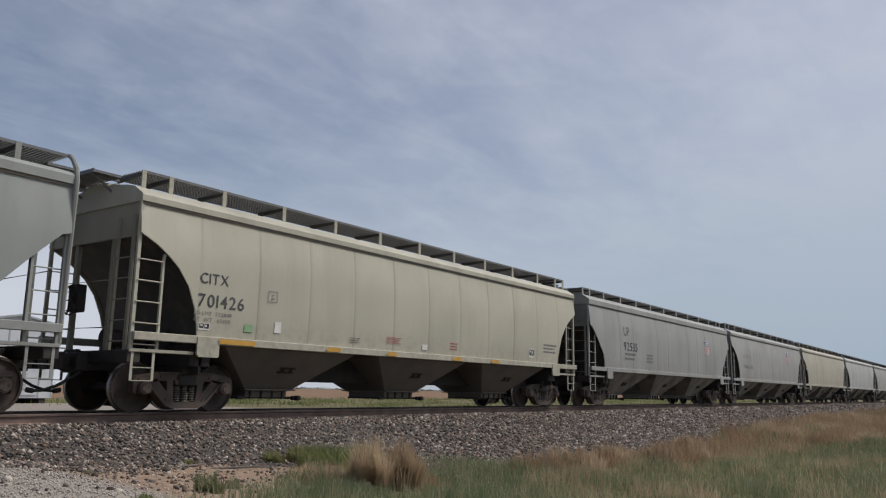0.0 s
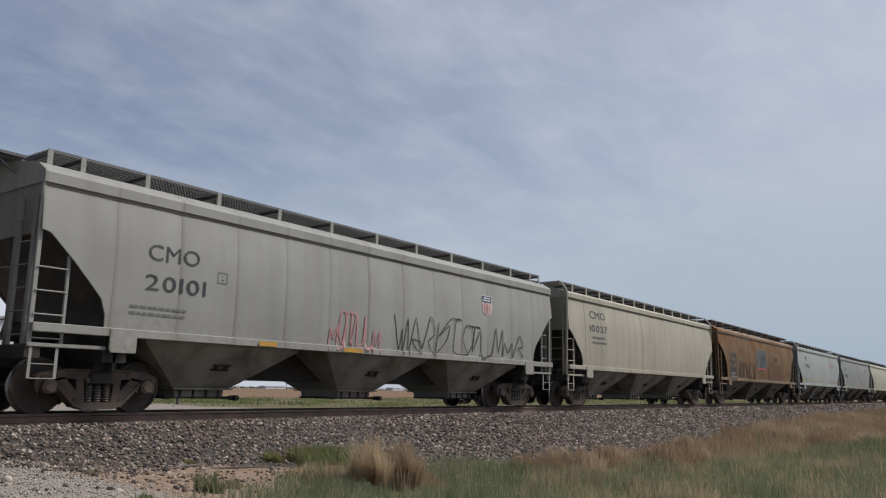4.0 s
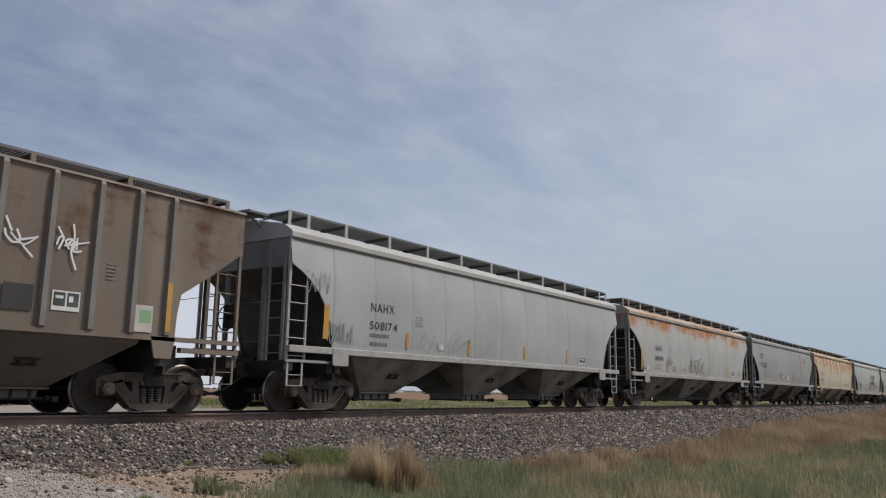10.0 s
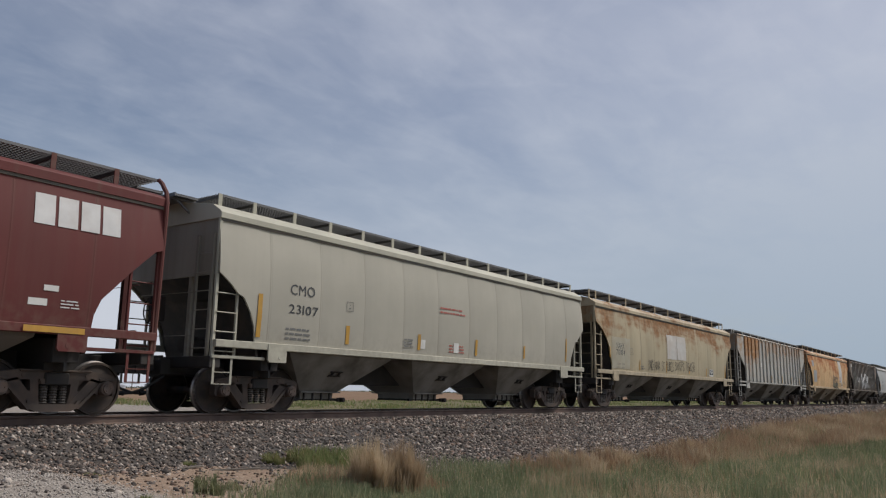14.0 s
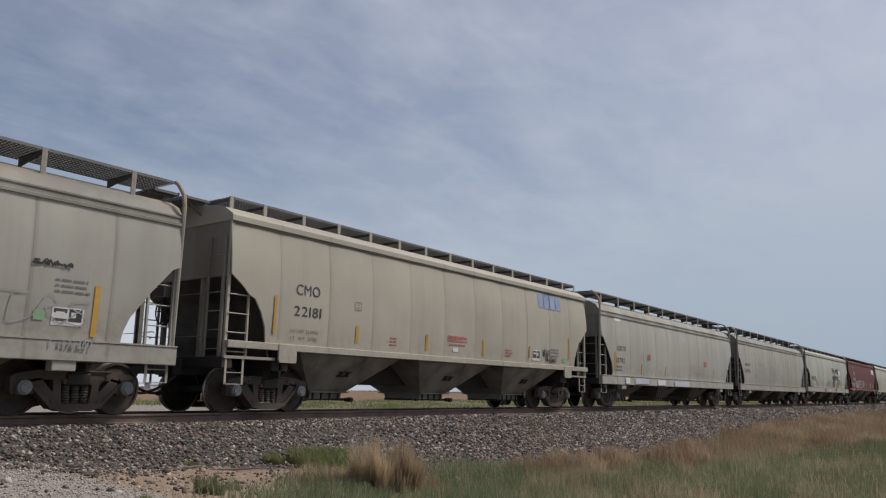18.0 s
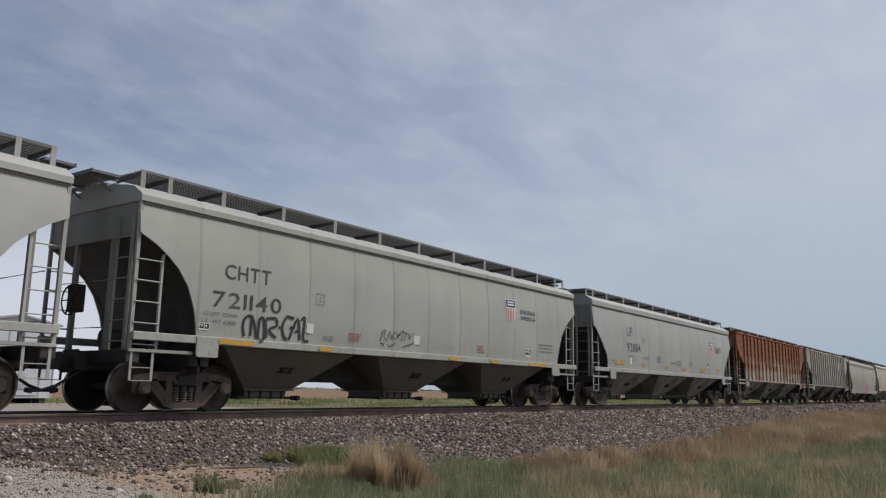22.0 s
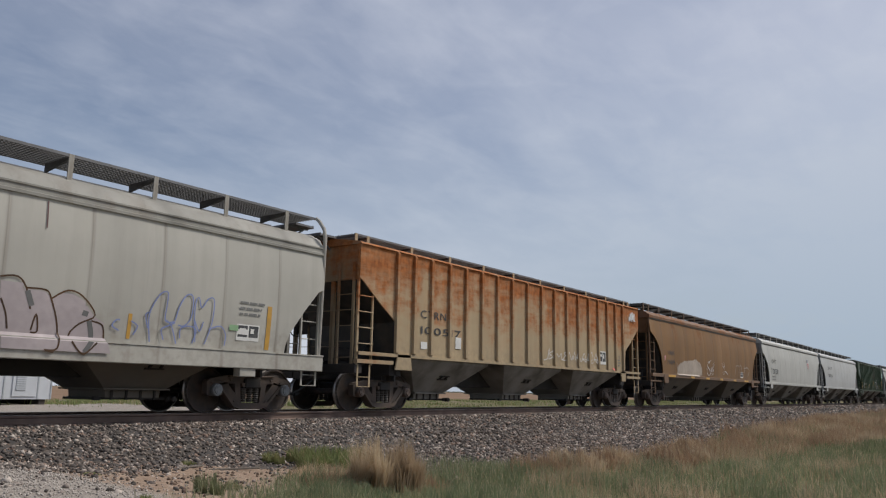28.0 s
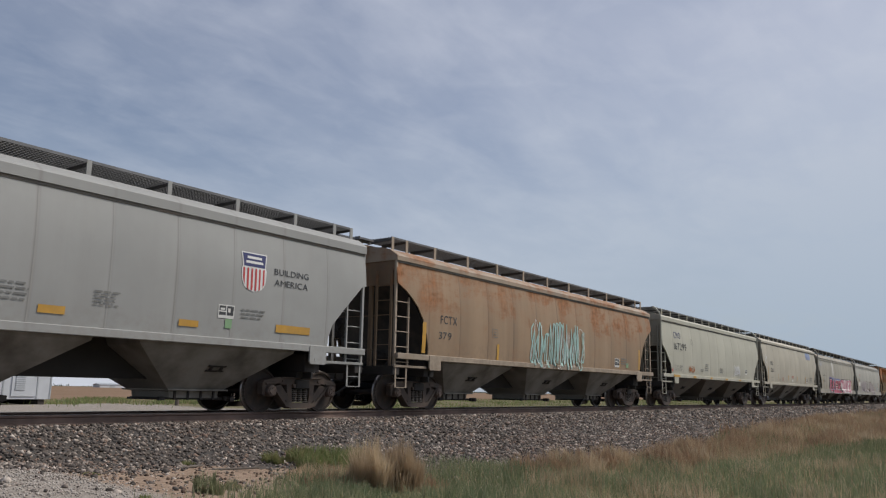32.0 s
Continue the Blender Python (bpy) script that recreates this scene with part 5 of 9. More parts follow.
def scrawl(car, x0, z0, x1, z1, material, seed, strokes, width):
    """A sprayed tag in one unbroken run of angular strokes and bows."""
    rng = random.Random(seed)
    cell, h = (x1 - x0) / strokes, z1 - z0
    pts = []
    for i in range(strokes):
        lift, tall, slant = rng.uniform(0.0, 0.16), rng.uniform(0.72, 1.0), rng.uniform(-0.05, 0.22)
        for p in rng.choice(RUNS).split():
            px, pz = int(p[0], 16) / 10, int(p[1], 16) / 10
            pz = min(1.0, max(0.0, lift + pz * tall + rng.uniform(-0.06, 0.06)))
            pts.append((x0 + cell * (i + 0.04 + 0.9 * px + slant * pz * 0.5) + rng.uniform(-0.03, 0.03) * cell, z0 + h * pz))
    fine = []
    for i in range(len(pts) - 1):
        p = [pts[max(0, min(len(pts) - 1, i + d))] for d in (-1, 0, 1, 2)]
        for j in range(4):
            t, k = j / 4, 0.28
            m1, m2 = [k * (p[2][a] - p[0][a]) for a in (0, 1)], [k * (p[3][a] - p[1][a]) for a in (0, 1)]
            fine.append(tuple((2 * t ** 3 - 3 * t ** 2 + 1) * p[1][a] + (t ** 3 - 2 * t ** 2 + t) * m1[a] + (3 * t ** 2 - 2 * t ** 3) * p[2][a] + (t ** 3 - t ** 2) * m2[a] for a in (0, 1)))
    verts, polys = [], []
    ribbon(verts, polys, fine + [pts[-1]], width * 0.75)
    lay(car, "graffiti", polys, [(x, max(z, KINDS[BODY[car]]["bot"] - 0.12), d) for x, z, d in verts], material, "spray-painted scrawl")


def grid_points(x0, z0, x1, z1, line):
    """Points given as two digits of base 36 each, over a field."""
    return [(x0 + (x1 - x0) * int(p[0], 36) / 35, z0 + (z1 - z0) * int(p[1], 36) / 35) for p in line.split()]


def sketch(car, x0, z0, x1, z1, lines, material, width, smooth=4):
    """A sprayed drawing: smooth lines over the given field."""
    coat = next_coat(car)
    for k, line in enumerate(lines.split("|")):
        verts, polys = [], []
        ribbon(verts, polys, curve_pts(grid_points(x0, z0, x1, z1, line), smooth), width, k * 0.0002)
        lay(car, "graffiti", polys, verts, material, "spray-painted line drawing", coat=coat)


def blot(car, x0, z0, x1, z1, lines, material):
    """Filled sprayed shapes over the given field, in rows that follow the side's bow."""
    coat = next_coat(car)
    for line in lines.split("|"):
        pts = grid_points(x0, z0, x1, z1, line)
        rows = 14
        lo, hi = min(p[1] for p in pts), max(p[1] for p in pts)
        verts, polys, index = [], [], {}
        for j in range(rows):
            za, zb = lo + (hi - lo) * j / rows, lo + (hi - lo) * (j + 1) / rows
            cuts = []
            for z in (za + 1e-5, zb - 1e-5):
                xs = sorted(p[0] + (q[0] - p[0]) * (z - p[1]) / (q[1] - p[1]) for p, q in zip(pts, pts[1:] + pts[:1]) if (p[1] - z) * (q[1] - z) < 0)
                cuts.append(xs)
            if len(cuts[0]) != len(cuts[1]):
                zm = (za + zb) / 2
                xs = sorted(p[0] + (q[0] - p[0]) * (zm - p[1]) / (q[1] - p[1]) for p, q in zip(pts, pts[1:] + pts[:1]) if (p[1] - zm) * (q[1] - zm) < 0)
                cuts = [xs, xs]
            for i in range(0, len(cuts[0]) - 1, 2):
                quad = []
                for x, z in ((cuts[0][i], za), (cuts[0][i + 1], za), (cuts[1][i + 1], zb), (cuts[1][i], zb)):
                    key = (round(x, 2), round(z, 4))
                    if key not in index:
                        index[key] = len(verts)
                        verts.append((x, z))
                    quad.append(index[key])
                if len(set(quad)) == 4:
                    polys.append(tuple(quad))
        lay(car, "graffiti_fill", polys, verts, material, "sprayed fill", coat=coat)


def bubbles(car, x0, z0, x1, z1, fill, edge, seed, count):
    """A sprayed throw-up: fat bowed strokes, each a fill over a wider outline, under one thin top line."""
    rng = random.Random(seed)
    w, h = (x1 - x0) / count, z1 - z0
    fat = min(0.26 * w, 0.24 * h)
    low = KINDS[BODY[car]]["bot"] - 0.12
    for i in range(count):
        a = x0 + i * w
        run = rng.choice(RUNS).split()
        pts = [(a + w * (0.14 + 0.74 * int(p[0], 16) / 10 + rng.uniform(-0.05, 0.05)), z0 + fat * 0.6 + (h - 1.2 * fat) * min(1, max(0, int(p[1], 16) / 10 + rng.uniform(-0.08, 0.08)))) for p in run]
        line = curve_pts(pts, 5)
        for k, (width, m, nm) in enumerate(((fat + 0.055, edge, "graffiti_outline"), (fat, fill, "graffiti"))):
            ev, ep = [], []
            ribbon(ev, ep, line, width, 0.004 * k)
            LAYER[car] = 0
            lay(car, nm, ep, [(x, max(z, low), d) for x, z, d in ev], m, "sprayed outline" if k == 0 else "sprayed fill of a fat letter", 0.004 + 0.006 * k)
    ev, ep = [], []
    ribbon(ev, ep, curve_pts([(x0 + (x1 - x0) * i / (2 * count), z1 - h * rng.uniform(0.0, 0.10)) for i in range(2 * count + 1)], 3), 0.03, 0.002)
    lay(car, "graffiti_stroke", ep, ev, edge, "sprayed top line", 0.004)


def emblem(car, x, z, r, material):
    """A faded round emblem."""
    ring = [(x + r * math.cos(2 * math.pi * i / 28), z + r * math.sin(2 * math.pi * i / 28)) for i in range(28)]
    lay(car, "emblem_disc", [(0, 1 + i, 1 + (i + 1) % 28) for i in range(28)], [(x, z)] + ring, material, "faded brown round emblem")


def arc(car, x, z, r, a0, a1, material, width):
    """A sprayed bow."""
    verts, polys = [], []
    ribbon(verts, polys, [(x + r * math.cos(radians(a0 + (a1 - a0) * i / 16)), z + r * math.sin(radians(a0 + (a1 - a0) * i / 16))) for i in range(17)], width)
    lay(car, "graffiti_bow", polys, verts, material, "sprayed white bow")


def bar_row(car, xs, z0, z1, w, fill, edge):
    """A row of sprayed stepped bars, each with a pale foot and a dark zigzag edge."""
    h = z1 - z0
    for x in xs:
        lay(car, "graffiti_bar", *quad_rows(x - w * 0.62, z0, x + w * 0.62, z0 + h * 0.42), fill, "pale yellow sprayed bar")
        verts, polys = [], []
        line = [(0.55, 1.0), (-0.1, 0.92), (-0.2, 0.78), (0.3, 0.72), (0.1, 0.58), (-0.5, 0.52), (-0.6, 0.42), (0.6, 0.42), (0.62, 1.0)]
        ribbon(verts, polys, [(x + w * a, z0 + h * b) for a, b in line], 0.035, 0.006)
        ribbon(verts, polys, [(x - w * 0.65, z0 + h * 0.42), (x - w * 0.68, z0), (x + w * 0.68, z0 - 0.02)], 0.035, 0.006)
        lay(car, "graffiti_outline", polys, verts, edge, "dark sprayed zigzag")


def marks_lead_2(c):
    lettering(c, "CITX", -6.41, 2.57, -4.99, 2.76, M["letter_soft"])
    lettering(c, "701420", -6.52, 2.00, -4.62, 2.22, M["letter_soft"])
    shield(c, 3.99, 2.61, 4.82, 3.37, True)


def marks_lead_1(c):
    lettering(c, "UP", -5.53, 2.73, -4.97, 3.09, M["letter"])
    lettering(c, "92535", -5.56, 2.16, -4.19, 2.49, M["letter"])
    shield(c, 4.41, 2.40, 5.13, 3.10, True)
    small_print(c, -5.47, 1.81, -4.39, 2.08, 2, M["letter_soft"])
    small_print(c, -3.19, 1.78, -2.36, 2.11, 3, M["letter_soft"])


def marks_0(c):
    lettering(c, "CITX", -7.21, 2.42, -6.55, 2.62, M["letter"])
    lettering(c, "701426", -7.23, 1.98, -6.14, 2.22, M["letter"])
    lettering(c, "LD LMT  222800", -7.30, 1.82, -6.43, 1.89, M["letter_soft"])
    lettering(c, "LT  WT   63200", -7.29, 1.70, -6.45, 1.77, M["letter_soft"])
    outline(c, -5.53, 2.22, -5.28, 2.45)
    patch(c, "marking", -6.09, 1.57, -5.88, 1.72, M["tag_green"])
    patch(c, "marking", -5.31, 1.60, -5.13, 1.83, M["tag_white"])
    data_tag(c, -7.17, 1.54, -6.92, 1.67)
    small_print(c, -3.02, 1.54, -2.67, 1.66, 3, M["letter_soft"])
    small_print(c, -1.71, 1.60, -1.12, 1.76, 4, M["letter_red"])
    patch(c, "marking", -0.28, 1.51, -0.06, 1.65, M["tag_white"])
    small_print(c, 0.95, 1.58, 1.35, 1.77, 3, M["letter_red"])
    small_print(c, 6.16, 1.76, 7.05, 2.04, 3, M["letter_soft"])
    data_tag(c, 5.24, 1.56, 5.56, 1.83)
    sill_mark(c, -6.72, -5.82)
    sill_mark(c, -3.80, -3.37)
    sill_mark(c, -1.73, -1.37)
    sill_mark(c, 1.03, 1.44)
    sill_mark(c, 2.96, 3.40)


def marks_1(c):
    lettering(c, "UP", -6.65, 2.77, -6.04, 3.10, M["letter"])
    lettering(c, "95988", -6.64, 2.24, -5.24, 2.56, M["letter"])
    lettering(c, "CAPACITY 5188 CUFT", -5.92, 2.03, -4.66, 2.09, M["letter_soft"])
    lettering(c, "LD LMT 224100", -5.75, 1.89, -4.94, 1.97, M["letter_soft"])
    lettering(c, "LT WT 61900", -5.94, 1.74, -5.00, 1.82, M["letter_soft"])
    small_print(c, -6.68, 3.29, -6.17, 3.52, 4, M["letter_soft"])
    outline(c, -3.38, 2.54, -3.10, 2.76)
    shield(c, 4.13, 2.85, 4.73, 3.48, True)
    lettering(c, "BUILDING", 4.95, 3.15, 5.86, 3.27, M["letter"])
    lettering(c, "AMERICA", 4.94, 2.94, 5.94, 3.07, M["letter"])
    small_print(c, -2.18, 1.82, -1.63, 2.13, 4, M["letter_red"])
    small_print(c, 1.45, 1.86, 2.03, 2.11, 3, M["letter_red"])
    small_print(c, -3.70, 1.71, -3.26, 1.85, 3, M["letter_soft"])
    data_tag(c, 4.82, 1.78, 5.17, 2.01)
    patch(c, "marking", -1.19, 1.76, -1.04, 1.88, M["tag_white"])
    patch(c, "marking", -0.02, 1.75, 0.17, 1.92, M["tag_white"])
    patch(c, "marking", 0.80, 1.71, 0.97, 1.86, M["tag_white"])
    patch(c, "marking", -7.01, 1.73, -6.79, 1.90, M["tag_white"])
    sill_mark(c, -7.08, -6.23)
    sill_mark(c, -3.59, -3.22)
    sill_mark(c, -1.53, -1.12)
    sill_mark(c, 0.86, 1.38)
    sill_mark(c, 3.63, 4.04)


def marks_2(c):
    lettering(c, "UP", -5.57, 3.14, -4.96, 3.40, M["letter"])
    lettering(c, "99261", -5.71, 2.57, -4.30, 2.85, M["letter"])
    patch(c, "reflector", -6.94, 1.61, -6.45, 1.82, M["yellow"], True)
    patch(c, "reflector", -4.39, 1.57, -3.87, 1.74, M["yellow"], True)
    patch(c, "reflector", -1.53, 1.56, -1.06, 1.72, M["yellow"], True)
    small_print(c, -5.95, 1.67, -5.25, 1.83, 2, M["letter_soft"])
    outline(c, -3.71, 2.91, -3.43, 3.15)
    shield(c, 3.40, 2.77, 4.06, 3.50, True)
    lettering(c, "BUILDING", 4.24, 3.13, 5.18, 3.26, M["letter"])
    lettering(c, "AMERICA", 4.27, 2.92, 5.18, 3.05, M["letter"])
    small_print(c, 3.15, 1.76, 3.41, 1.91, 3, M["tag_white"])
    patch(c, "reflector", 3.62, 1.62, 4.11, 1.75, M["yellow"], True)
    patch(c, "reflector", 6.19, 1.61, 6.63, 1.82, M["yellow"], True)
    patch(c, "marking", 4.24, 1.69, 4.41, 1.89, M["tag_white"])
    small_print(c, 4.61, 1.60, 5.35, 1.89, 3, M["letter_soft"])
    patch(c, "marking", 5.47, 1.42, 5.61, 1.53, M["tag_red"])


def marks_3(c):
    patch(c, "panel", -6.74, 1.41, -5.49, 2.76, M["soot"])
    lettering(c, "NAHX", -6.62, 2.32, -5.86, 2.55, M["faded_tan"])
    lettering(c, "62200", -6.71, 1.99, -5.75, 2.22, M["faded_tan"])
    lettering(c, "LD LMT 215100", -6.73, 1.61, -5.84, 1.71, M["letter_white"])
    lettering(c, "LT  WT 70900", -6.71, 1.45, -5.86, 1.54, M["letter_white"])
    patch(c, "panel", -1.37, 2.01, 0.99, 3.20, M["slate"])
    patch(c, "stripe", -1.31, 2.03, 0.99, 2.11, M["shield_red"])
    blot(c, 1.28, 1.43, 5.39, 2.52, "05 0k 2t 5w 7w az fx jx py rp rf td zd x3 g0 11", M["spray_rust"])
    sketch(c, 1.28, 1.46, 6.89, 2.52, "10 2i 3t|43 5k 6v|83 8l av|aj dt e7|fu f8|hr je|04 0j 1t 3w 5v 7z bx|lp mm mq|np pp|s8 tl vj v4|w7 xn zb", M["rust_edge"], 0.05)
    blot(c, 2.92, 2.57, 3.72, 2.92, "0o oz zt m0 4b", M["umber"])
    sketch(c, -0.90, 1.48, 0.79, 1.96, "0i 3y 6x 5e|7f az ex ea|gi ir lc|mc pp p9 tm|26 70 c7 g3|uf zk y4", M["rust_edge"], 0.035)
    blot(c, -0.15, 2.48, 0.17, 2.82, "0n kz zq r1 60", M["soot"])
    sketch(c, -0.72, 2.08, 0.84, 3.03, "iq nv ut yw|jo rr up|jl ph rb|km tj zf|bz eb e0|gq eu|0r 2q|7o 8q|ai ek", M["soot"], 0.035)
    bubbles(c, -5.18, 1.42, -1.59, 2.30, M["rust_edge"], M["umber"], 52, 5)
    patch(c, "marking", 4.76, 1.51, 5.02, 1.72, M["tag_green"])
    sill_mark(c, -5.58, -5.33)


def marks_4(c):
    lettering(c, "CMO", -6.21, 3.17, -4.88, 3.44, M["letter"])
    lettering(c, "10037", -6.27, 2.69, -4.77, 2.93, M["letter"])
    small_print(c, -6.07, 2.27, -4.81, 2.54, 2, M["letter_soft"])


def marks_5(c):
    lettering(c, "CMO", -6.59, 2.70, -5.50, 2.99, M["letter"])
    lettering(c, "20101", -6.61, 2.16, -5.33, 2.44, M["letter"])
    small_print(c, -6.87, 1.71, -5.59, 1.88, 2, M["letter_soft"])
    scrawl(c, -1.97, 1.35, -0.19, 2.21, M["spray_rose"], 59, 6, 0.05)
    scrawl(c, 0.27, 1.35, 3.82, 2.40, M["spray_black"], 60, 6, 0.035)
    scrawl(c, 3.54, 1.44, 6.64, 2.35, M["spray_black"], 61, 5, 0.04)
    shield(c, 4.23, 2.66, 4.81, 3.23, True)
    outline(c, -5.07, 2.45, -4.84, 2.67)
    sill_mark(c, -3.98, -3.51)
    sill_mark(c, -1.50, -0.86)


def marks_6(c):
    lettering(c, "CMO", -6.36, 2.71, -5.29, 3.04, M["letter"])
    lettering(c, "22631", -6.36, 2.16, -4.93, 2.49, M["letter"])
    lettering(c, "LT  WT   60600", -6.43, 1.80, -5.55, 1.89, M["letter_soft"])
    lettering(c, "LD LMT 225400", -6.42, 1.66, -5.54, 1.73, M["letter_soft"])
    outline(c, -4.10, 2.51, -3.84, 2.75)
    shield(c, 3.77, 2.77, 4.47, 3.42, True)
    lettering(c, "BUILDING", 4.67, 3.08, 5.63, 3.21, M["letter"])
    lettering(c, "AMERICA", 4.67, 2.92, 5.62, 3.05, M["letter"])
    lettering(c, "WARNING", -2.12, 2.00, -1.64, 2.08, M["letter"])
    small_print(c, -2.12, 1.74, -1.61, 1.99, 3, M["letter_soft"])
    small_print(c, -0.09, 1.71, 0.41, 1.89, 3, M["letter_soft"])
    small_print(c, 1.28, 1.72, 1.94, 2.06, 4, M["letter_soft"])
    small_print(c, -2.84, 1.68, -2.31, 1.80, 2, M["letter_soft"])
    data_tag(c, 4.97, 1.71, 5.38, 1.96)
    data_tag(c, -5.14, 1.67, -4.84, 1.78)
    sill_mark(c, -6.83, -5.66)
    sill_mark(c, -4.06, -3.67)
    sill_mark(c, -1.47, -1.15)
    sill_mark(c, 0.97, 1.38)
    sill_mark(c, 3.63, 3.94)


def marks_7(c):
    lettering(c, "UP", -6.95, 2.34, -6.34, 2.65, M["letter"])
    lettering(c, "90494", -7.05, 1.79, -5.58, 2.07, M["letter"])
    scrawl(c, -1.36, 1.80, 3.14, 2.84, M["spray_blue"], 79, 9, 0.06)
    scrawl(c, -0.44, 1.92, 2.91, 2.78, M["spray_blue"], 80, 5, 0.10)
    scrawl(c, -7.67, 1.91, -7.07, 2.69, M["spray_grey"], 81, 4, 0.03)
    scrawl(c, -2.39, 1.26, 6.44, 2.22, M["spray_grey"], 82, 12, 0.025)
    scrawl(c, -6.52, 1.31, -2.55, 2.01, M["spray_grey"], 83, 6, 0.02)
    shield(c, 3.97, 2.37, 4.57, 3.04, False)
    outline(c, -5.05, 2.15, -4.80, 2.37)
    sill_mark(c, -7.56, -6.01)
    small_print(c, -7.23, 1.37, -6.14, 1.59, 2, M["letter_soft"])
    shield(c, 4.44, 2.43, 4.75, 3.06, False)
    sketch(c, 4.40, 1.72, 5.78, 2.32, "0q 7z es cl 7g 9l je n7|n7 jc gq lz qs lg gj ln ss xn uc s7|ue xx zq xg ug|zl z0", M["spray_black"], 0.024)
    sketch(c, 5.88, 1.72, 6.90, 2.22, "0z 5c 97 72 en cu 7g cc j9 nj jn ge j7|ng ss sn nj nc|sl zc x5", M["spray_black"], 0.026)
    scrawl(c, 4.57, 1.40, 5.50, 1.74, M["spray_grey"], 91, 5, 0.03)
    data_tag(c, 5.93, 1.41, 6.36, 1.71)
    patch(c, "marking", 6.54, 1.37, 6.78, 1.69, M["tag_green"])
    patch(c, "marking", 5.62, 1.49, 5.80, 1.69, M["tag_white"])


def marks_8(c):
    lettering(c, "UP", -6.81, 2.38, -6.20, 2.60, M["letter"])
    lettering(c, "90764", -6.91, 1.84, -5.42, 2.11, M["letter"])
    patch(c, "reflector", -7.34, 1.37, -7.12, 2.18, M["yellow"], True)
    sprayed(c, "GRIME", -6.25, 1.48, -4.95, 1.95, M["spray_black"], 0.035, 12)
    scrawl(c, -3.78, 1.30, 0.86, 2.14, M["spray_orange"], 97, 7, 0.035)
    scrawl(c, 0.12, 1.47, 1.38, 2.31, M["spray_black"], 98, 5, 0.03)
    lettering(c, "We will", 1.13, 2.52, 3.86, 2.99, M["heavy"])
    lettering(c, "deliver...", 1.27, 1.97, 4.47, 2.44, M["heavy"])
    shield(c, 4.12, 2.39, 4.75, 3.13, False)
    patch(c, "reflector", 0.90, 1.30, 1.02, 1.74, M["yellow"], True)
    patch(c, "reflector", 3.26, 1.54, 3.39, 1.89, M["yellow"], True)
    patch(c, "reflector", 6.64, 1.37, 6.88, 2.19, M["yellow"], True)
    sketch(c, 0.55, 1.62, 1.40, 2.16, "0s 7z jz lq cg 2e|cl ln z5 u0 ej", M["spray_black"], 0.028)
    sketch(c, 1.80, 1.36, 3.25, 2.00, "00 2l 7x ez ju jl c9 95 j2 q9 lg 95|cj gn ls|q2 le gn nj se|lx qu qq lj jn|qq ul zu|sj un xe zn|ue z9 x7|5n 9s", M["spray_black"], 0.030)
    sketch(c, 3.34, 1.32, 5.50, 1.92, "02 09 5n cx jz qu sq", M["spray_black"], 0.075)
    sketch(c, 3.34, 1.32, 5.50, 1.92, "25 72 e2 n2 q5|q5 qe sn uu xx zq ze x7 u2 s5 se|9u cn en|ln jg|nl lg", M["spray_black"], 0.032)
    sketch(c, 5.72, 1.70, 6.62, 2.14, "5z 0s 2j 9l cu 7z 5z|cj eq jn jc ee cj|lj nl qg n9 lc lj|sj ul xe u7 sc sj|sc x2 z0 z9", M["spray_black"], 0.026)
    scrawl(c, 0.95, 1.05, 2.93, 1.23, M["spray_purple"], 109, 14, 0.03)
    scrawl(c, 3.45, 1.02, 5.83, 1.27, M["spray_grey"], 110, 14, 0.03)
    data_tag(c, 5.70, 1.44, 6.15, 1.74)
    patch(c, "marking", 5.23, 1.48, 5.54, 1.78, M["tag_green"])


def marks_9(c):
    lettering(c, "NCUX", -6.53, 2.30, -5.69, 2.49, M["letter"])
    lettering(c, "30636", -6.63, 1.87, -5.71, 2.05, M["letter"])
    small_print(c, -6.63, 1.60, -5.88, 1.79, 2, M["letter_soft"])
    patch(c, "reflector", -7.57, 1.51, -7.38, 2.28, M["yellow"], True)
    patch(c, "reflector", -1.50, 1.49, -1.38, 1.89, M["yellow"], True)
    patch(c, "reflector", 1.12, 1.48, 1.28, 1.90, M["yellow"], True)
    patch(c, "reflector", 3.51, 1.50, 3.68, 1.89, M["yellow"], True)
    patch(c, "reflector", 7.04, 1.77, 7.23, 2.31, M["yellow"], True)
    sprayed(c, "NORTHERN", 3.76, 1.58, 4.50, 1.78, M["spray_red"], 0.022, 6)
    data_tag(c, 4.56, 1.54, 5.21, 1.78)
    outline(c, -1.20, 1.51, -0.98, 1.74)
    outline(c, 0.21, 1.52, 0.41, 1.73)
    small_print(c, 5.37, 1.52, 6.12, 1.88, 4, M["letter_soft"])


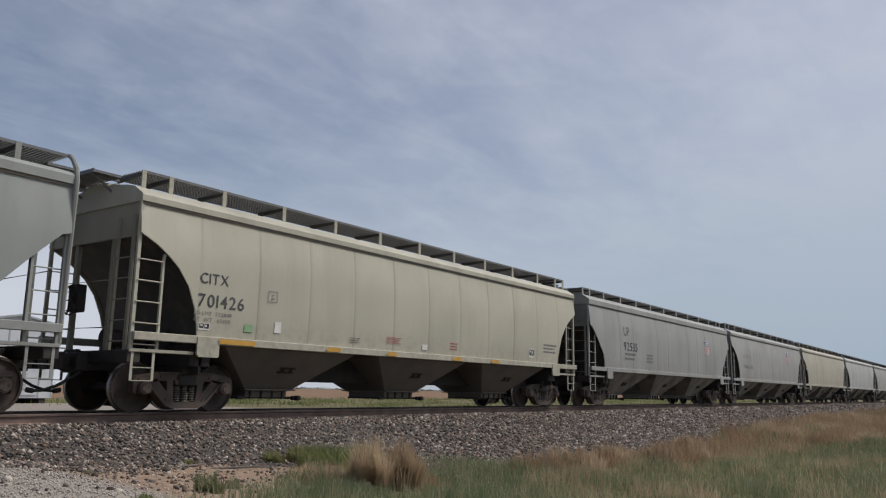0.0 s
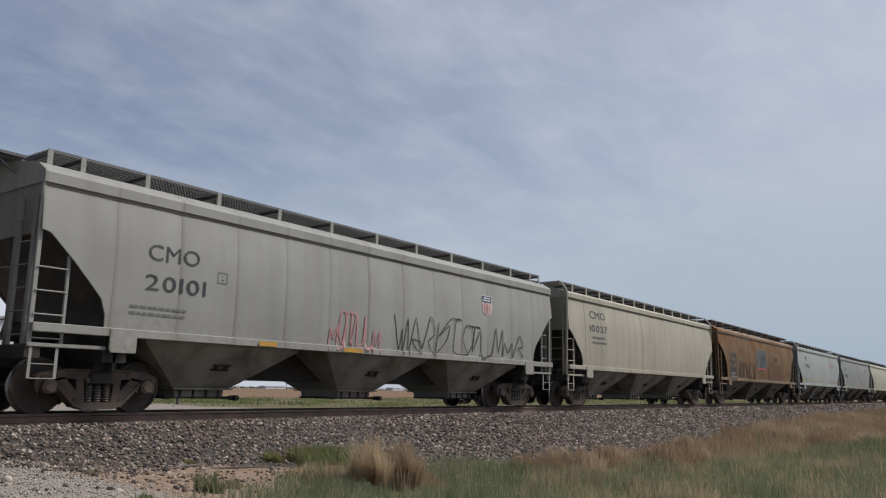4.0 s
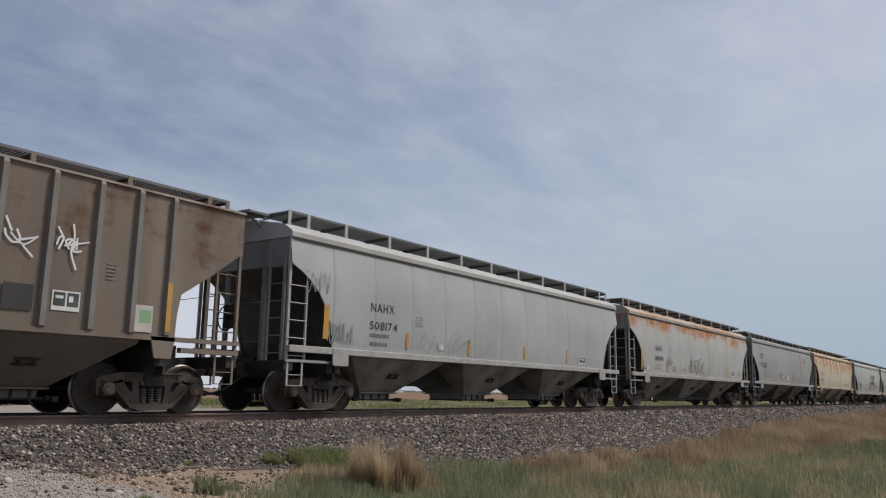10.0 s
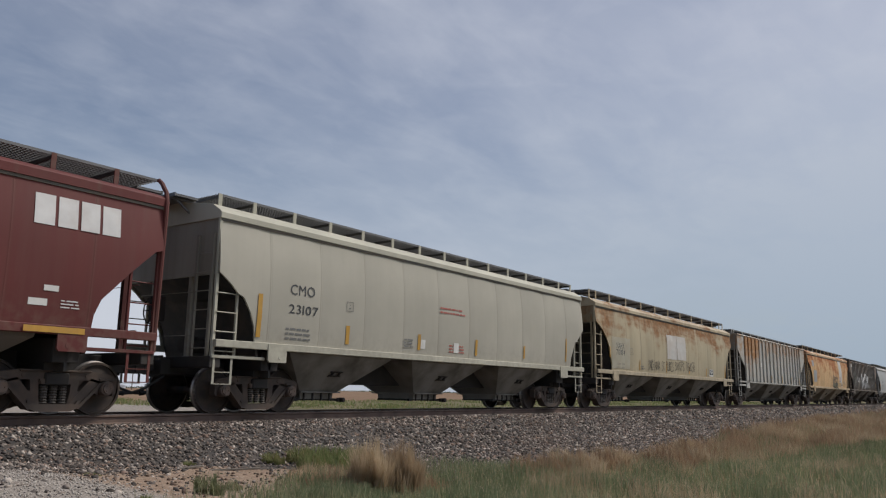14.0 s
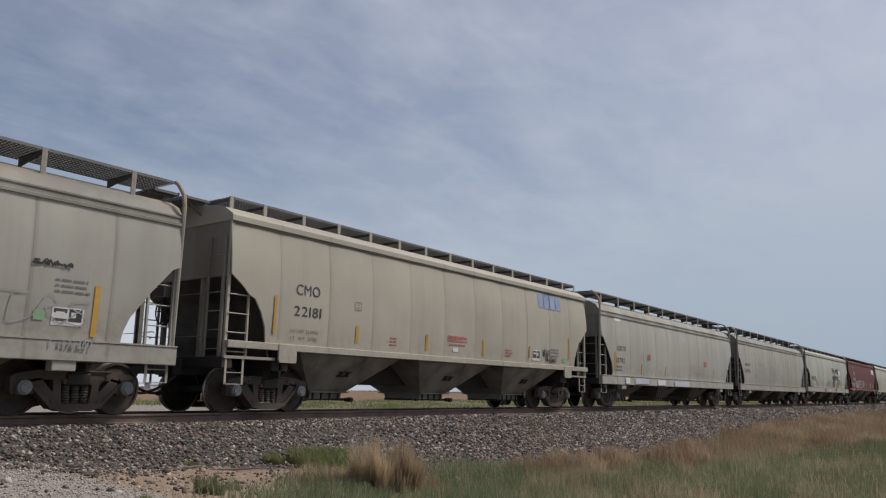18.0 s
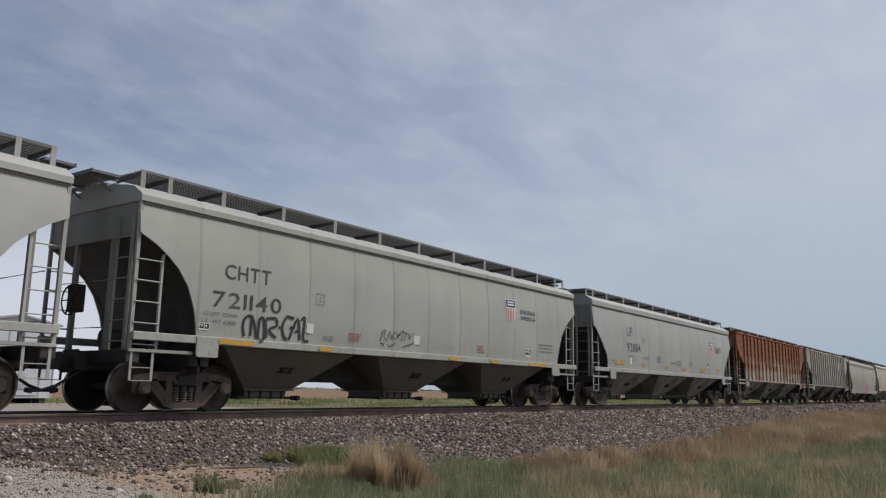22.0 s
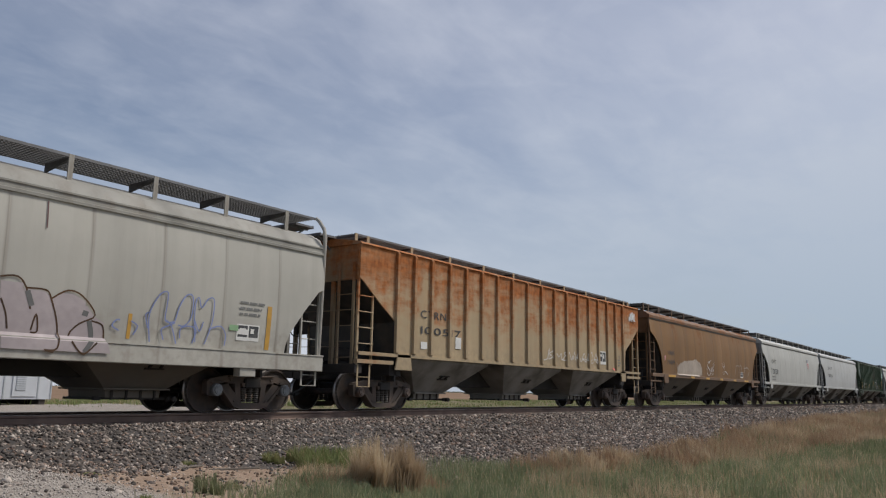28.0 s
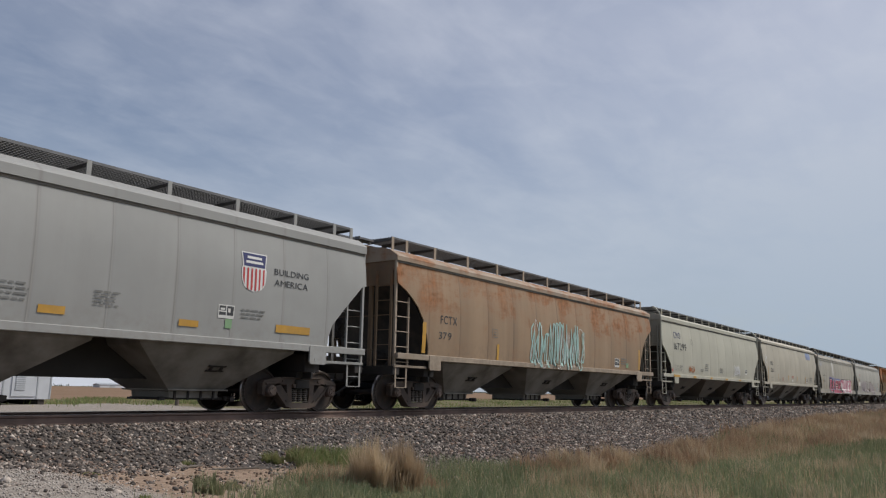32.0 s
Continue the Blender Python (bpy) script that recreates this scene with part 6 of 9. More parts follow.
def marks_10(c):
    lettering(c, "UP", -6.53, 2.80, -5.96, 3.12, M["letter"])
    lettering(c, "95527", -6.54, 2.27, -5.15, 2.58, M["letter"])
    lettering(c, "CAPACITY 5188 CUFT", -5.80, 2.10, -4.62, 2.16, M["letter_soft"])
    lettering(c, "LD LMT  224200", -5.82, 1.88, -4.81, 1.96, M["letter_soft"])
    lettering(c, "LT WT  61800", -5.82, 1.74, -4.93, 1.81, M["letter_soft"])
    small_print(c, -6.62, 3.35, -6.14, 3.53, 4, M["letter_soft"])
    outline(c, -3.31, 2.55, -3.07, 2.79)
    shield(c, 4.26, 2.77, 4.90, 3.53, True)
    lettering(c, "BUILDING", 5.05, 3.17, 6.05, 3.30, M["letter"])
    lettering(c, "AMERICA", 5.09, 2.97, 6.05, 3.10, M["letter"])
    lettering(c, "WARNING", -2.05, 2.05, -1.53, 2.11, M["letter_red"])
    small_print(c, -2.22, 1.74, -1.45, 2.02, 4, M["letter_red"])
    lettering(c, "WARNING", 1.62, 2.05, 2.13, 2.11, M["letter_red"])
    small_print(c, 1.47, 1.72, 2.43, 2.02, 4, M["letter_red"])
    small_print(c, -4.56, 1.73, -3.92, 1.83, 3, M["letter_soft"])
    small_print(c, -3.54, 1.74, -3.10, 1.85, 3, M["letter_soft"])
    small_print(c, -0.99, 1.72, -0.20, 1.81, 3, M["letter_soft"])
    small_print(c, 3.14, 1.74, 3.86, 1.82, 3, M["letter_soft"])
    sill_mark(c, -6.56, -6.09)
    sill_mark(c, -3.55, -3.11)
    sill_mark(c, -1.47, -0.99)
    sill_mark(c, 1.09, 1.55)
    sill_mark(c, 3.66, 4.11)
    patch(c, "marking", 0.15, 1.64, 0.39, 1.90, M["tag_white"])
    patch(c, "marking", -1.07, 1.78, -0.93, 1.88, M["tag_white"])
    data_tag(c, 4.93, 1.78, 5.30, 2.05)
    patch(c, "marking", 5.79, 1.76, 6.39, 1.85, M["tag_green"])
    data_tag(c, -6.60, 1.74, -6.35, 1.86)


def marks_11(c):
    lettering(c, "NAHX", -5.95, 2.38, -5.13, 2.60, M["letter"])
    lettering(c, "508090", -5.99, 1.97, -4.98, 2.16, M["letter"])
    lettering(c, "LD LMT 223800", -6.02, 1.76, -5.25, 1.82, M["letter_soft"])
    lettering(c, "LT WT  62200", -6.01, 1.60, -5.32, 1.67, M["letter_soft"])
    outline(c, -4.23, 2.40, -3.99, 2.63)
    patch(c, "reflector", -7.54, 1.54, -7.32, 2.37, M["yellow"], True)
    patch(c, "reflector", -4.60, 1.52, -4.40, 1.94, M["yellow"], True)
    patch(c, "reflector", -1.74, 1.53, -1.59, 1.92, M["yellow"], True)
    patch(c, "reflector", 1.27, 1.49, 1.40, 1.92, M["yellow"], True)
    patch(c, "reflector", 4.15, 1.60, 4.32, 1.94, M["yellow"], True)
    scrawl(c, -4.60, 1.79, -3.91, 2.24, M["spray_grey"], 149, 7, 0.03)
    scrawl(c, -1.53, 1.52, 0.45, 2.23, M["spray_black"], 150, 8, 0.03)
    outline(c, 0.54, 1.46, 0.80, 1.70)
    small_print(c, -3.85, 1.57, -3.40, 1.77, 4, M["letter_red"])
    small_print(c, -2.55, 1.61, -2.15, 1.74, 3, M["letter_soft"])
    data_tag(c, 5.25, 1.53, 5.64, 1.83)
    patch(c, "marking", 6.35, 1.59, 6.74, 1.85, M["tag_green"])
    patch(c, "marking", -6.86, 1.52, -6.68, 1.73, M["tag_white"])
    data_tag(c, -7.16, 1.54, -6.98, 1.64)


def marks_12(c):
    lettering(c, "NAHX", -5.94, 2.36, -5.07, 2.57, M["letter"])
    lettering(c, "508174", -5.96, 1.94, -4.94, 2.13, M["letter"])
    small_print(c, -5.94, 1.56, -5.22, 1.86, 2, M["letter_soft"])
    outline(c, -4.20, 2.14, -3.94, 2.37)
    patch(c, "reflector", -7.56, 1.61, -7.30, 2.36, M["yellow"], True)
    patch(c, "reflector", -4.60, 1.54, -4.44, 1.93, M["yellow"], True)
    patch(c, "reflector", -1.82, 1.50, -1.65, 1.92, M["yellow"], True)
    patch(c, "reflector", 1.27, 1.54, 1.41, 1.94, M["yellow"], True)
    patch(c, "reflector", 4.13, 1.52, 4.26, 1.96, M["yellow"], True)
    scrawl(c, -7.37, 1.51, -6.45, 2.02, M["spray_grey"], 165, 7, 0.03)
    scrawl(c, -8.13, 2.58, -7.35, 3.08, M["spray_grey"], 166, 5, 0.02)
    scrawl(c, -4.09, 1.47, -0.28, 2.09, M["spray_grey"], 167, 8, 0.015)
    data_tag(c, 5.16, 1.53, 5.61, 1.79)
    patch(c, "marking", -3.16, 1.59, -2.95, 1.73, M["tag_white"])


def marks_13(c):
    lettering(c, "UP", -6.89, 2.66, -6.45, 2.96, M["letter_soft"])
    lettering(c, "77129", -6.88, 2.15, -5.05, 2.45, M["letter_soft"])
    patch(c, "patch", -6.23, 1.94, -5.71, 2.95, M["moss"])
    patch(c, "patch", -4.55, 2.07, -3.28, 2.57, M["pale"])
    patch(c, "patch", -7.86, 3.46, -7.33, 3.75, M["pale"])
    blot(c, -2.72, 1.44, 2.95, 3.17, "0r 3y 4x av aq cu fy iv js mz qx ur uc z4 20 2f", M["spray_black"])
    blot(c, -2.23, 1.78, 2.05, 3.11, "0y 8w 8o 5n 7f 69 29 20 01|9o dn ef c0 a0 ad 8f|dt fx kv kl f9 eh|nv pz sy re of n3 kd|tw zp y9 v8", M["spray_white"])
    blot(c, -2.21, 1.48, 2.87, 2.25, "0d 5q 8c ce dr gx ji mz qq vq z8 00", M["spray_grey"])
    sketch(c, -2.20, 1.46, 5.27, 2.89, "08 10|43 50|82 9a|bk c9|f3 gf|ib kd lg o5|mv nr|mt ou|mw nq|qw rs rx|tx ut vx|yz yu|xv zy", M["spray_white"], 0.028)
    sketch(c, 3.90, 2.36, 5.15, 3.11, "0w 3m|0n 1i 4e 7g 5o|6g ek|8d d5|nh on qn oe|tf rl un si|wm ve zf|uz vo ud x0|nv qn", M["spray_white"], 0.034)
    data_tag(c, 4.74, 1.68, 5.21, 2.00)
    patch(c, "patch", 6.22, 1.44, 6.57, 1.91, M["pale"])
    patch(c, "marking", 6.30, 1.60, 6.54, 1.83, M["tag_green"])
    patch(c, "panel", 3.97, 1.63, 4.44, 2.04, M["soot"])
    patch(c, "reflector", 6.76, 1.47, 6.93, 2.36, M["yellow"], True)
    small_print(c, 5.63, 2.28, 5.84, 2.57, 5, M["letter_soft"])


def marks_14(c):
    patch(c, "panel", 3.69, 1.85, 4.95, 3.70, M["pale"])
    small_print(c, 3.94, 2.03, 4.50, 2.35, 4, M["letter_red"])
    blot(c, 0.63, 1.34, 2.77, 1.87, "0k 4y 9s dw fj hq mv rz xw zl z6 t0 p8 i1 e3 5b 20", M["spray_olive"])
    sketch(c, 0.60, 1.29, 2.84, 2.41, "1p 5z 9u 9j 9f ch ea d3 a5 57 21 06 0b 3f 4m 1p|aq cw es cm aq|fq iu lu ko nm of m7 i2 g6 he kg ik gk fq|nv rs rw tq wy wr zt wn wd yc y4 v3 s0 q1 n6 of qk|p8 qd rf r9 p8", M["spray_black"], 0.065)
    sketch(c, 0.22, 1.44, 4.10, 2.11, "2p 4v 5r 3k 2p|3h 4l 5i 4e 3h|nn nt op nk nn|9t bt bw ck ba|p0 ri t8 s4 u3|tg vj|ts ti|wi y1 ze|1v 2z|05 15 39", M["spray_slate"], 0.035)
    sketch(c, 3.72, 1.77, 4.10, 1.95, "0x hz zz|56 g0", M["spray_black"], 0.06)
    data_tag(c, 4.57, 1.50, 5.04, 1.83)
    small_print(c, 5.47, 1.77, 6.43, 2.07, 3, M["letter_soft"])
    outline(c, 6.25, 1.57, 6.54, 1.81)
    patch(c, "patch", -6.86, 1.73, -5.82, 2.60, M["ash"])
    patch(c, "patch", -7.20, 2.90, -6.59, 3.34, M["ash"])


def marks_15(c):
    patch(c, "reflector", -1.59, 1.42, -1.45, 1.88, M["yellow"], True)
    patch(c, "reflector", 1.16, 1.42, 1.33, 1.87, M["yellow"], True)
    patch(c, "reflector", 3.68, 1.45, 3.87, 1.85, M["yellow"], True)
    patch(c, "reflector", 6.04, 1.40, 6.24, 1.83, M["yellow"], True)
    data_tag(c, 4.73, 1.61, 5.19, 1.94)
    patch(c, "marking", -3.71, 2.29, -3.56, 2.51, M["tag_white"])
    small_print(c, -1.30, 1.64, -0.90, 1.75, 3, M["letter_soft"])
    small_print(c, 5.48, 1.62, 5.85, 1.90, 4, M["letter_soft"])


def marks_16(c):
    patch(c, "panel", -7.19, 1.50, -5.49, 2.69, M["sand"])
    lettering(c, "NAHX", -6.78, 2.25, -6.04, 2.49, M["letter"])
    lettering(c, "70184", -6.83, 2.02, -5.99, 2.23, M["letter"])
    lettering(c, "LD LMT  220700", -6.74, 1.65, -6.00, 1.71, M["letter_soft"])
    lettering(c, "LT WT   65300", -6.75, 1.51, -6.02, 1.57, M["letter_soft"])
    outline(c, -5.45, 2.07, -5.20, 2.33)
    patch(c, "panel", -1.33, 2.09, -0.11, 3.15, M["pale"])
    patch(c, "panel", -0.07, 2.10, 1.09, 3.16, M["pale"])
    sprayed(c, "INDIANA ST DUKES", -3.57, 1.56, -0.52, 1.94, M["spray_black"], 0.022, 7)
    sprayed(c, "SNOOPS TEWKER", -0.40, 1.64, 2.30, 2.00, M["spray_black"], 0.021, 8)
    patch(c, "reflector", -4.54, 1.50, -4.41, 1.91, M["yellow"], True)
    patch(c, "reflector", -1.49, 1.49, -1.36, 1.99, M["yellow"], True)
    patch(c, "reflector", 1.47, 1.52, 1.64, 1.87, M["yellow"], True)
    patch(c, "reflector", 4.01, 1.45, 4.14, 1.85, M["yellow"], True)
    patch(c, "reflector", 7.02, 1.47, 7.22, 2.09, M["yellow"], True)
    patch(c, "reflector", -7.43, 1.89, -7.35, 2.31, M["yellow"], True)
    data_tag(c, 4.53, 1.48, 5.16, 1.82)
    small_print(c, -4.29, 1.56, -3.95, 1.68, 2, M["letter_soft"])


def marks_17(c):
    lettering(c, "CMO", -6.08, 2.48, -5.36, 2.70, M["letter"])
    lettering(c, "23107", -6.10, 2.08, -5.24, 2.27, M["letter"])
    small_print(c, -6.16, 1.53, -5.26, 1.78, 3, M["letter_soft"])
    outline(c, -4.34, 2.28, -4.11, 2.50)
    patch(c, "reflector", -6.98, 1.52, -6.80, 2.40, M["yellow"], True)
    patch(c, "reflector", -4.36, 1.53, -4.17, 1.95, M["yellow"], True)
    patch(c, "reflector", -1.67, 1.54, -1.49, 1.94, M["yellow"], True)
    patch(c, "reflector", 0.98, 1.52, 1.15, 1.96, M["yellow"], True)
    patch(c, "reflector", 3.70, 1.56, 3.84, 1.94, M["yellow"], True)
    patch(c, "reflector", 6.52, 1.58, 6.64, 2.35, M["yellow"], True)
    small_print(c, -0.70, 2.57, 0.54, 2.74, 2, M["letter_red"])
    small_print(c, -0.25, 1.55, 0.56, 1.75, 3, M["letter_red"])
    patch(c, "marking", -1.51, 1.58, -1.32, 1.81, M["tag_white"])
    patch(c, "marking", -0.04, 1.55, 0.20, 1.81, M["tag_white"])
    small_print(c, -2.20, 1.59, -1.79, 1.80, 3, M["letter_soft"])


def marks_18(c):
    lettering(c, "CMO", -5.89, 2.66, -4.92, 2.96, M["letter_white"])
    lettering(c, "13637", -5.88, 2.19, -4.64, 2.47, M["letter_white"])
    sprayed(c, "SGOER*PEE1 2014", -4.60, 1.60, 0.50, 2.16, M["spray_white"], 0.060, 9)
    outline(c, -2.35, 2.51, -2.03, 2.76)
    small_print(c, -5.95, 3.41, -5.47, 3.59, 4, M["letter_white"])
    patch(c, "marking", -7.00, 1.79, -6.77, 2.00, M["tag_white"])
    small_print(c, -6.35, 1.69, -5.11, 1.94, 3, M["letter_white"])
    sill_mark(c, -7.07, -5.86)
    sill_mark(c, -4.02, -3.44)
    sill_mark(c, 0.78, 1.25)
    small_print(c, 1.18, 1.67, 2.00, 2.05, 4, M["yellow"])
    data_tag(c, 4.10, 1.69, 4.78, 2.06)
    block_mark(c, 5.88, 3.02, 7.42, 3.52, M["letter_white"])
    patch(c, "marking", 5.92, 1.73, 6.22, 1.84, M["tag_white"])
    small_print(c, 6.44, 1.72, 6.80, 1.85, 3, M["letter_white"])
    patch(c, "marking", 6.14, 1.97, 6.38, 2.06, M["tag_white"])
    sill_mark(c, 5.87, 6.86)


def marks_19(c):
    lettering(c, "90578", -6.85, 1.81, -5.51, 2.14, M["letter"])
    patch(c, "reflector", -7.14, 1.45, -7.02, 2.20, M["yellow"], True)
    patch(c, "reflector", -4.74, 1.36, -4.59, 1.76, M["yellow"], True)
    patch(c, "reflector", -1.59, 1.37, -1.45, 1.77, M["yellow"], True)
    patch(c, "reflector", 3.91, 1.40, 4.09, 1.89, M["yellow"], True)
    small_print(c, -7.00, 1.35, -6.12, 1.61, 2, M["letter_soft"])
    patch(c, "marking", -6.04, 1.52, -5.87, 1.72, M["tag_white"])
    scrawl(c, -5.46, 1.38, -4.75, 1.92, M["spray_orange"], 253, 6, 0.03)
    scrawl(c, -3.73, 1.46, -2.29, 1.97, M["spray_grey"], 254, 6, 0.03)
    scrawl(c, -1.45, 1.36, 0.89, 1.98, M["spray_grey"], 255, 9, 0.04)
    patch(c, "patch", -2.39, 1.04, -1.92, 1.27, M["spray_red"])
    scrawl(c, -7.74, 2.76, -6.70, 3.42, M["spray_grey"], 257, 4, 0.012)
    lettering(c, "We will", 1.15, 2.53, 3.91, 3.00, M["heavy"])
    lettering(c, "deliver...", 1.29, 2.00, 4.47, 2.44, M["heavy"])
    shield(c, 4.14, 2.40, 4.79, 3.13, False)
    patch(c, "reflector", 4.01, 1.35, 4.15, 1.83, M["yellow"], True)
    patch(c, "reflector", 6.70, 1.35, 6.91, 2.19, M["yellow"], True)
    scrawl(c, 1.20, 1.37, 2.24, 2.03, M["spray_black"], 261, 9, 0.03)
    scrawl(c, 1.37, 1.42, 2.15, 1.95, M["spray_grey"], 262, 6, 0.07)
    sprayed(c, "BIB", 2.98, 1.36, 3.85, 1.72, M["spray_orange"], 0.05, 4)
    sprayed(c, "LOVE", 3.15, 1.72, 4.25, 1.98, M["spray_orange"], 0.04, 5)
    patch(c, "patch", 2.21, 1.06, 2.69, 1.31, M["spray_red"])
    data_tag(c, 5.73, 1.45, 6.26, 1.72)
    patch(c, "marking", 5.35, 1.53, 5.58, 1.71, M["tag_green"])
    small_print(c, 4.26, 1.67, 5.60, 1.93, 5, M["letter_soft"])


def marks_20(c):
    lettering(c, "CRDX", -7.06, 2.24, -6.08, 2.40, M["letter"])
    lettering(c, "13781", -7.18, 1.86, -6.12, 2.06, M["letter"])
    scrawl(c, -5.02, 1.52, 1.96, 2.52, M["spray_lilac"], 268, 8, 0.04)


def marks_21(c):
    lettering(c, "CRDX", -6.84, 2.18, -6.00, 2.36, M["letter"])
    lettering(c, "13792", -6.89, 1.72, -6.13, 1.90, M["letter"])
    patch(c, "reflector", -7.12, 1.41, -6.91, 2.12, M["yellow"], True)
    patch(c, "reflector", -4.48, 1.32, -4.29, 1.73, M["yellow"], True)
    patch(c, "reflector", -1.75, 1.36, -1.60, 1.72, M["yellow"], True)
    patch(c, "reflector", 5.08, 1.46, 5.30, 1.79, M["yellow"], True)
    outline(c, -4.48, 1.93, -4.23, 2.16)
    patch(c, "marking", -3.78, 1.94, -3.45, 2.16, M["letter_red"])
    patch(c, "marking", 3.51, 1.89, 3.92, 2.15, M["letter_red"])
    patch(c, "marking", -6.98, 3.31, -6.36, 3.42, M["shield_white"])
    small_print(c, -6.98, 1.41, -6.24, 1.61, 2, M["letter_soft"])
    patch(c, "marking", -6.17, 0.93, -5.75, 1.15, M["tag_white"])
    patch(c, "patch", -5.23, 0.94, -3.78, 1.16, M["lilac"])
    patch(c, "marking", -2.77, 0.92, -1.87, 1.13, M["tag_white"])
    patch(c, "patch", -0.72, 0.90, 1.17, 1.13, M["lilac"])
    scrawl(c, 1.56, 1.43, 3.60, 1.99, M["spray_rose"], 282, 5, 0.025)
    data_tag(c, -28.81, 1.44, -28.28, 1.73)
    patch(c, "marking", -29.10, 1.50, -28.92, 1.66, M["tag_green"])
    patch(c, "reflector", -28.16, 1.29, -28.01, 2.14, M["yellow"], True)
    scrawl(c, -29.21, 2.37, -28.55, 2.46, M["spray_black"], 286, 5, 0.04)
    scrawl(c, -28.82, 0.94, -28.07, 1.23, M["spray_grey"], 287, 6, 0.03)
    small_print(c, -28.81, 1.96, -28.14, 2.19, 3, M["letter_soft"])


def marks_22(c):
    lettering(c, "CMO", -6.20, 2.49, -5.49, 2.72, M["letter"])
    lettering(c, "22181", -6.24, 2.04, -5.43, 2.25, M["letter"])
    lettering(c, "LD LMT 220900", -6.31, 1.68, -5.49, 1.75, M["letter_soft"])
    lettering(c, "LT  WT  57100", -6.30, 1.53, -5.50, 1.60, M["letter_soft"])
    outline(c, -4.34, 2.32, -4.11, 2.52)
    patch(c, "reflector", -6.82, 1.62, -6.71, 2.41, M["yellow"], True)
    patch(c, "reflector", -4.31, 1.58, -4.15, 1.97, M["yellow"], True)
    patch(c, "reflector", -1.63, 1.55, -1.46, 1.95, M["yellow"], True)
    patch(c, "reflector", 1.07, 1.52, 1.22, 1.97, M["yellow"], True)
    small_print(c, -3.04, 1.59, -2.71, 1.79, 3, M["letter_red"])
    small_print(c, -0.55, 1.74, 0.41, 1.98, 3, M["letter_red"])
    block_mark(c, 4.45, 3.24, 6.05, 3.70, M["letter_blue"])
    patch(c, "reflector", 1.11, 1.55, 1.22, 1.97, M["yellow"], True)
    patch(c, "reflector", 3.77, 1.59, 3.88, 1.96, M["yellow"], True)
    patch(c, "reflector", 6.44, 1.65, 6.59, 2.38, M["yellow"], True)
    data_tag(c, 4.01, 1.52, 4.49, 1.85)
    scrawl(c, 4.65, 1.66, 5.13, 1.90, M["spray_black"], 301, 5, 0.03)
    scrawl(c, 4.87, 1.49, 5.60, 1.68, M["spray_black"], 302, 6, 0.03)
    patch(c, "marking", 6.04, 1.53, 6.28, 1.66, M["tag_green"])
    small_print(c, -0.63, 1.83, 0.17, 2.00, 3, M["letter_red"])
    small_print(c, 2.36, 1.58, 2.78, 1.78, 3, M["letter_red"])
    patch(c, "marking", -0.36, 1.57, -0.11, 1.68, M["tag_white"])
    small_print(c, 5.13, 1.70, 5.86, 1.95, 3, M["letter_soft"])


def marks_23(c):
    lettering(c, "CRDX", -6.84, 2.17, -6.01, 2.35, M["letter"])
    lettering(c, "13767", -6.87, 1.75, -6.20, 1.92, M["letter"])
    patch(c, "reflector", -7.15, 1.44, -6.92, 2.18, M["yellow"], True)
    outline(c, -5.03, 1.71, -4.81, 1.93)
    blot(c, 0.50, 0.91, 2.01, 2.03, "0a 2l 8v gy jw qz vv tl ud z9 v0 80 16", M["spray_magenta"])
    sketch(c, 0.77, 0.92, 1.73, 1.94, "3y aw am 0f ad|kz km zn|ff zd|20 28|o0 o7", M["spray_purple"], 0.03)
    sketch(c, -6.07, 0.94, -3.56, 2.14, "09 1m 5t aw dr dj ai ba|du hx lt mm|6r 7l|mn nv qz uz vs tm wl vc rb|nl if hb|47 51 a0 d3 eb|g6 h0 q0 y1 z9", M["spray_slate"], 0.026)
    sketch(c, -3.51, 0.92, 0.49, 1.94, "0c 1p 4x 8z bt bj 7f 5d|cv hz lu ll gc|kt px vv yn ya|7u 7k|ss si|2a 40|fe f1 o2 qb|q2 z3", M["spray_slate"], 0.026)
    sketch(c, -0.93, 2.02, 1.07, 2.81, "zz qz cq 0c 04 a0 s2|zz yq ph|nr hl k7 e5", M["spray_dull"], 0.04)
    sketch(c, -6.33, 0.97, -0.88, 1.19, "0u 06|0s 1o 0i|1r 18 2c|2s 39|vz v3|wv vj x2|ys zx z0 x6", M["spray_slate"], 0.02)
    patch(c, "marking", -6.98, 3.31, -6.37, 3.40, M["shield_white"])
    patch(c, "marking", -3.76, 1.98, -3.46, 2.21, M["letter_red"])
    scrawl(c, 4.02, 1.40, 6.63, 1.93, M["spray_grey"], 317, 5, 0.025)
    patch(c, "reflector", -2.02, 1.30, -1.85, 1.64, M["yellow"], True)


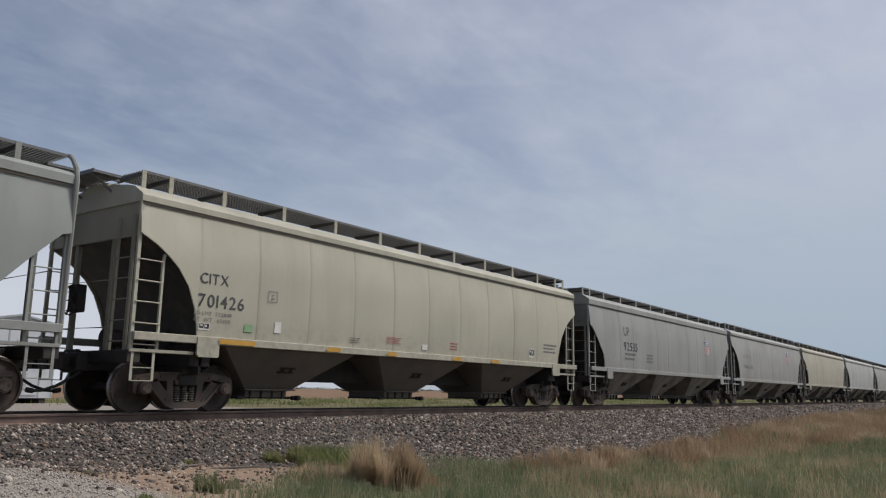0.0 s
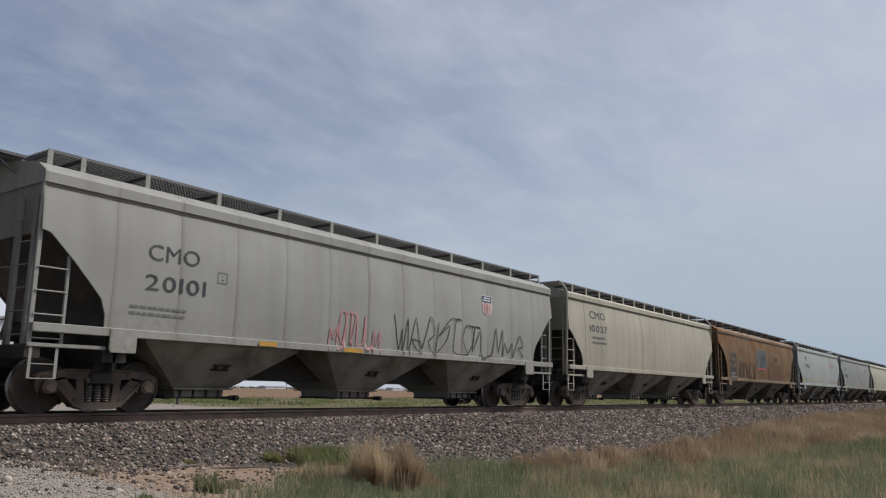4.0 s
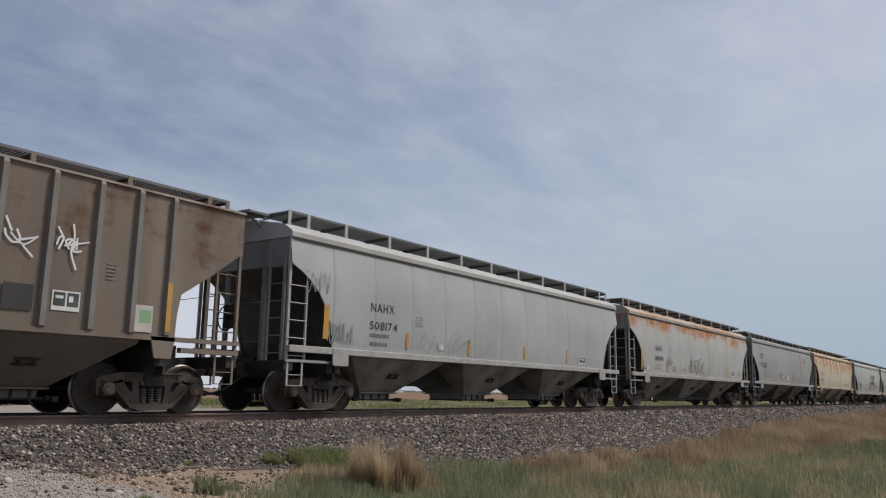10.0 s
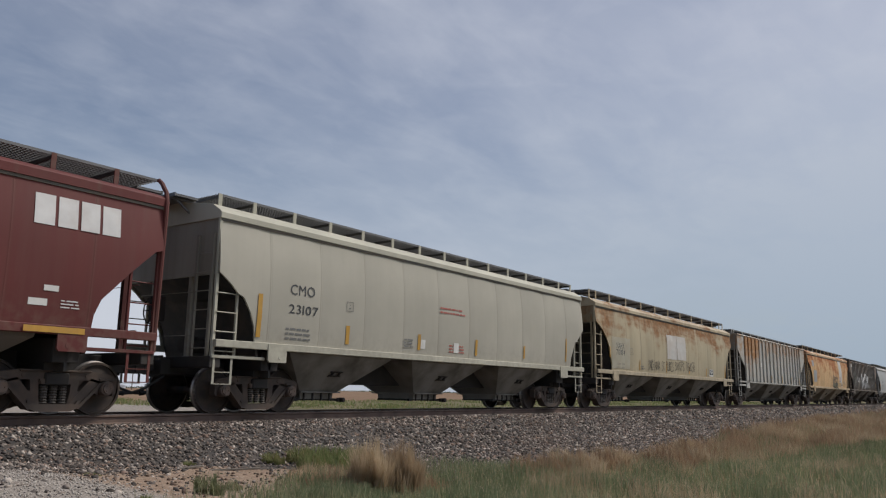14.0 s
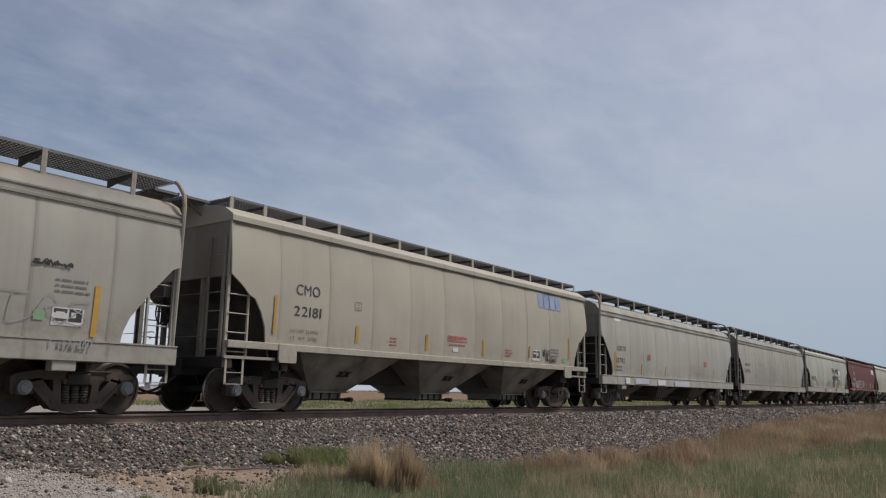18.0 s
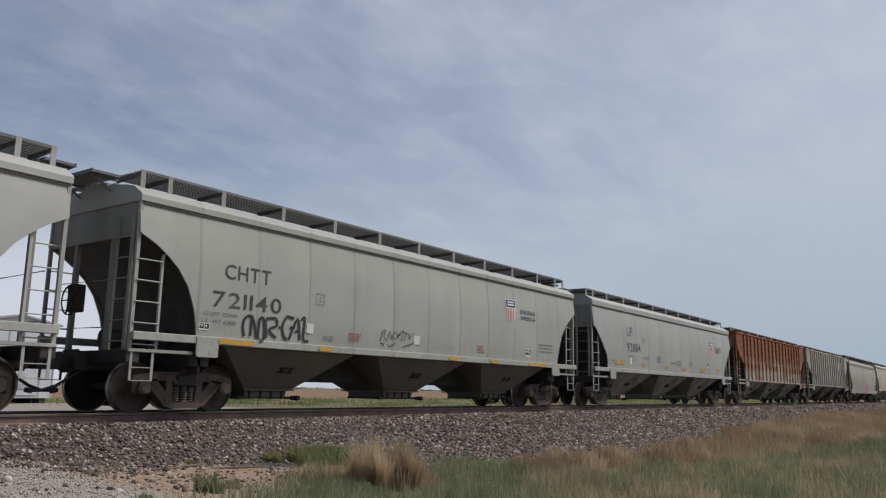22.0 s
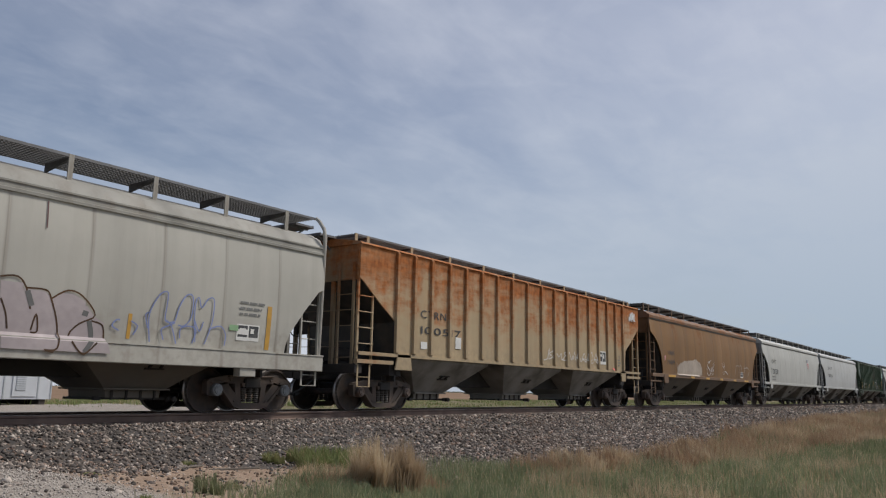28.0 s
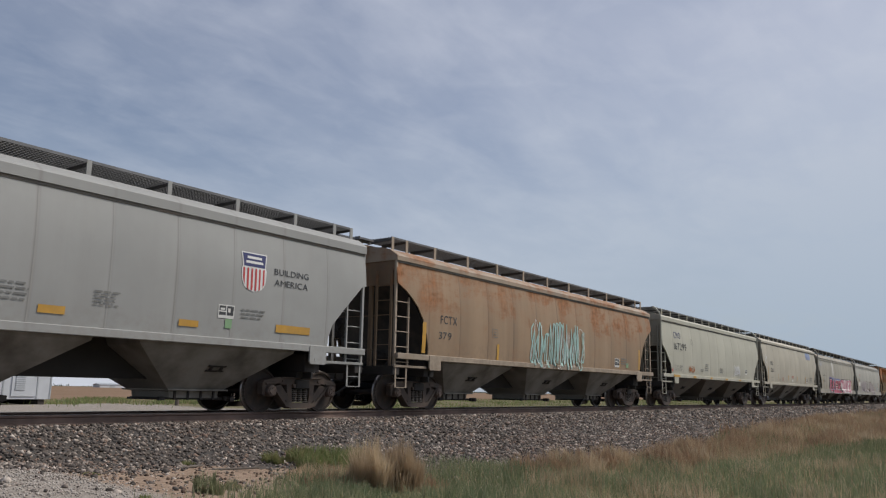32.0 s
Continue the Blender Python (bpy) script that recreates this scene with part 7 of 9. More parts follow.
def marks_24(c):
    lettering(c, "U P", -6.65, 2.33, -5.42, 2.64, M["letter"])
    lettering(c, "83828", -6.81, 1.86, -4.66, 2.23, M["letter"])
    scrawl(c, -4.28, 1.51, -3.30, 2.16, M["spray_grey"], 319, 5, 0.04)
    scrawl(c, -2.26, 1.44, 1.05, 1.94, M["spray_grey"], 320, 8, 0.04)
    patch(c, "marking", 4.06, 2.77, 4.87, 3.25, M["tag_white"])
    small_print(c, -6.90, 1.48, -6.42, 1.79, 3, M["tag_white"])
    shield(c, 4.13, 2.81, 4.73, 3.54, False)
    data_tag(c, 5.15, 1.55, 5.61, 1.91)
    patch(c, "marking", 5.97, 1.60, 6.19, 1.94, M["tag_white"])
    patch(c, "marking", 6.22, 1.90, 6.45, 2.13, M["tag_green"])
    patch(c, "marking", 6.43, 1.48, 6.62, 1.69, M["tag_red"])
    patch(c, "reflector", 1.15, 1.48, 1.27, 1.93, M["yellow"], True)
    patch(c, "reflector", 3.96, 1.46, 4.10, 1.92, M["yellow"], True)
    patch(c, "reflector", 6.73, 1.45, 6.89, 2.36, M["yellow"], True)
    scrawl(c, 1.43, 1.47, 1.92, 1.87, M["spray_grey"], 331, 7, 0.03)
    scrawl(c, 2.26, 1.50, 2.91, 1.83, M["spray_grey"], 332, 8, 0.03)
    scrawl(c, 3.18, 1.60, 3.70, 1.86, M["spray_grey"], 333, 6, 0.03)
    small_print(c, 4.22, 1.59, 4.62, 1.80, 4, M["letter_soft"])


def marks_25(c):
    data_tag(c, 4.71, 1.59, 5.26, 1.93)
    patch(c, "marking", -1.37, 1.64, -1.19, 1.78, M["tag_white"])
    sprayed(c, "S", -3.2, 3.26, -2.65, 3.70, M["spray_dull"], 0.06, 2)
    arc(c, -1.1, 3.2, 0.20, -60, 150, M["spray_dull"], 0.05)


def marks_26(c):
    lettering(c, "UP", -5.49, 2.74, -4.93, 3.12, M["letter"])
    lettering(c, "92884", -5.51, 2.14, -4.16, 2.48, M["letter"])
    lettering(c, "LD LMT 225600", -5.52, 1.92, -4.74, 1.99, M["letter_soft"])
    lettering(c, "LT  WT   60400", -5.50, 1.77, -4.75, 1.84, M["letter_soft"])
    outline(c, -3.95, 2.52, -3.68, 2.77)
    small_print(c, -3.86, 1.89, -3.19, 1.99, 3, M["letter_soft"])
    small_print(c, -2.34, 1.82, -1.84, 2.08, 5, M["letter_soft"])
    small_print(c, 1.85, 1.81, 2.26, 2.05, 4, M["letter_soft"])
    lettering(c, "CH-110-06", -0.74, 1.82, -0.09, 1.89, M["letter"])
    small_print(c, 0.03, 1.73, 0.73, 1.99, 4, M["letter_soft"])
    shield(c, 4.92, 2.41, 5.56, 3.17, True)
    lettering(c, "BUILDING", 5.70, 2.75, 6.71, 2.88, M["letter"])
    lettering(c, "AMERICA", 5.71, 2.59, 6.71, 2.72, M["letter"])
    patch(c, "reflector", -6.66, 1.60, -5.76, 1.76, M["yellow"], True)
    patch(c, "reflector", -3.99, 1.61, -3.54, 1.73, M["yellow"], True)
    patch(c, "reflector", -1.39, 1.59, -0.93, 1.71, M["yellow"], True)
    patch(c, "reflector", 0.88, 1.59, 1.33, 1.71, M["yellow"], True)
    patch(c, "reflector", 3.48, 1.58, 4.02, 1.73, M["yellow"], True)
    patch(c, "reflector", 5.84, 1.64, 6.57, 1.78, M["yellow"], True)
    data_tag(c, 4.34, 1.81, 4.70, 2.08)
    patch(c, "marking", -5.27, 1.64, -5.04, 1.88, M["tag_white"])
    data_tag(c, -6.94, 1.65, -6.74, 1.77)


def marks_27(c):
    lettering(c, "CHTT", -6.63, 2.57, -5.46, 2.86, M["letter"])
    lettering(c, "721140", -6.88, 2.01, -5.14, 2.31, M["letter"])
    lettering(c, "LD LMT 222900", -7.07, 1.83, -6.28, 1.90, M["letter_soft"])
    lettering(c, "LT  WT 63100", -7.09, 1.68, -6.29, 1.76, M["letter_soft"])
    outline(c, -4.14, 2.30, -3.89, 2.55)
    sketch(c, -6.11, 1.47, -4.30, 1.97, "11 0f 1r 4t 6e 70|4t 42|8s 80 b1 ar 8s|br c1|bs gu hk dd h2|mz kl l6 n1|mz qx|oj rk|o1 sx u2|re tf|uw wz w4 z1|ii jh", M["spray_black"], 0.055)
    sketch(c, -1.93, 1.51, -0.61, 1.95, "0a 2t 5v 3k 6c|7e 9u be|fv cm fh|hw hj kt|kt hn|le nz|kx ru|od qu tp|uv tj yw|05 47 20|86 91 f8|n2 zd", M["spray_black"], 0.02)
    shield(c, 3.83, 2.58, 4.46, 3.27, True)
    lettering(c, "BUILDING", 4.70, 2.88, 5.63, 3.01, M["letter"])
    lettering(c, "AMERICA", 4.70, 2.69, 5.63, 2.82, M["letter"])
    patch(c, "marking", -4.38, 1.66, -4.18, 1.87, M["tag_white"])
    patch(c, "marking", -0.62, 1.63, -0.39, 1.85, M["tag_white"])
    small_print(c, -3.86, 1.54, -3.46, 1.64, 3, M["letter_soft"])
    small_print(c, -3.04, 1.57, -2.61, 1.76, 4, M["letter_red"])
    small_print(c, 2.32, 1.58, 2.68, 1.77, 3, M["letter_red"])
    small_print(c, 5.84, 1.75, 6.87, 2.02, 3, M["letter_soft"])
    data_tag(c, 5.04, 1.57, 5.36, 1.81)
    data_tag(c, -7.14, 1.54, -6.90, 1.67)
    sill_mark(c, -6.70, -5.85)
    sill_mark(c, -4.01, -3.63)
    sill_mark(c, 0.87, 1.27)
    sill_mark(c, 2.98, 3.35)
    sill_mark(c, 5.18, 6.28)


def marks_28(c):
    lettering(c, "NAHX", -5.96, 2.36, -5.09, 2.55, M["letter"])
    lettering(c, "508124", -6.02, 1.91, -4.98, 2.10, M["letter"])
    small_print(c, -6.17, 1.54, -5.22, 1.84, 2, M["letter_soft"])
    outline(c, -4.27, 2.12, -3.98, 2.35)
    patch(c, "reflector", -7.54, 1.59, -7.35, 2.31, M["yellow"], True)
    patch(c, "reflector", -4.65, 1.51, -4.51, 1.91, M["yellow"], True)
    patch(c, "reflector", -1.73, 1.56, -1.52, 1.95, M["yellow"], True)
    patch(c, "reflector", 1.22, 1.48, 1.37, 1.87, M["yellow"], True)
    patch(c, "reflector", 4.05, 1.50, 4.18, 1.93, M["yellow"], True)
    patch(c, "reflector", 7.16, 1.56, 7.36, 2.30, M["yellow"], True)
    sketch(c, -3.12, 1.52, -1.52, 2.09, "1c 7o|0l 8d|4r 48|b2 8i et gq|99 fi c0|is k9 ph|lu k5|ty r8|ov zz", M["spray_slate"], 0.028)
    patch(c, "marking", -1.37, 1.52, -1.13, 1.73, M["tag_white"])
    small_print(c, -3.94, 1.57, -3.49, 1.75, 3, M["letter_red"])
    data_tag(c, 5.19, 1.59, 5.60, 1.83)
    patch(c, "marking", -7.31, 1.10, -7.09, 1.25, M["tag_red"])
    data_tag(c, -7.22, 1.52, -7.00, 1.65)


def marks_29(c):
    lettering(c, "CHTT", -6.67, 2.55, -5.54, 2.81, M["letter"])
    lettering(c, "720937", -6.95, 1.96, -5.18, 2.29, M["letter"])
    arc(c, -4.35, 1.80, 0.72, 150, 210, M["spray_olive"], 0.07)
    arc(c, -4.05, 1.80, 0.72, -30, 30, M["spray_olive"], 0.07)
    bar_row(c, (-4.62, -4.22, -3.82), 1.55, 2.10, 0.28, M["spray_lemon"], M["spray_olive"])
    bar_row(c, (-2.80, -2.42, -2.04, -0.72, -0.34, 0.04, 0.42), 1.55, 2.10, 0.26, M["spray_lemon"], M["spray_olive"])
    patch(c, "graffiti_dash", -1.62, 1.78, -1.12, 1.92, M["spray_lemon"])
    outline(c, -4.24, 2.30, -3.98, 2.52)
    sill_mark(c, -6.85, -5.98)
    sill_mark(c, -4.08, -3.75)
    shield(c, 3.66, 2.57, 4.31, 3.31, True)
    lettering(c, "BUILDING", 4.58, 2.90, 5.54, 3.02, M["letter"])
    lettering(c, "AMERICA", 4.58, 2.67, 5.56, 2.80, M["letter"])
    sketch(c, 2.63, 1.57, 4.19, 2.40, "hz hk|ap dh|4j 8b|06 b8|40 d7|ny mm|vv pj|re zq xe|l7 s2|dk 9e fd|jj ib na|9c n9", M["spray_black"], 0.045)
    sketch(c, 0.80, 1.54, 1.40, 2.29, "8w hm zz|hm cb|34 g2 70 03", M["spray_olive"], 0.03)
    sketch(c, 5.41, 1.48, 6.96, 2.08, "0y 4w|4z 0p 19 72 a8|go h4 k7 ig gd|nt ke o8|rx pb te|vy tf zt xa|c0 o5 z1", M["spray_purple"], 0.032)
    data_tag(c, 4.94, 1.51, 5.43, 1.86)
    small_print(c, 5.97, 1.87, 6.77, 2.12, 3, M["letter_soft"])
    patch(c, "marking", 5.72, 1.67, 6.04, 1.84, M["tag_green"])
    sill_mark(c, 5.53, 6.45)


def marks_30(c):
    emblem(c, 1.72, 3.0, 0.54, M["emblem"])
    blot(c, 0.81, 2.45, 2.60, 3.59, "0h 8k pt zz zi rd 84 10", M["emblem"])
    sketch(c, 0.93, 2.62, 2.48, 3.31, "00 1a 22 3c|54 6e|75 7f 97|sj su|vm vv xp|zp zz", M["umber_gold"], 0.05)
    sketch(c, 2.30, 1.51, 3.74, 2.49, "1v 4r 6e 80|1r ar gs jy|0d 8a je|wz rw ol rc u1|q9 zd|tk yo", M["spray_white"], 0.085)
    sketch(c, 0.80, 1.51, 4.34, 1.90, "0v 1j 19|2a 3h|47 6d|bz c0 b2|uk zg", M["spray_grey"], 0.03)
    scrawl(c, 7.28, 2.69, 8.22, 3.43, M["spray_teal"], 409, 8, 0.05)
    patch(c, "reflector", -0.27, 1.90, -0.02, 2.36, M["yellow"], True)
    patch(c, "reflector", 2.08, 1.54, 2.26, 2.00, M["yellow"], True)
    patch(c, "reflector", 4.53, 1.56, 4.71, 1.98, M["yellow"], True)
    patch(c, "reflector", 6.78, 1.55, 6.98, 2.40, M["yellow"], True)
    data_tag(c, 3.93, 1.61, 4.41, 2.02)
    data_tag(c, 4.74, 1.61, 5.21, 1.98)
    patch(c, "marking", 3.95, 1.50, 4.18, 1.68, M["tag_green"])
    small_print(c, -0.25, 1.62, 0.08, 1.90, 5, M["letter_soft"])
    arc(c, -7.55, 2.95, 0.36, 110, 215, M["spray_lilac"], 0.07)
    arc(c, -6.98, 2.75, 0.30, -80, 95, M["spray_lilac"], 0.06)
    patch(c, "reflector", -7.15, 1.55, -6.96, 2.43, M["yellow"], True)
    patch(c, "reflector", -4.90, 1.57, -4.70, 2.01, M["yellow"], True)
    patch(c, "reflector", -2.44, 1.57, -2.29, 2.01, M["yellow"], True)
    patch(c, "reflector", -0.25, 1.87, -0.04, 2.33, M["yellow"], True)
    patch(c, "marking", -5.49, 1.89, -5.06, 2.04, M["tag_white"])
    patch(c, "marking", -5.31, 1.55, -5.10, 1.88, M["tag_white"])
    patch(c, "marking", -4.69, 1.91, -4.16, 2.05, M["tag_white"])
    patch(c, "marking", -2.95, 1.59, -2.79, 1.80, M["tag_white"])
    small_print(c, -8.18, 3.40, -7.70, 3.62, 4, M["letter_soft"])


def marks_31(c):
    patch(c, "marking", 6.96, 1.70, 7.08, 1.84, M["tag_red"])
    patch(c, "marking", 6.84, 1.72, 6.93, 1.82, M["tag_green"])
    lettering(c, "CHTT", -6.03, 2.81, -4.34, 3.04, M["letter"])
    lettering(c, "721202", -6.40, 2.20, -4.21, 2.43, M["letter"])


def marks_32(c):
    lettering(c, "CHTT", -6.53, 2.59, -5.39, 2.84, M["letter"])
    lettering(c, "721128", -6.80, 1.95, -5.01, 2.26, M["letter"])
    shield(c, 3.83, 2.57, 4.40, 3.24, True)
    small_print(c, -6.54, 1.55, -5.59, 1.82, 2, M["letter_soft"])


def marks_33(c):
    lettering(c, "NAHX", -6.60, 2.27, -5.77, 2.46, M["letter"])
    lettering(c, "70019", -6.70, 1.85, -5.78, 2.04, M["letter"])
    blot(c, -5.45, 1.41, -1.97, 2.25, "02 1e 5m 9r bu eq iu mu oz rx su wr zf z2 n0 a1 10", M["spray_plaster"])
    sketch(c, -5.54, 1.51, -2.15, 2.16, "0o 1c 20|2f 6o|er hw|ov sz|us zj", M["spray_chalk"], 0.05)
    sketch(c, -1.19, 1.46, 2.26, 2.25, "5s 2v 1m 3g 59 31 06|60 6k 79 8m 92 bv|0n 05|2v 7z|px qn tr|ty sc|qb s7 ve z6", M["spray_white"], 0.028)
    sketch(c, 3.64, 1.62, 6.41, 2.20, "02 2t 9u 80|bu ez g9|mz n9|sv zl v1|lp vu", M["spray_chalk"], 0.05)
    scrawl(c, -7.04, 1.98, -6.93, 2.22, M["spray_rose"], 439, 2, 0.05)
    data_tag(c, 4.70, 1.51, 5.21, 1.82)
    sill_mark(c, -6.70, -5.80)
    sill_mark(c, -3.74, -3.27)
    sill_mark(c, -1.52, -0.98)
    sill_mark(c, 0.74, 1.19)
    sill_mark(c, 3.12, 3.62)
    sill_mark(c, 5.21, 6.02)


def marks_34(c):
    lettering(c, "CTRN", -6.13, 2.37, -5.01, 2.57, M["letter"])
    lettering(c, "100517", -6.12, 1.96, -4.30, 2.15, M["letter"])
    patch(c, "marking", -6.11, 1.57, -5.84, 1.75, M["tag_white"])
    patch(c, "marking", -4.56, 1.65, -4.29, 1.96, M["tag_white"])
    data_tag(c, 4.65, 1.58, 5.25, 2.06)
    scrawl(c, 0.28, 1.58, 4.56, 1.96, M["spray_white"], 450, 9, 0.03)
    scrawl(c, 7.52, 3.39, 8.12, 3.79, M["spray_white"], 451, 8, 0.05)
    outline(c, 6.43, 1.88, 6.52, 1.97)
    patch(c, "marking", 5.82, 1.39, 5.93, 1.49, M["tag_red"])
    small_print(c, 6.30, 1.56, 6.62, 1.83, 3, M["letter_soft"])


def marks_35(c):
    lettering(c, "CEFX", -6.84, 2.18, -6.03, 2.38, M["letter"])
    lettering(c, "12864", -6.87, 1.76, -5.97, 1.96, M["letter"])
    patch(c, "reflector", -6.99, 1.55, -6.77, 2.42, M["yellow"], True)
    bubbles(c, -5.5, 1.12, -2.60, 2.20, M["spray_blush"], M["spray_mauve"], 456, 3)
    bubbles(c, -2.50, 1.12, 1.30, 2.25, M["spray_blush"], M["umber"], 457, 4)
    patch(c, "marking", -6.84, 1.70, -5.97, 2.07, M["tag_white"])
    small_print(c, -6.30, 2.69, -5.53, 2.83, 2, M["letter_red"])
    scrawl(c, -4.58, 1.23, -3.65, 1.68, M["spray_black"], 461, 6, 0.03)
    blot(c, 1.36, 0.94, 3.25, 2.12, "0y 5z 7u cv fr jv ot tk wj xa z1 20", M["spray_blush"])
    sketch(c, 1.35, 1.00, 3.13, 2.13, "0y 5z 8u ak|8u eu gq jd j2 f1 i0|gq lv qt vk qf n9 p3 s0 w6|uh yf z8|ba ci da b9|1o 3h 4a|27 38", M["umber"], 0.028)
    sketch(c, 1.78, 1.03, 2.90, 1.93, "xk zb y6 v0|tp wo|0z 3q", M["spray_slate"], 0.085)
    sketch(c, 3.25, 1.27, 5.62, 2.17, "b0 ag bq dy fz fq ff if gc e9 f2|fg hc j0|ig jr lz ny nk ld jd|k4 kb nd pa o1|p2 oj ov py qr sy uy uj t8 s1|oi qa rh|tc xf z9 z1|ak 9i a9|2d 1d 09 26|5d 7a 64", M["spray_sky"], 0.024)
    patch(c, "reflector", 3.52, 1.30, 3.63, 1.73, M["yellow"], True)
    patch(c, "reflector", 6.60, 1.27, 6.78, 2.15, M["yellow"], True)
    data_tag(c, 5.89, 1.42, 6.46, 1.74)
    patch(c, "marking", 5.70, 1.60, 5.92, 1.71, M["tag_green"])
    small_print(c, 5.92, 1.92, 6.57, 2.20, 3, M["letter_soft"])
    patch(c, "streak", 1.97, 2.95, 1.99, 3.40, M["oxide"])


def marks_36(c):
    blot(c, -3.17, 1.12, 0.92, 2.21, "0z 3y 9z br bc cc cy nx oy xv zo z8 10", M["spray_dusk"])
    blot(c, -3.17, 1.12, 0.88, 2.16, "0z 2y 9y ar bd dd dx nw ox wv zn z8 10", M["spray_sky"])
    blot(c, -3.16, 0.91, 6.20, 2.14, "0x 1w 1v 4w 4p 4a 6a 6w av at dx fq fd fx kz mz nx qy uz xz zu zm z6 00", M["spray_ink"])
    blot(c, -4.30, 0.98, -2.95, 2.20, "00 1z wz zv zn z0", M["spray_dusk"])
    blot(c, -4.26, 0.98, -2.95, 2.10, "00 1z wz zv zn z0", M["spray_ink"])
    blot(c, -2.74, 0.91, 0.80, 2.02, "0y 5z 5a ba a0 00|by ly ln eo ei ki kd ec ea n9 n0 b0|ox uz yv zk wf zb z0 v0 va tb s0 o0", M["spray_pink"])
    blot(c, -4.12, 1.02, -3.02, 2.02, "00 1z nz vv vn pi xe xa q0", M["spray_pink"])
    blot(c, 0.92, 0.94, 6.31, 2.14, "0w 8y dx ix qz vz yt yh z0 q1 e1 40 1h", M["shield_white"])
    blot(c, 0.89, 0.95, 6.31, 2.14, "0x 8x 7p 5p 50 30 3p 0q|9x bx e1 c1 b9 8a 80 61|ex fx hi hx kx j2 h2 gf f1 e1|ly qz qs nr nm pl pg nf nb q9 q2 l2|rz vz yt xk vg z1 x0 uc t1 r1", M["spray_candy"])
    sketch(c, -2.64, 1.03, 5.32, 2.02, "09 1e 2g|0j 1o 1p|5b 6e|5s 6r 8t|50 72 80|bm bq|b9 cc|dw es|gw iw|ll mt|uw wz|yu zj", M["spray_red"], 0.05)
    sketch(c, -2.74, 0.91, 0.80, 2.02, "0y 5z 5a ba a0 00 0y|by ly ln eo ei ki kd ec ea n9 n0 b0 by|ox uz yv zk wf zb z0 v0 va tb s0 o0 ox", M["shield_white"], 0.04, 1)
    sketch(c, -4.12, 1.02, -3.02, 2.02, "00 1z nz vv vn pi xe xa q0 00", M["shield_white"], 0.04, 1)
    sketch(c, 0.89, 0.95, 6.31, 2.14, "0x 8x 7p 5p 50 30 3p 0q 0x|9x bx e1 c1 b9 8a 80 61 9x|ex fx hi hx kx j2 h2 gf f1 e1 ex|ly qz qs nr nm pl pg nf nb q9 q2 l2 ly|rz vz yt xk vg z1 x0 uc t1 r1 rz", M["shield_white"], 0.03, 1)
    blot(c, 0.02, 1.56, 0.38, 1.77, "1y yz z0 00", M["spray_ink"])
    blot(c, -3.78, 1.25, -3.40, 1.80, "0z zw xn 0k|0e xd xb z2 00", M["spray_ink"])
    blot(c, 2.27, 1.45, 5.69, 1.90, "1i 30 00|wz zy zk wj", M["shield_white"])
    sketch(c, 0.89, 1.61, 6.18, 2.16, "0u 8v cx eu jv qy wz zm z0", M["spray_ink"], 0.045, 1)
    sketch(c, -2.96, 1.12, 0.86, 1.79, "9w 9y ax|lm ln ml|zn zj ze|n1 n0|ry sz|c4 c3|0o 1m", M["yellow"], 0.1)
    sketch(c, -2.96, 1.12, 0.86, 1.79, "9w 9y ax|lm ln ml|zn zj ze|n1 n0|ry sz|c4 c3|0o 1m", M["yellow"], 0.1)
    lettering(c, "CRDX", -6.81, 2.24, -5.95, 2.37, M["letter"])
    lettering(c, "14312", -6.87, 1.78, -6.01, 1.93, M["letter"])
    scrawl(c, -7.93, 2.94, -6.91, 3.43, M["spray_lilac"], 471, 5, 0.05)
    patch(c, "reflector", -6.95, 1.57, -6.78, 2.10, M["yellow"], True)
    patch(c, "panel", -2.84, 2.34, -2.25, 3.48, M["pale"])
    patch(c, "reflector", -1.86, 1.26, -1.74, 1.88, M["yellow"], True)
    patch(c, "reflector", -0.63, 1.22, -0.49, 1.62, M["yellow"], True)
    patch(c, "reflector", 0.78, 1.30, 0.88, 1.62, M["yellow"], True)
    patch(c, "reflector", 6.52, 1.29, 6.84, 2.13, M["yellow"], True)


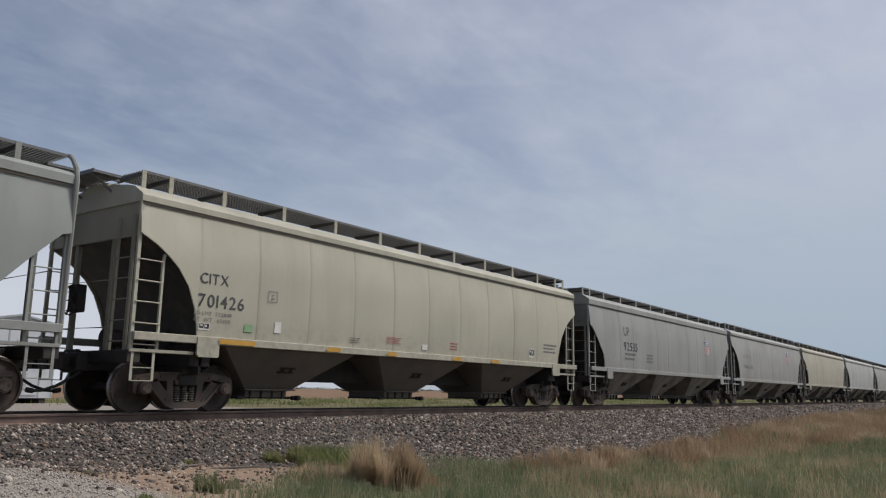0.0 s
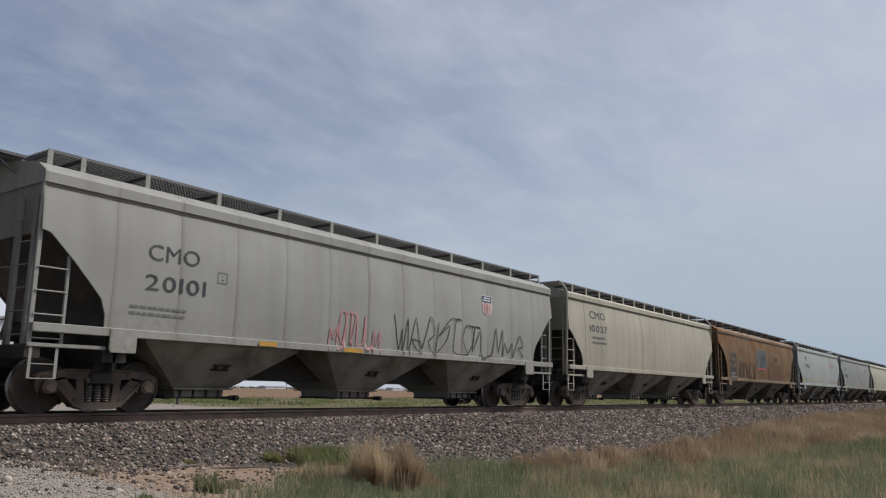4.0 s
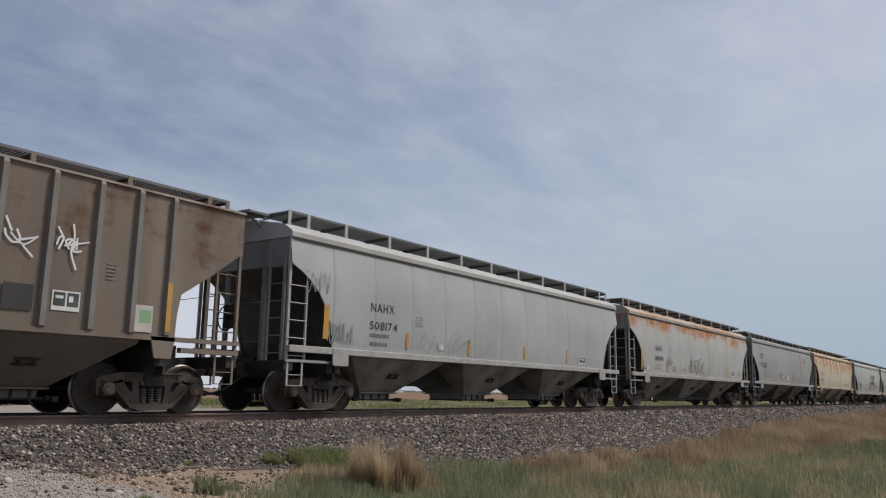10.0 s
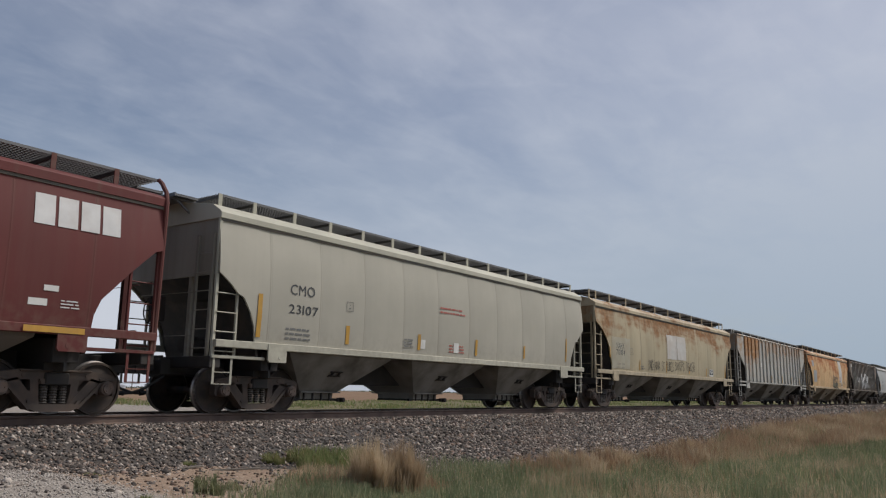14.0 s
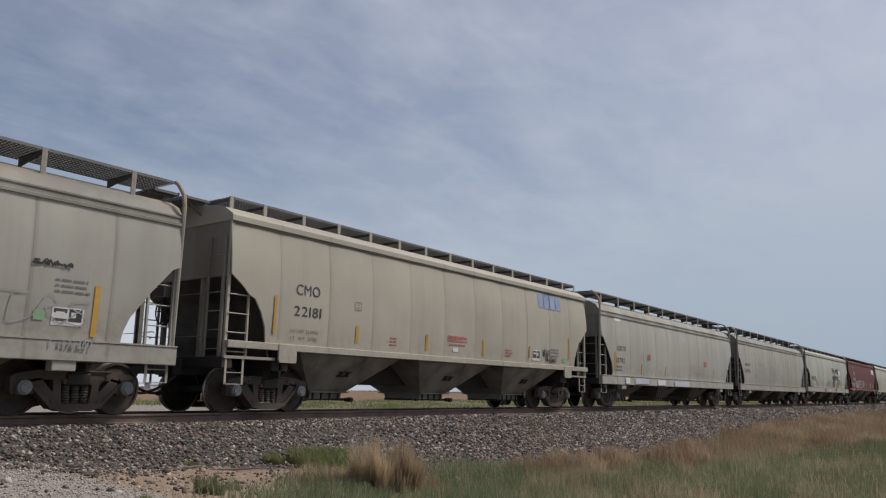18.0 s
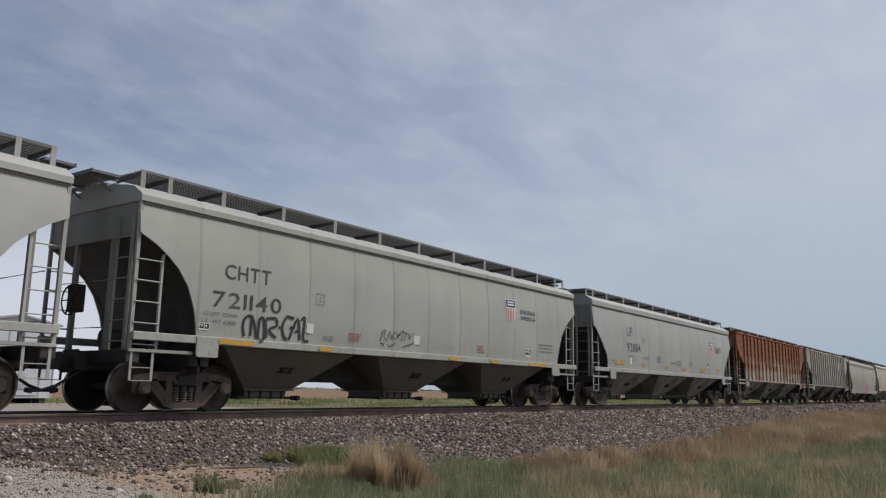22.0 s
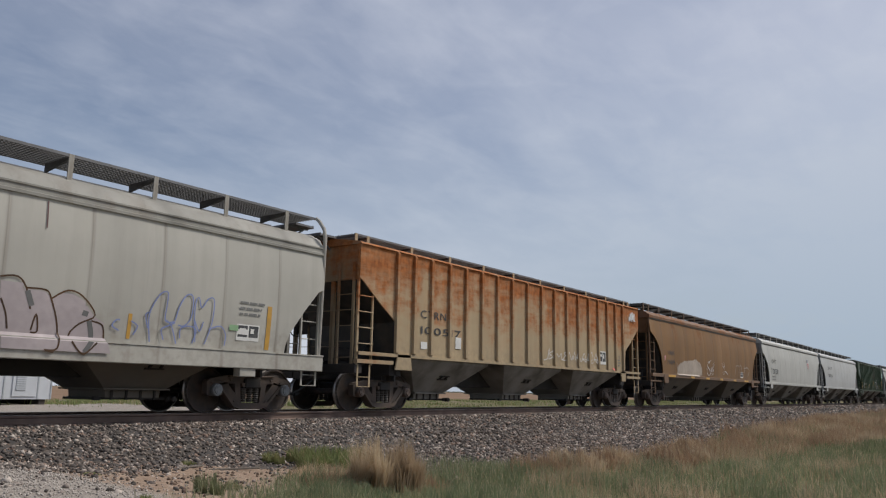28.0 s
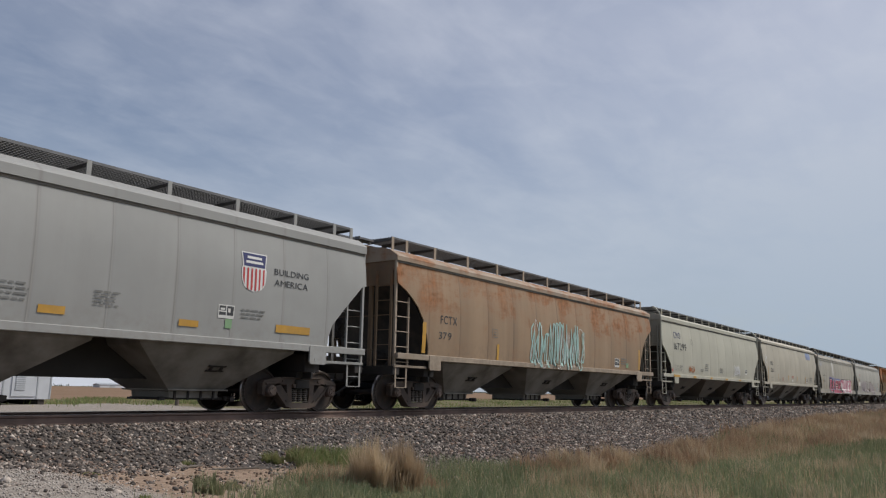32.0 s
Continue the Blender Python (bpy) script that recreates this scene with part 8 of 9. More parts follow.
def marks_37(c):
    lettering(c, "CMO", -6.22, 2.47, -5.53, 2.71, M["letter"])
    lettering(c, "22262", -6.25, 2.06, -5.40, 2.28, M["letter"])
    lettering(c, "LD LMT  225200", -6.30, 1.68, -5.53, 1.75, M["letter_soft"])
    lettering(c, "LT  WT   60800", -6.30, 1.52, -5.51, 1.58, M["letter_soft"])
    outline(c, -4.41, 2.26, -4.16, 2.50)
    block_mark(c, 4.54, 3.25, 6.09, 3.72, M["letter_blue"])
    patch(c, "reflector", -6.86, 1.57, -6.76, 2.40, M["yellow"], True)
    patch(c, "reflector", -4.24, 1.52, -4.12, 1.97, M["yellow"], True)
    patch(c, "reflector", -1.59, 1.58, -1.46, 1.94, M["yellow"], True)
    patch(c, "reflector", 1.03, 1.56, 1.18, 1.95, M["yellow"], True)
    patch(c, "reflector", 3.74, 1.53, 3.90, 1.94, M["yellow"], True)
    patch(c, "reflector", 6.51, 1.58, 6.61, 2.39, M["yellow"], True)
    scrawl(c, -7.60, 2.48, -6.95, 3.12, M["spray_white"], 486, 4, 0.025)
    small_print(c, -0.54, 1.79, 0.19, 1.95, 2, M["letter_red"])
    small_print(c, -3.18, 1.54, -2.69, 1.76, 4, M["letter_red"])
    small_print(c, -4.15, 1.53, -3.77, 1.66, 3, M["letter_soft"])
    data_tag(c, 4.01, 1.55, 4.46, 1.83)
    patch(c, "marking", -0.38, 1.53, -0.13, 1.68, M["tag_white"])
    small_print(c, 5.30, 1.62, 6.13, 1.95, 3, M["letter_soft"])


def marks_38(c):
    lettering(c, "CMO", -6.45, 3.05, -5.56, 3.34, M["navy"])
    lettering(c, "167299", -6.49, 2.54, -4.87, 2.85, M["letter"])
    lettering(c, "LT WT   60200", -6.41, 1.75, -5.45, 1.84, M["letter_soft"])
    lettering(c, "LD LMT 226800", -6.40, 1.60, -5.51, 1.69, M["letter_soft"])
    scrawl(c, -4.57, 1.56, -3.77, 1.88, M["spray_orange"], 493, 6, 0.04)
    scrawl(c, 2.77, 1.58, 3.89, 2.18, M["spray_white"], 494, 6, 0.07)
    outline(c, -4.16, 2.87, -3.91, 3.11)
    data_tag(c, 4.93, 1.72, 5.31, 1.99)
    small_print(c, -2.15, 1.71, -1.63, 2.04, 4, M["letter_soft"])
    small_print(c, 0.22, 1.68, 0.84, 1.91, 3, M["letter_soft"])
    small_print(c, -2.89, 1.65, -2.40, 1.77, 2, M["letter_soft"])
    patch(c, "marking", -6.79, 1.56, -6.65, 1.67, M["tag_red"])
    sill_mark(c, -6.74, -5.94)
    sill_mark(c, -4.09, -3.69)
    sill_mark(c, -1.54, -1.21)
    sill_mark(c, 1.00, 1.42)
    sill_mark(c, 3.54, 3.88)


def marks_39(c):
    lettering(c, "FCTX", -6.70, 2.28, -5.93, 2.50, M["letter"])
    lettering(c, "379", -6.76, 1.87, -6.19, 2.06, M["letter"])
    scrawl(c, -1.87, 1.33, 0.04, 2.75, M["spray_teal"], 506, 8, 0.07)
    scrawl(c, -0.16, 1.29, 1.98, 2.84, M["spray_teal"], 507, 8, 0.07)
    scrawl(c, -1.87, 1.26, 1.98, 2.82, M["spray_white"], 508, 6, 0.03)
    patch(c, "reflector", -7.53, 1.46, -7.29, 2.26, M["yellow"], True)
    patch(c, "reflector", -3.88, 1.44, -3.69, 1.89, M["yellow"], True)
    outline(c, -4.13, 2.08, -3.82, 2.33)
    patch(c, "reflector", 5.08, 1.48, 5.17, 1.88, M["yellow"], True)
    patch(c, "reflector", 6.93, 1.49, 7.16, 2.29, M["yellow"], True)
    data_tag(c, 4.64, 1.52, 5.08, 1.85)
    patch(c, "marking", 5.71, 1.53, 5.95, 1.70, M["tag_green"])
    small_print(c, 5.21, 1.65, 5.89, 1.88, 3, M["letter_soft"])


def marks_40(c):
    shield(c, 4.74, 2.40, 5.41, 3.20, True)
    lettering(c, "BUILDING", 5.61, 2.83, 6.59, 2.96, M["letter"])
    lettering(c, "AMERICA", 5.62, 2.60, 6.57, 2.73, M["letter"])
    small_print(c, 0.20, 1.77, 0.66, 2.06, 4, M["letter_soft"])
    small_print(c, 1.71, 1.82, 2.19, 2.07, 5, M["letter_soft"])
    patch(c, "reflector", 0.81, 1.61, 1.25, 1.74, M["yellow"], True)
    patch(c, "reflector", 3.39, 1.60, 3.82, 1.72, M["yellow"], True)
    patch(c, "reflector", 5.73, 1.64, 6.70, 1.80, M["yellow"], True)
    data_tag(c, 4.25, 1.82, 4.63, 2.08)
    patch(c, "marking", 4.43, 1.63, 4.59, 1.81, M["tag_green"])
    small_print(c, 4.80, 1.86, 5.41, 2.05, 3, M["letter_soft"])


# ---- the train, front to rear ----
SHIFT = 0.15
WAGONS = []
GAIN = 1.0


def roll(kind, centre, rgb, label, marks=None, dirt=0.18, rust=0.0, rust_low=2.7, rust_all=0.0, rust_rgb=(150, 88, 48), trim=None, hopper="hopper", low=None, cap="cap", brake=True, panels=False, rusty=None, ribs=None):
    """One wagon: its paint, its body, its place in the train and what is written on it."""
    seed = len(WAGONS) * 1.37
    body = tuple(min(0.85, c * GAIN) for c in lin(*rgb))
    if rgb[0] - rgb[2] > 8 and rust < 0.5 and not rust_all and dirt < 0.3:
        mean = sum(body) / 3
        body = tuple((0.84 * c + 0.16 * mean) * w for c, w in zip(body, (1.01, 0.985, 1.0)))
    elif rgb[1] >= rgb[0] and max(rgb) < 190 and min(rgb) > 100:
        body = tuple(0.6 * c + 0.4 * sum(body) / 3 * (1.01, 1.0, 0.97)[i] for i, c in enumerate(body))
    rc = tuple(c * GAIN for c in lin(*rust_rgb))
    k = KINDS[kind]
    seam = (-k["L"] / 2 + 1.3, (k["L"] - 2.6) / (k["seams"] - 1)) if k["seams"] else None
    pm = paint("wagon_paint", body, seed, dirt, rust, rust_low, rc, rust_all, seam=seam, panels=panels)
    tm = pm
    if trim:
        tc_ = [min(0.85, c * GAIN) for c in lin(*trim)]
        tm = paint("wagon_trim", tuple(0.84 * c + 0.16 * sum(tc_) / 3 for c in tc_), seed + 0.5, dirt + 0.08, 0.0 if not rust else 0.5, 3.6, rc)
    # ends: body colour cut by a third as painted shade, plus extra dirt
    em = paint("wagon_end_shade_dirt", tuple(0.66 * c for c in body), seed + 0.2, min(0.8, dirt + 0.35), rust * 0.6, rust_low, rc, rust_all * 0.6)
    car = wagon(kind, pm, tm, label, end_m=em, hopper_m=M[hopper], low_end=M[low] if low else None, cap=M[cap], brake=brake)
    BODY[car] = kind
    car.location = (centre + SHIFT, 0, 0)
    WAGONS.append((car, centre + SHIFT))
    if ribs:
        for ob in car.children:
            if ob.name.startswith("side_rib"):
                ob.material_slots[0].material = M[ribs]
    if rusty:
        # a run of panels and ribs gone wholly to rust
        x0, x1, share = rusty
        rm = paint("rusted_panel", body, seed + 3, 0.3, 1.0, 1.2, rc, share)
        for ob in list(car.children):
            if ob.name.startswith("side_rib") and x0 < ob.location[0] < x1:
                ob.material_slots[0].material = rm
        xs = RIBS
        for a, b in zip(xs, xs[1:]):
            if x0 < (a + b) / 2 < x1:
                patch(car, "rusted_panel", a + 0.06, k["bot"] + 0.05, b - 0.06, k["eave"] - 0.02, rm)
    if marks:
        marks(car)
    return car


G = "grey covered grain hopper wagon with black stencilled lettering"
C = "cream covered grain hopper wagon with black stencilled lettering"
roll("round", 123.65, (176, 176, 170), "pale grey covered hopper wagon far down the track")
roll("round", 105.75, (170, 170, 164), "light grey covered hopper wagon far down the track")
roll("round", 87.85, (178, 180, 176), "pale grey covered hopper wagon far down the track")
roll("round", 69.95, (182, 178, 158), "cream covered hopper wagon far down the track")
roll("round", 52.05, (165, 165, 160), "light grey covered grain hopper wagon, weathered sides", marks_lead_2)
roll("slant", 34.36, (158, 160, 156), "light grey covered grain hopper wagon with a badge", marks_lead_1)
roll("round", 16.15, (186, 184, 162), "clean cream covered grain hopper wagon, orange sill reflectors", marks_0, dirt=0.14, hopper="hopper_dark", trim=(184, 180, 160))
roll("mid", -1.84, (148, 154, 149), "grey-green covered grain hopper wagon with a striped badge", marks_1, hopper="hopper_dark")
roll("short", -19.19, (166, 174, 170), "clean pale grey covered hopper wagon with a striped badge", marks_2, dirt=0.08, hopper="hopper")
roll("round", -36.96, (121, 93, 58), "rust-brown covered hopper wagon with a dark picture panel", marks_3, dirt=0.5, rust=0.3, rust_low=1.5, rust_all=0.05, rust_rgb=(122, 74, 36), trim=(140, 112, 78), hopper="hopper_dark")
roll("short", -54.65, (184, 180, 160), C, marks_4)
roll("slant", -72.30, (162, 162, 154), "grey covered grain hopper wagon with graffiti low down", marks_5)
roll("short", -89.98, (182, 181, 162), "cream covered grain hopper wagon with a striped badge", marks_6, dirt=0.1, hopper="hopper_dark")
roll("flat", -107.66, (172, 174, 163), "pale grey hopper wagon with blue graffiti and scuffs", marks_7, dirt=0.3, trim=(172, 171, 160), hopper="hopper_dark")
roll("flat", -125.83, (174, 176, 168), "pale grey hopper wagon with a large slogan and graffiti", marks_8, dirt=0.22, trim=(172, 172, 164), hopper="hopper_dark")
roll("round", -144.11, (198, 187, 164), "cream hopper wagon with orange rust patches along the top", marks_9, dirt=0.22, rust=1.5, rust_low=2.2, rust_rgb=(180, 128, 80), rust_all=0.02, panels=True, trim=(188, 168, 136), hopper="hopper_tan")
roll("mid", -162.16, (158, 159, 155), "grey covered grain hopper wagon with a striped badge", marks_10, dirt=0.1, hopper="hopper_dark")
roll("round", -180.03, (180, 180, 175), "pale grey hopper wagon with rust running from the roof", marks_11, dirt=0.12, rust=1.25, rust_low=2.7, rust_rgb=(178, 116, 60), trim=(178, 170, 160))
roll("round", -198.33, (174, 177, 176), "clean pale grey covered grain hopper wagon", marks_12, dirt=0.1, trim=(180, 178, 172), hopper="hopper")
roll("ribbed", -216.65, (124, 112, 100), "dirty brown ribbed hopper wagon with white graffiti", marks_13, ribs="rib_grey", dirt=0.5, rust=0.3, rust_low=1.4, rust_all=0.03, rust_rgb=(96, 66, 46), hopper="hopper_dark")
roll("round", -234.86, (208, 172, 124), "orange-rusted tan hopper wagon with black graffiti", marks_14, dirt=0.3, rust=0.55, rust_low=1.6, rust_all=0.085, rust_rgb=(162, 98, 56), trim=(204, 176, 134), low="hopper", brake=False, hopper="hopper_tan")
roll("ribbed", -253.16, (178, 177, 170), "light grey ribbed hopper wagon with rust stains", marks_15, dirt=0.28, rusty=(-7.6, -4.2, 0.09), rust=0.35, rust_low=1.0, rust_all=0.015, rust_rgb=(172, 124, 78), hopper="hopper")
roll("round", -271.49, (180, 168, 140), "tan hopper wagon with soft brown rust along the top", marks_16, dirt=0.25, rust=1.25, rust_low=2.0, rust_rgb=(140, 98, 62), trim=(190, 174, 142))
roll("short_round", -289.08, (178, 175, 157), "clean cream covered grain hopper wagon, orange reflectors", marks_17, dirt=0.07, trim=(188, 184, 164))
roll("mid", -306.50, (106, 46, 41), "dark red covered hopper wagon with white graffiti", marks_18, dirt=0.18, hopper="hopper_dark")
roll("flat", -324.33, (176, 179, 163), "pale hopper wagon with a large slogan and graffiti", marks_19, dirt=0.2, trim=(178, 174, 160), hopper="hopper_dark")
roll("deep", -342.12, (172, 168, 155), "weathered grey hopper wagon with a deep side sill", marks_20, dirt=0.25, hopper="hopper_dark", cap="cap_grey")
roll("deep", -360.06, (176, 176, 162), "pale grey hopper wagon with a deep side sill", marks_21, dirt=0.2, rust=0.35, rust_low=3.35, rust_rgb=(178, 150, 112), hopper="hopper_dark", cap="cap_grey")
roll("short_round", -377.48, (178, 172, 153), "cream hopper wagon with bowed panels and a blue mark", marks_22, dirt=0.12, cap="cap_grey")
roll("deep", -394.81, (168, 166, 152), "grey hopper wagon with outlined and pink graffiti", marks_23, dirt=0.22, rust=0.3, rust_low=3.4, rust_rgb=(170, 142, 108), hopper="hopper_dark", cap="cap_grey")
roll("ribbed", -412.81, (164, 160, 147), "dingy cream ribbed hopper wagon with a white badge", marks_24, dirt=0.4, rust=0.1, rust_low=1.8, rust_rgb=(150, 132, 100), hopper="hopper_dark")
roll("ribbed", -430.94, (174, 165, 148), "ribbed hopper wagon rusted red-brown over old paint", marks_25, dirt=0.3, rust=1.1, rust_low=1.35, rust_all=0.135, rust_rgb=(134, 70, 30), hopper="hopper")
roll("slant", -449.37, (168, 170, 165), "light grey covered hopper wagon with a striped badge", marks_26, dirt=0.08, hopper="hopper")
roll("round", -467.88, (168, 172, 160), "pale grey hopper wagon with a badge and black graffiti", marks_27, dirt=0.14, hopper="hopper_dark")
roll("round", -486.18, (175, 176, 170), "pale grey covered hopper wagon with small graffiti", marks_28, dirt=0.08, hopper="hopper")
roll("round", -504.50, (180, 182, 176), "pale grey hopper wagon with olive outlined graffiti", marks_29, dirt=0.14, hopper="hopper_dark")
roll("ribbed", -522.91, (58, 77, 57), "dark green ribbed hopper wagon with a faded emblem", marks_30, dirt=0.3, rust=0.15, rust_low=1.5, rust_rgb=(78, 66, 46), hopper="hopper_dark", low="green_dark")
roll("round", -541.13, (182, 184, 182), "clean pale grey covered grain hopper wagon", marks_31, dirt=0.08)
roll("round", -559.04, (184, 184, 176), "pale grey covered hopper wagon with a striped badge", marks_32, dirt=0.1)
roll("round", -577.37, (132, 98, 60), "rust-brown covered hopper wagon with white graffiti", marks_33, dirt=0.35, rust=0.2, rust_low=1.6, rust_all=0.0, rust_rgb=(128, 78, 36), trim=(122, 90, 62), hopper="hopper_dark")
roll("ribbed", -595.67, (178, 158, 126), "ribbed hopper wagon, orange rust over tan paint", marks_34, dirt=0.3, rust=0.9, rust_low=1.6, rust_all=0.075, rust_rgb=(164, 98, 50), hopper="hopper")
roll("deep", -613.63, (178, 177, 164), "pale grey hopper wagon with mauve and blue graffiti", marks_35, dirt=0.2, hopper="hopper_dark", cap="cap_grey")
roll("deep", -631.38, (174, 170, 152), "grey hopper wagon with a large pink graffiti piece", marks_36, dirt=0.2, rust=0.25, rust_low=3.4, rust_rgb=(168, 142, 112), hopper="hopper_dark", cap="cap_grey")
roll("short_round", -648.63, (184, 179, 158), "cream hopper wagon with bowed panels and orange reflectors", marks_37, dirt=0.08, cap="cap_grey")
roll("short", -665.59, (186, 186, 166), "cream covered grain hopper wagon with faded lettering", marks_38, dirt=0.08, hopper="hopper_dark")
roll("round", -683.26, (160, 136, 110), "tan hopper wagon browned by rust, pale teal graffiti", marks_39, dirt=0.3, rust=0.4, rust_low=1.4, rust_all=0.05, rust_rgb=(152, 104, 70), trim=(168, 150, 128))
roll("slant", -701.46, (158, 159, 155), "light grey covered hopper wagon with a striped badge", marks_40, dirt=0.08, hopper="hopper")


# ---- across the track ----
def build_shed():
    """The white equipment shelter on skids by the crossing."""
    shed = base("equipment_shed", "white metal trackside equipment shed on skids", "shed", at=(16.35, 17.1, -0.27))
    w, d, h = 3.0, 4.2, 3.05
    walls = Shape().box(-w, 0, 0, d, 0.22, h)
    part("wall", walls, M["shed_white"], shed, "white painted sheet-metal wall")
    roof = Shape().prism([(-w - 0.12, h - 0.02), (-w / 2, h + 0.30), (0.12, h - 0.02), (0.12, h + 0.05), (-w / 2, h + 0.37), (-w - 0.12, h + 0.05)], -0.15, d + 0.15)
    part("roof", roof, M["shed_roof"], shed, "low gabled metal roof")
    part("gable", Shape().prism([(-w, h), (0, h), (-w / 2, h + 0.30)], 0.0, 0.04), M["shed_white"], shed)
    for x in (-w + 0.2, -0.35):
        part("skid", Shape().box(x - 0.1, x + 0.15, 0.05, d - 0.05, 0.0, 0.22, 0.01), M["tie_wood"], shed, "timber skid")
    door = part("door", Shape().box(-1.55, -0.62, -0.035, 0.0, 0.32, 2.45, 0.01), M["shed_white"], shed, "white panel door")
    part("louvre", Shape().box(-1.42, -1.05, -0.05, -0.037, 0.55, 1.15), M["shed_trim"], door)
    for i in range(7):
        part("slat", Shape().box(-1.41, -1.06, -0.062, -0.05, 0.58 + i * 0.08, 0.62 + i * 0.08), M["shed_white"], door)
    part("door_handle", Shape().rod((-0.72, -0.09, 1.35), (-0.72, -0.09, 1.52), 0.015), M["under"], door)
    for x in (-2.95, -1.85, -0.55, -0.03):
        part("corner_trim", Shape().box(x - 0.025, x + 0.025, -0.02, 0.0, 0.22, h), M["shed_trim"], shed)
    part("cable_box", Shape().box(-0.42, -0.22, -0.12, 0.0, 1.55, 1.85, 0.01), M["shed_trim"], shed)


build_shed()


def build_post():
    p = base("marker_post", "weathered wooden post with a small white box", "post", at=(21.0, 15.4, -0.3))
    part("pole", Shape().rod((0, 0, -0.05), (0, 0, 1.65), 0.085, 10, 0.078), M["grey_wood"], p)
    part("box", Shape().box(0.06, 0.30, -0.10, 0.06, 0.72, 1.02, 0.01), M["shed_white"], p, "small white metal box")
    part("cap", Shape().rod((0, 0, 1.65), (0, 0, 1.70), 0.09, 10), M["concrete"], p)


build_post()


def build_far():
    """Poles, a farm and the tree line on the horizon."""
    for x, y, h in ((146, 214, 9.5), (250, 255, 9.5), (390, 318, 9.5), (95, 200, 9.5), (640, 428, 9.5)):
        z = ground_z(x, y)
        u = base("utility_pole", "far wooden utility pole in the field", "utility pole", "utility poles along the field", at=(x, y, z))
        part("pole", Shape().rod((0, 0, -0.2), (0, 0, h), 0.16, 8, 0.12), M["grey_wood"], u)
        part("crossarm", Shape().box(-0.08, 0.08, -1.2, 1.2, h - 0.9, h - 0.75), M["grey_wood"], u)
    for x, y, l, d, h in [(a, b, c * 0.7, e * 0.7, f * 0.55) for a, b, c, e, f in ((300, 480, 26, 12, 5), (330, 475, 14, 10, 7), (480, 520, 34, 14, 5), (760, 610, 30, 16, 7), (190, 455, 22, 10, 4))]:
        z = ground_z(x, y)
        f = base("farm_building", "distant pale metal farm building on the horizon", "farm building", "farm buildings on the horizon", at=(x, y, z))
        part("wall", Shape().box(-l / 2, l / 2, -d / 2, d / 2, -0.3, h * 0.7), M["shed_white"], f)
        part("roof", Shape().loft([[(sx * (l / 2 + 0.4), -d / 2 - 0.4, h * 0.68), (sx * (l / 2 + 0.4), 0, h), (sx * (l / 2 + 0.4), d / 2 + 0.4, h * 0.68)] for sx in (-1, 1)]), M["shed_roof"], f)
        part("door", Shape().box(-2, 2, -d / 2 - 0.06, -d / 2, 0, h * 0.55), M["shed_trim"], f)


build_far()


# ---- plants ----
def blades(name, roots, heights, widths, material, label, category, lean=0.35, kind="stuff", seed=1):
    """Curved tapering blades of grass as one mesh."""
    rng = np.random.default_rng(seed)
    r, h, w = np.asarray(roots, float), np.asarray(heights, float), np.asarray(widths, float)
    n = len(r)
    a = rng.uniform(0, 2 * np.pi, n)
    b = rng.uniform(0, 2 * np.pi, n)
    ln = np.abs(rng.normal(0.0, lean, n)) * h
    side = np.stack([np.cos(a), np.sin(a), np.zeros(n)], 1) * (w / 2)[:, None]
    bend = np.stack([np.cos(b), np.sin(b), np.zeros(n)], 1) * ln[:, None]
    up = np.array([0, 0, 1.0])[None]
    mid = r + up * (h * 0.55)[:, None] + bend * 0.35
    tip = r + up * h[:, None] * np.sqrt(np.clip(1 - (ln / np.maximum(h, 1e-6)) ** 2 * 0.5, 0.2, 1))[:, None] + bend
    v = np.stack([r - side, r + side, mid + side * 0.75, mid - side * 0.75, tip], 1).reshape(-1, 3)
    o = (np.arange(n) * 5)[:, None]
    loops = np.concatenate([o + np.array([[0, 1, 2, 3]]), o + np.array([[3, 2, 4]])], 1).reshape(-1).astype(np.int32)
    starts = np.stack([np.arange(n) * 7, np.arange(n) * 7 + 4], 1).reshape(-1).astype(np.int32)
    me = bpy.data.meshes.new(name)
    me.vertices.add(n * 5)
    me.vertices.foreach_set("co", v.reshape(-1))
    me.loops.add(n * 7)
    me.loops.foreach_set("vertex_index", loops)
    me.polygons.add(n * 2)
    me.polygons.foreach_set("loop_start", starts)
    me.update(calc_edges=True)
    return thing(name, me, material, label, category, kind=kind)


def in_view(x, y, slack=0.0):
    """Inside the strip of near ground that the fixed camera overlooks."""
    dx, dy = x - EYE[0], y - EYE[1]
    a = math.degrees(math.atan2(dx, dy))
    return 22 - slack < a < 87 + slack


def meadow(count, x0, x1, y0, y1, weight, seed):
    rng = np.random.default_rng(seed)
    out = []
    while len(out) < count:
        x = x0 + (x1 - x0) * rng.uniform() ** 1.35
        y = rng.uniform(y0, y1)
        if in_view(x, y) and rng.uniform() < weight(x, y):
            out.append((x, y, ground_z(x, y) - 0.01))
    return out


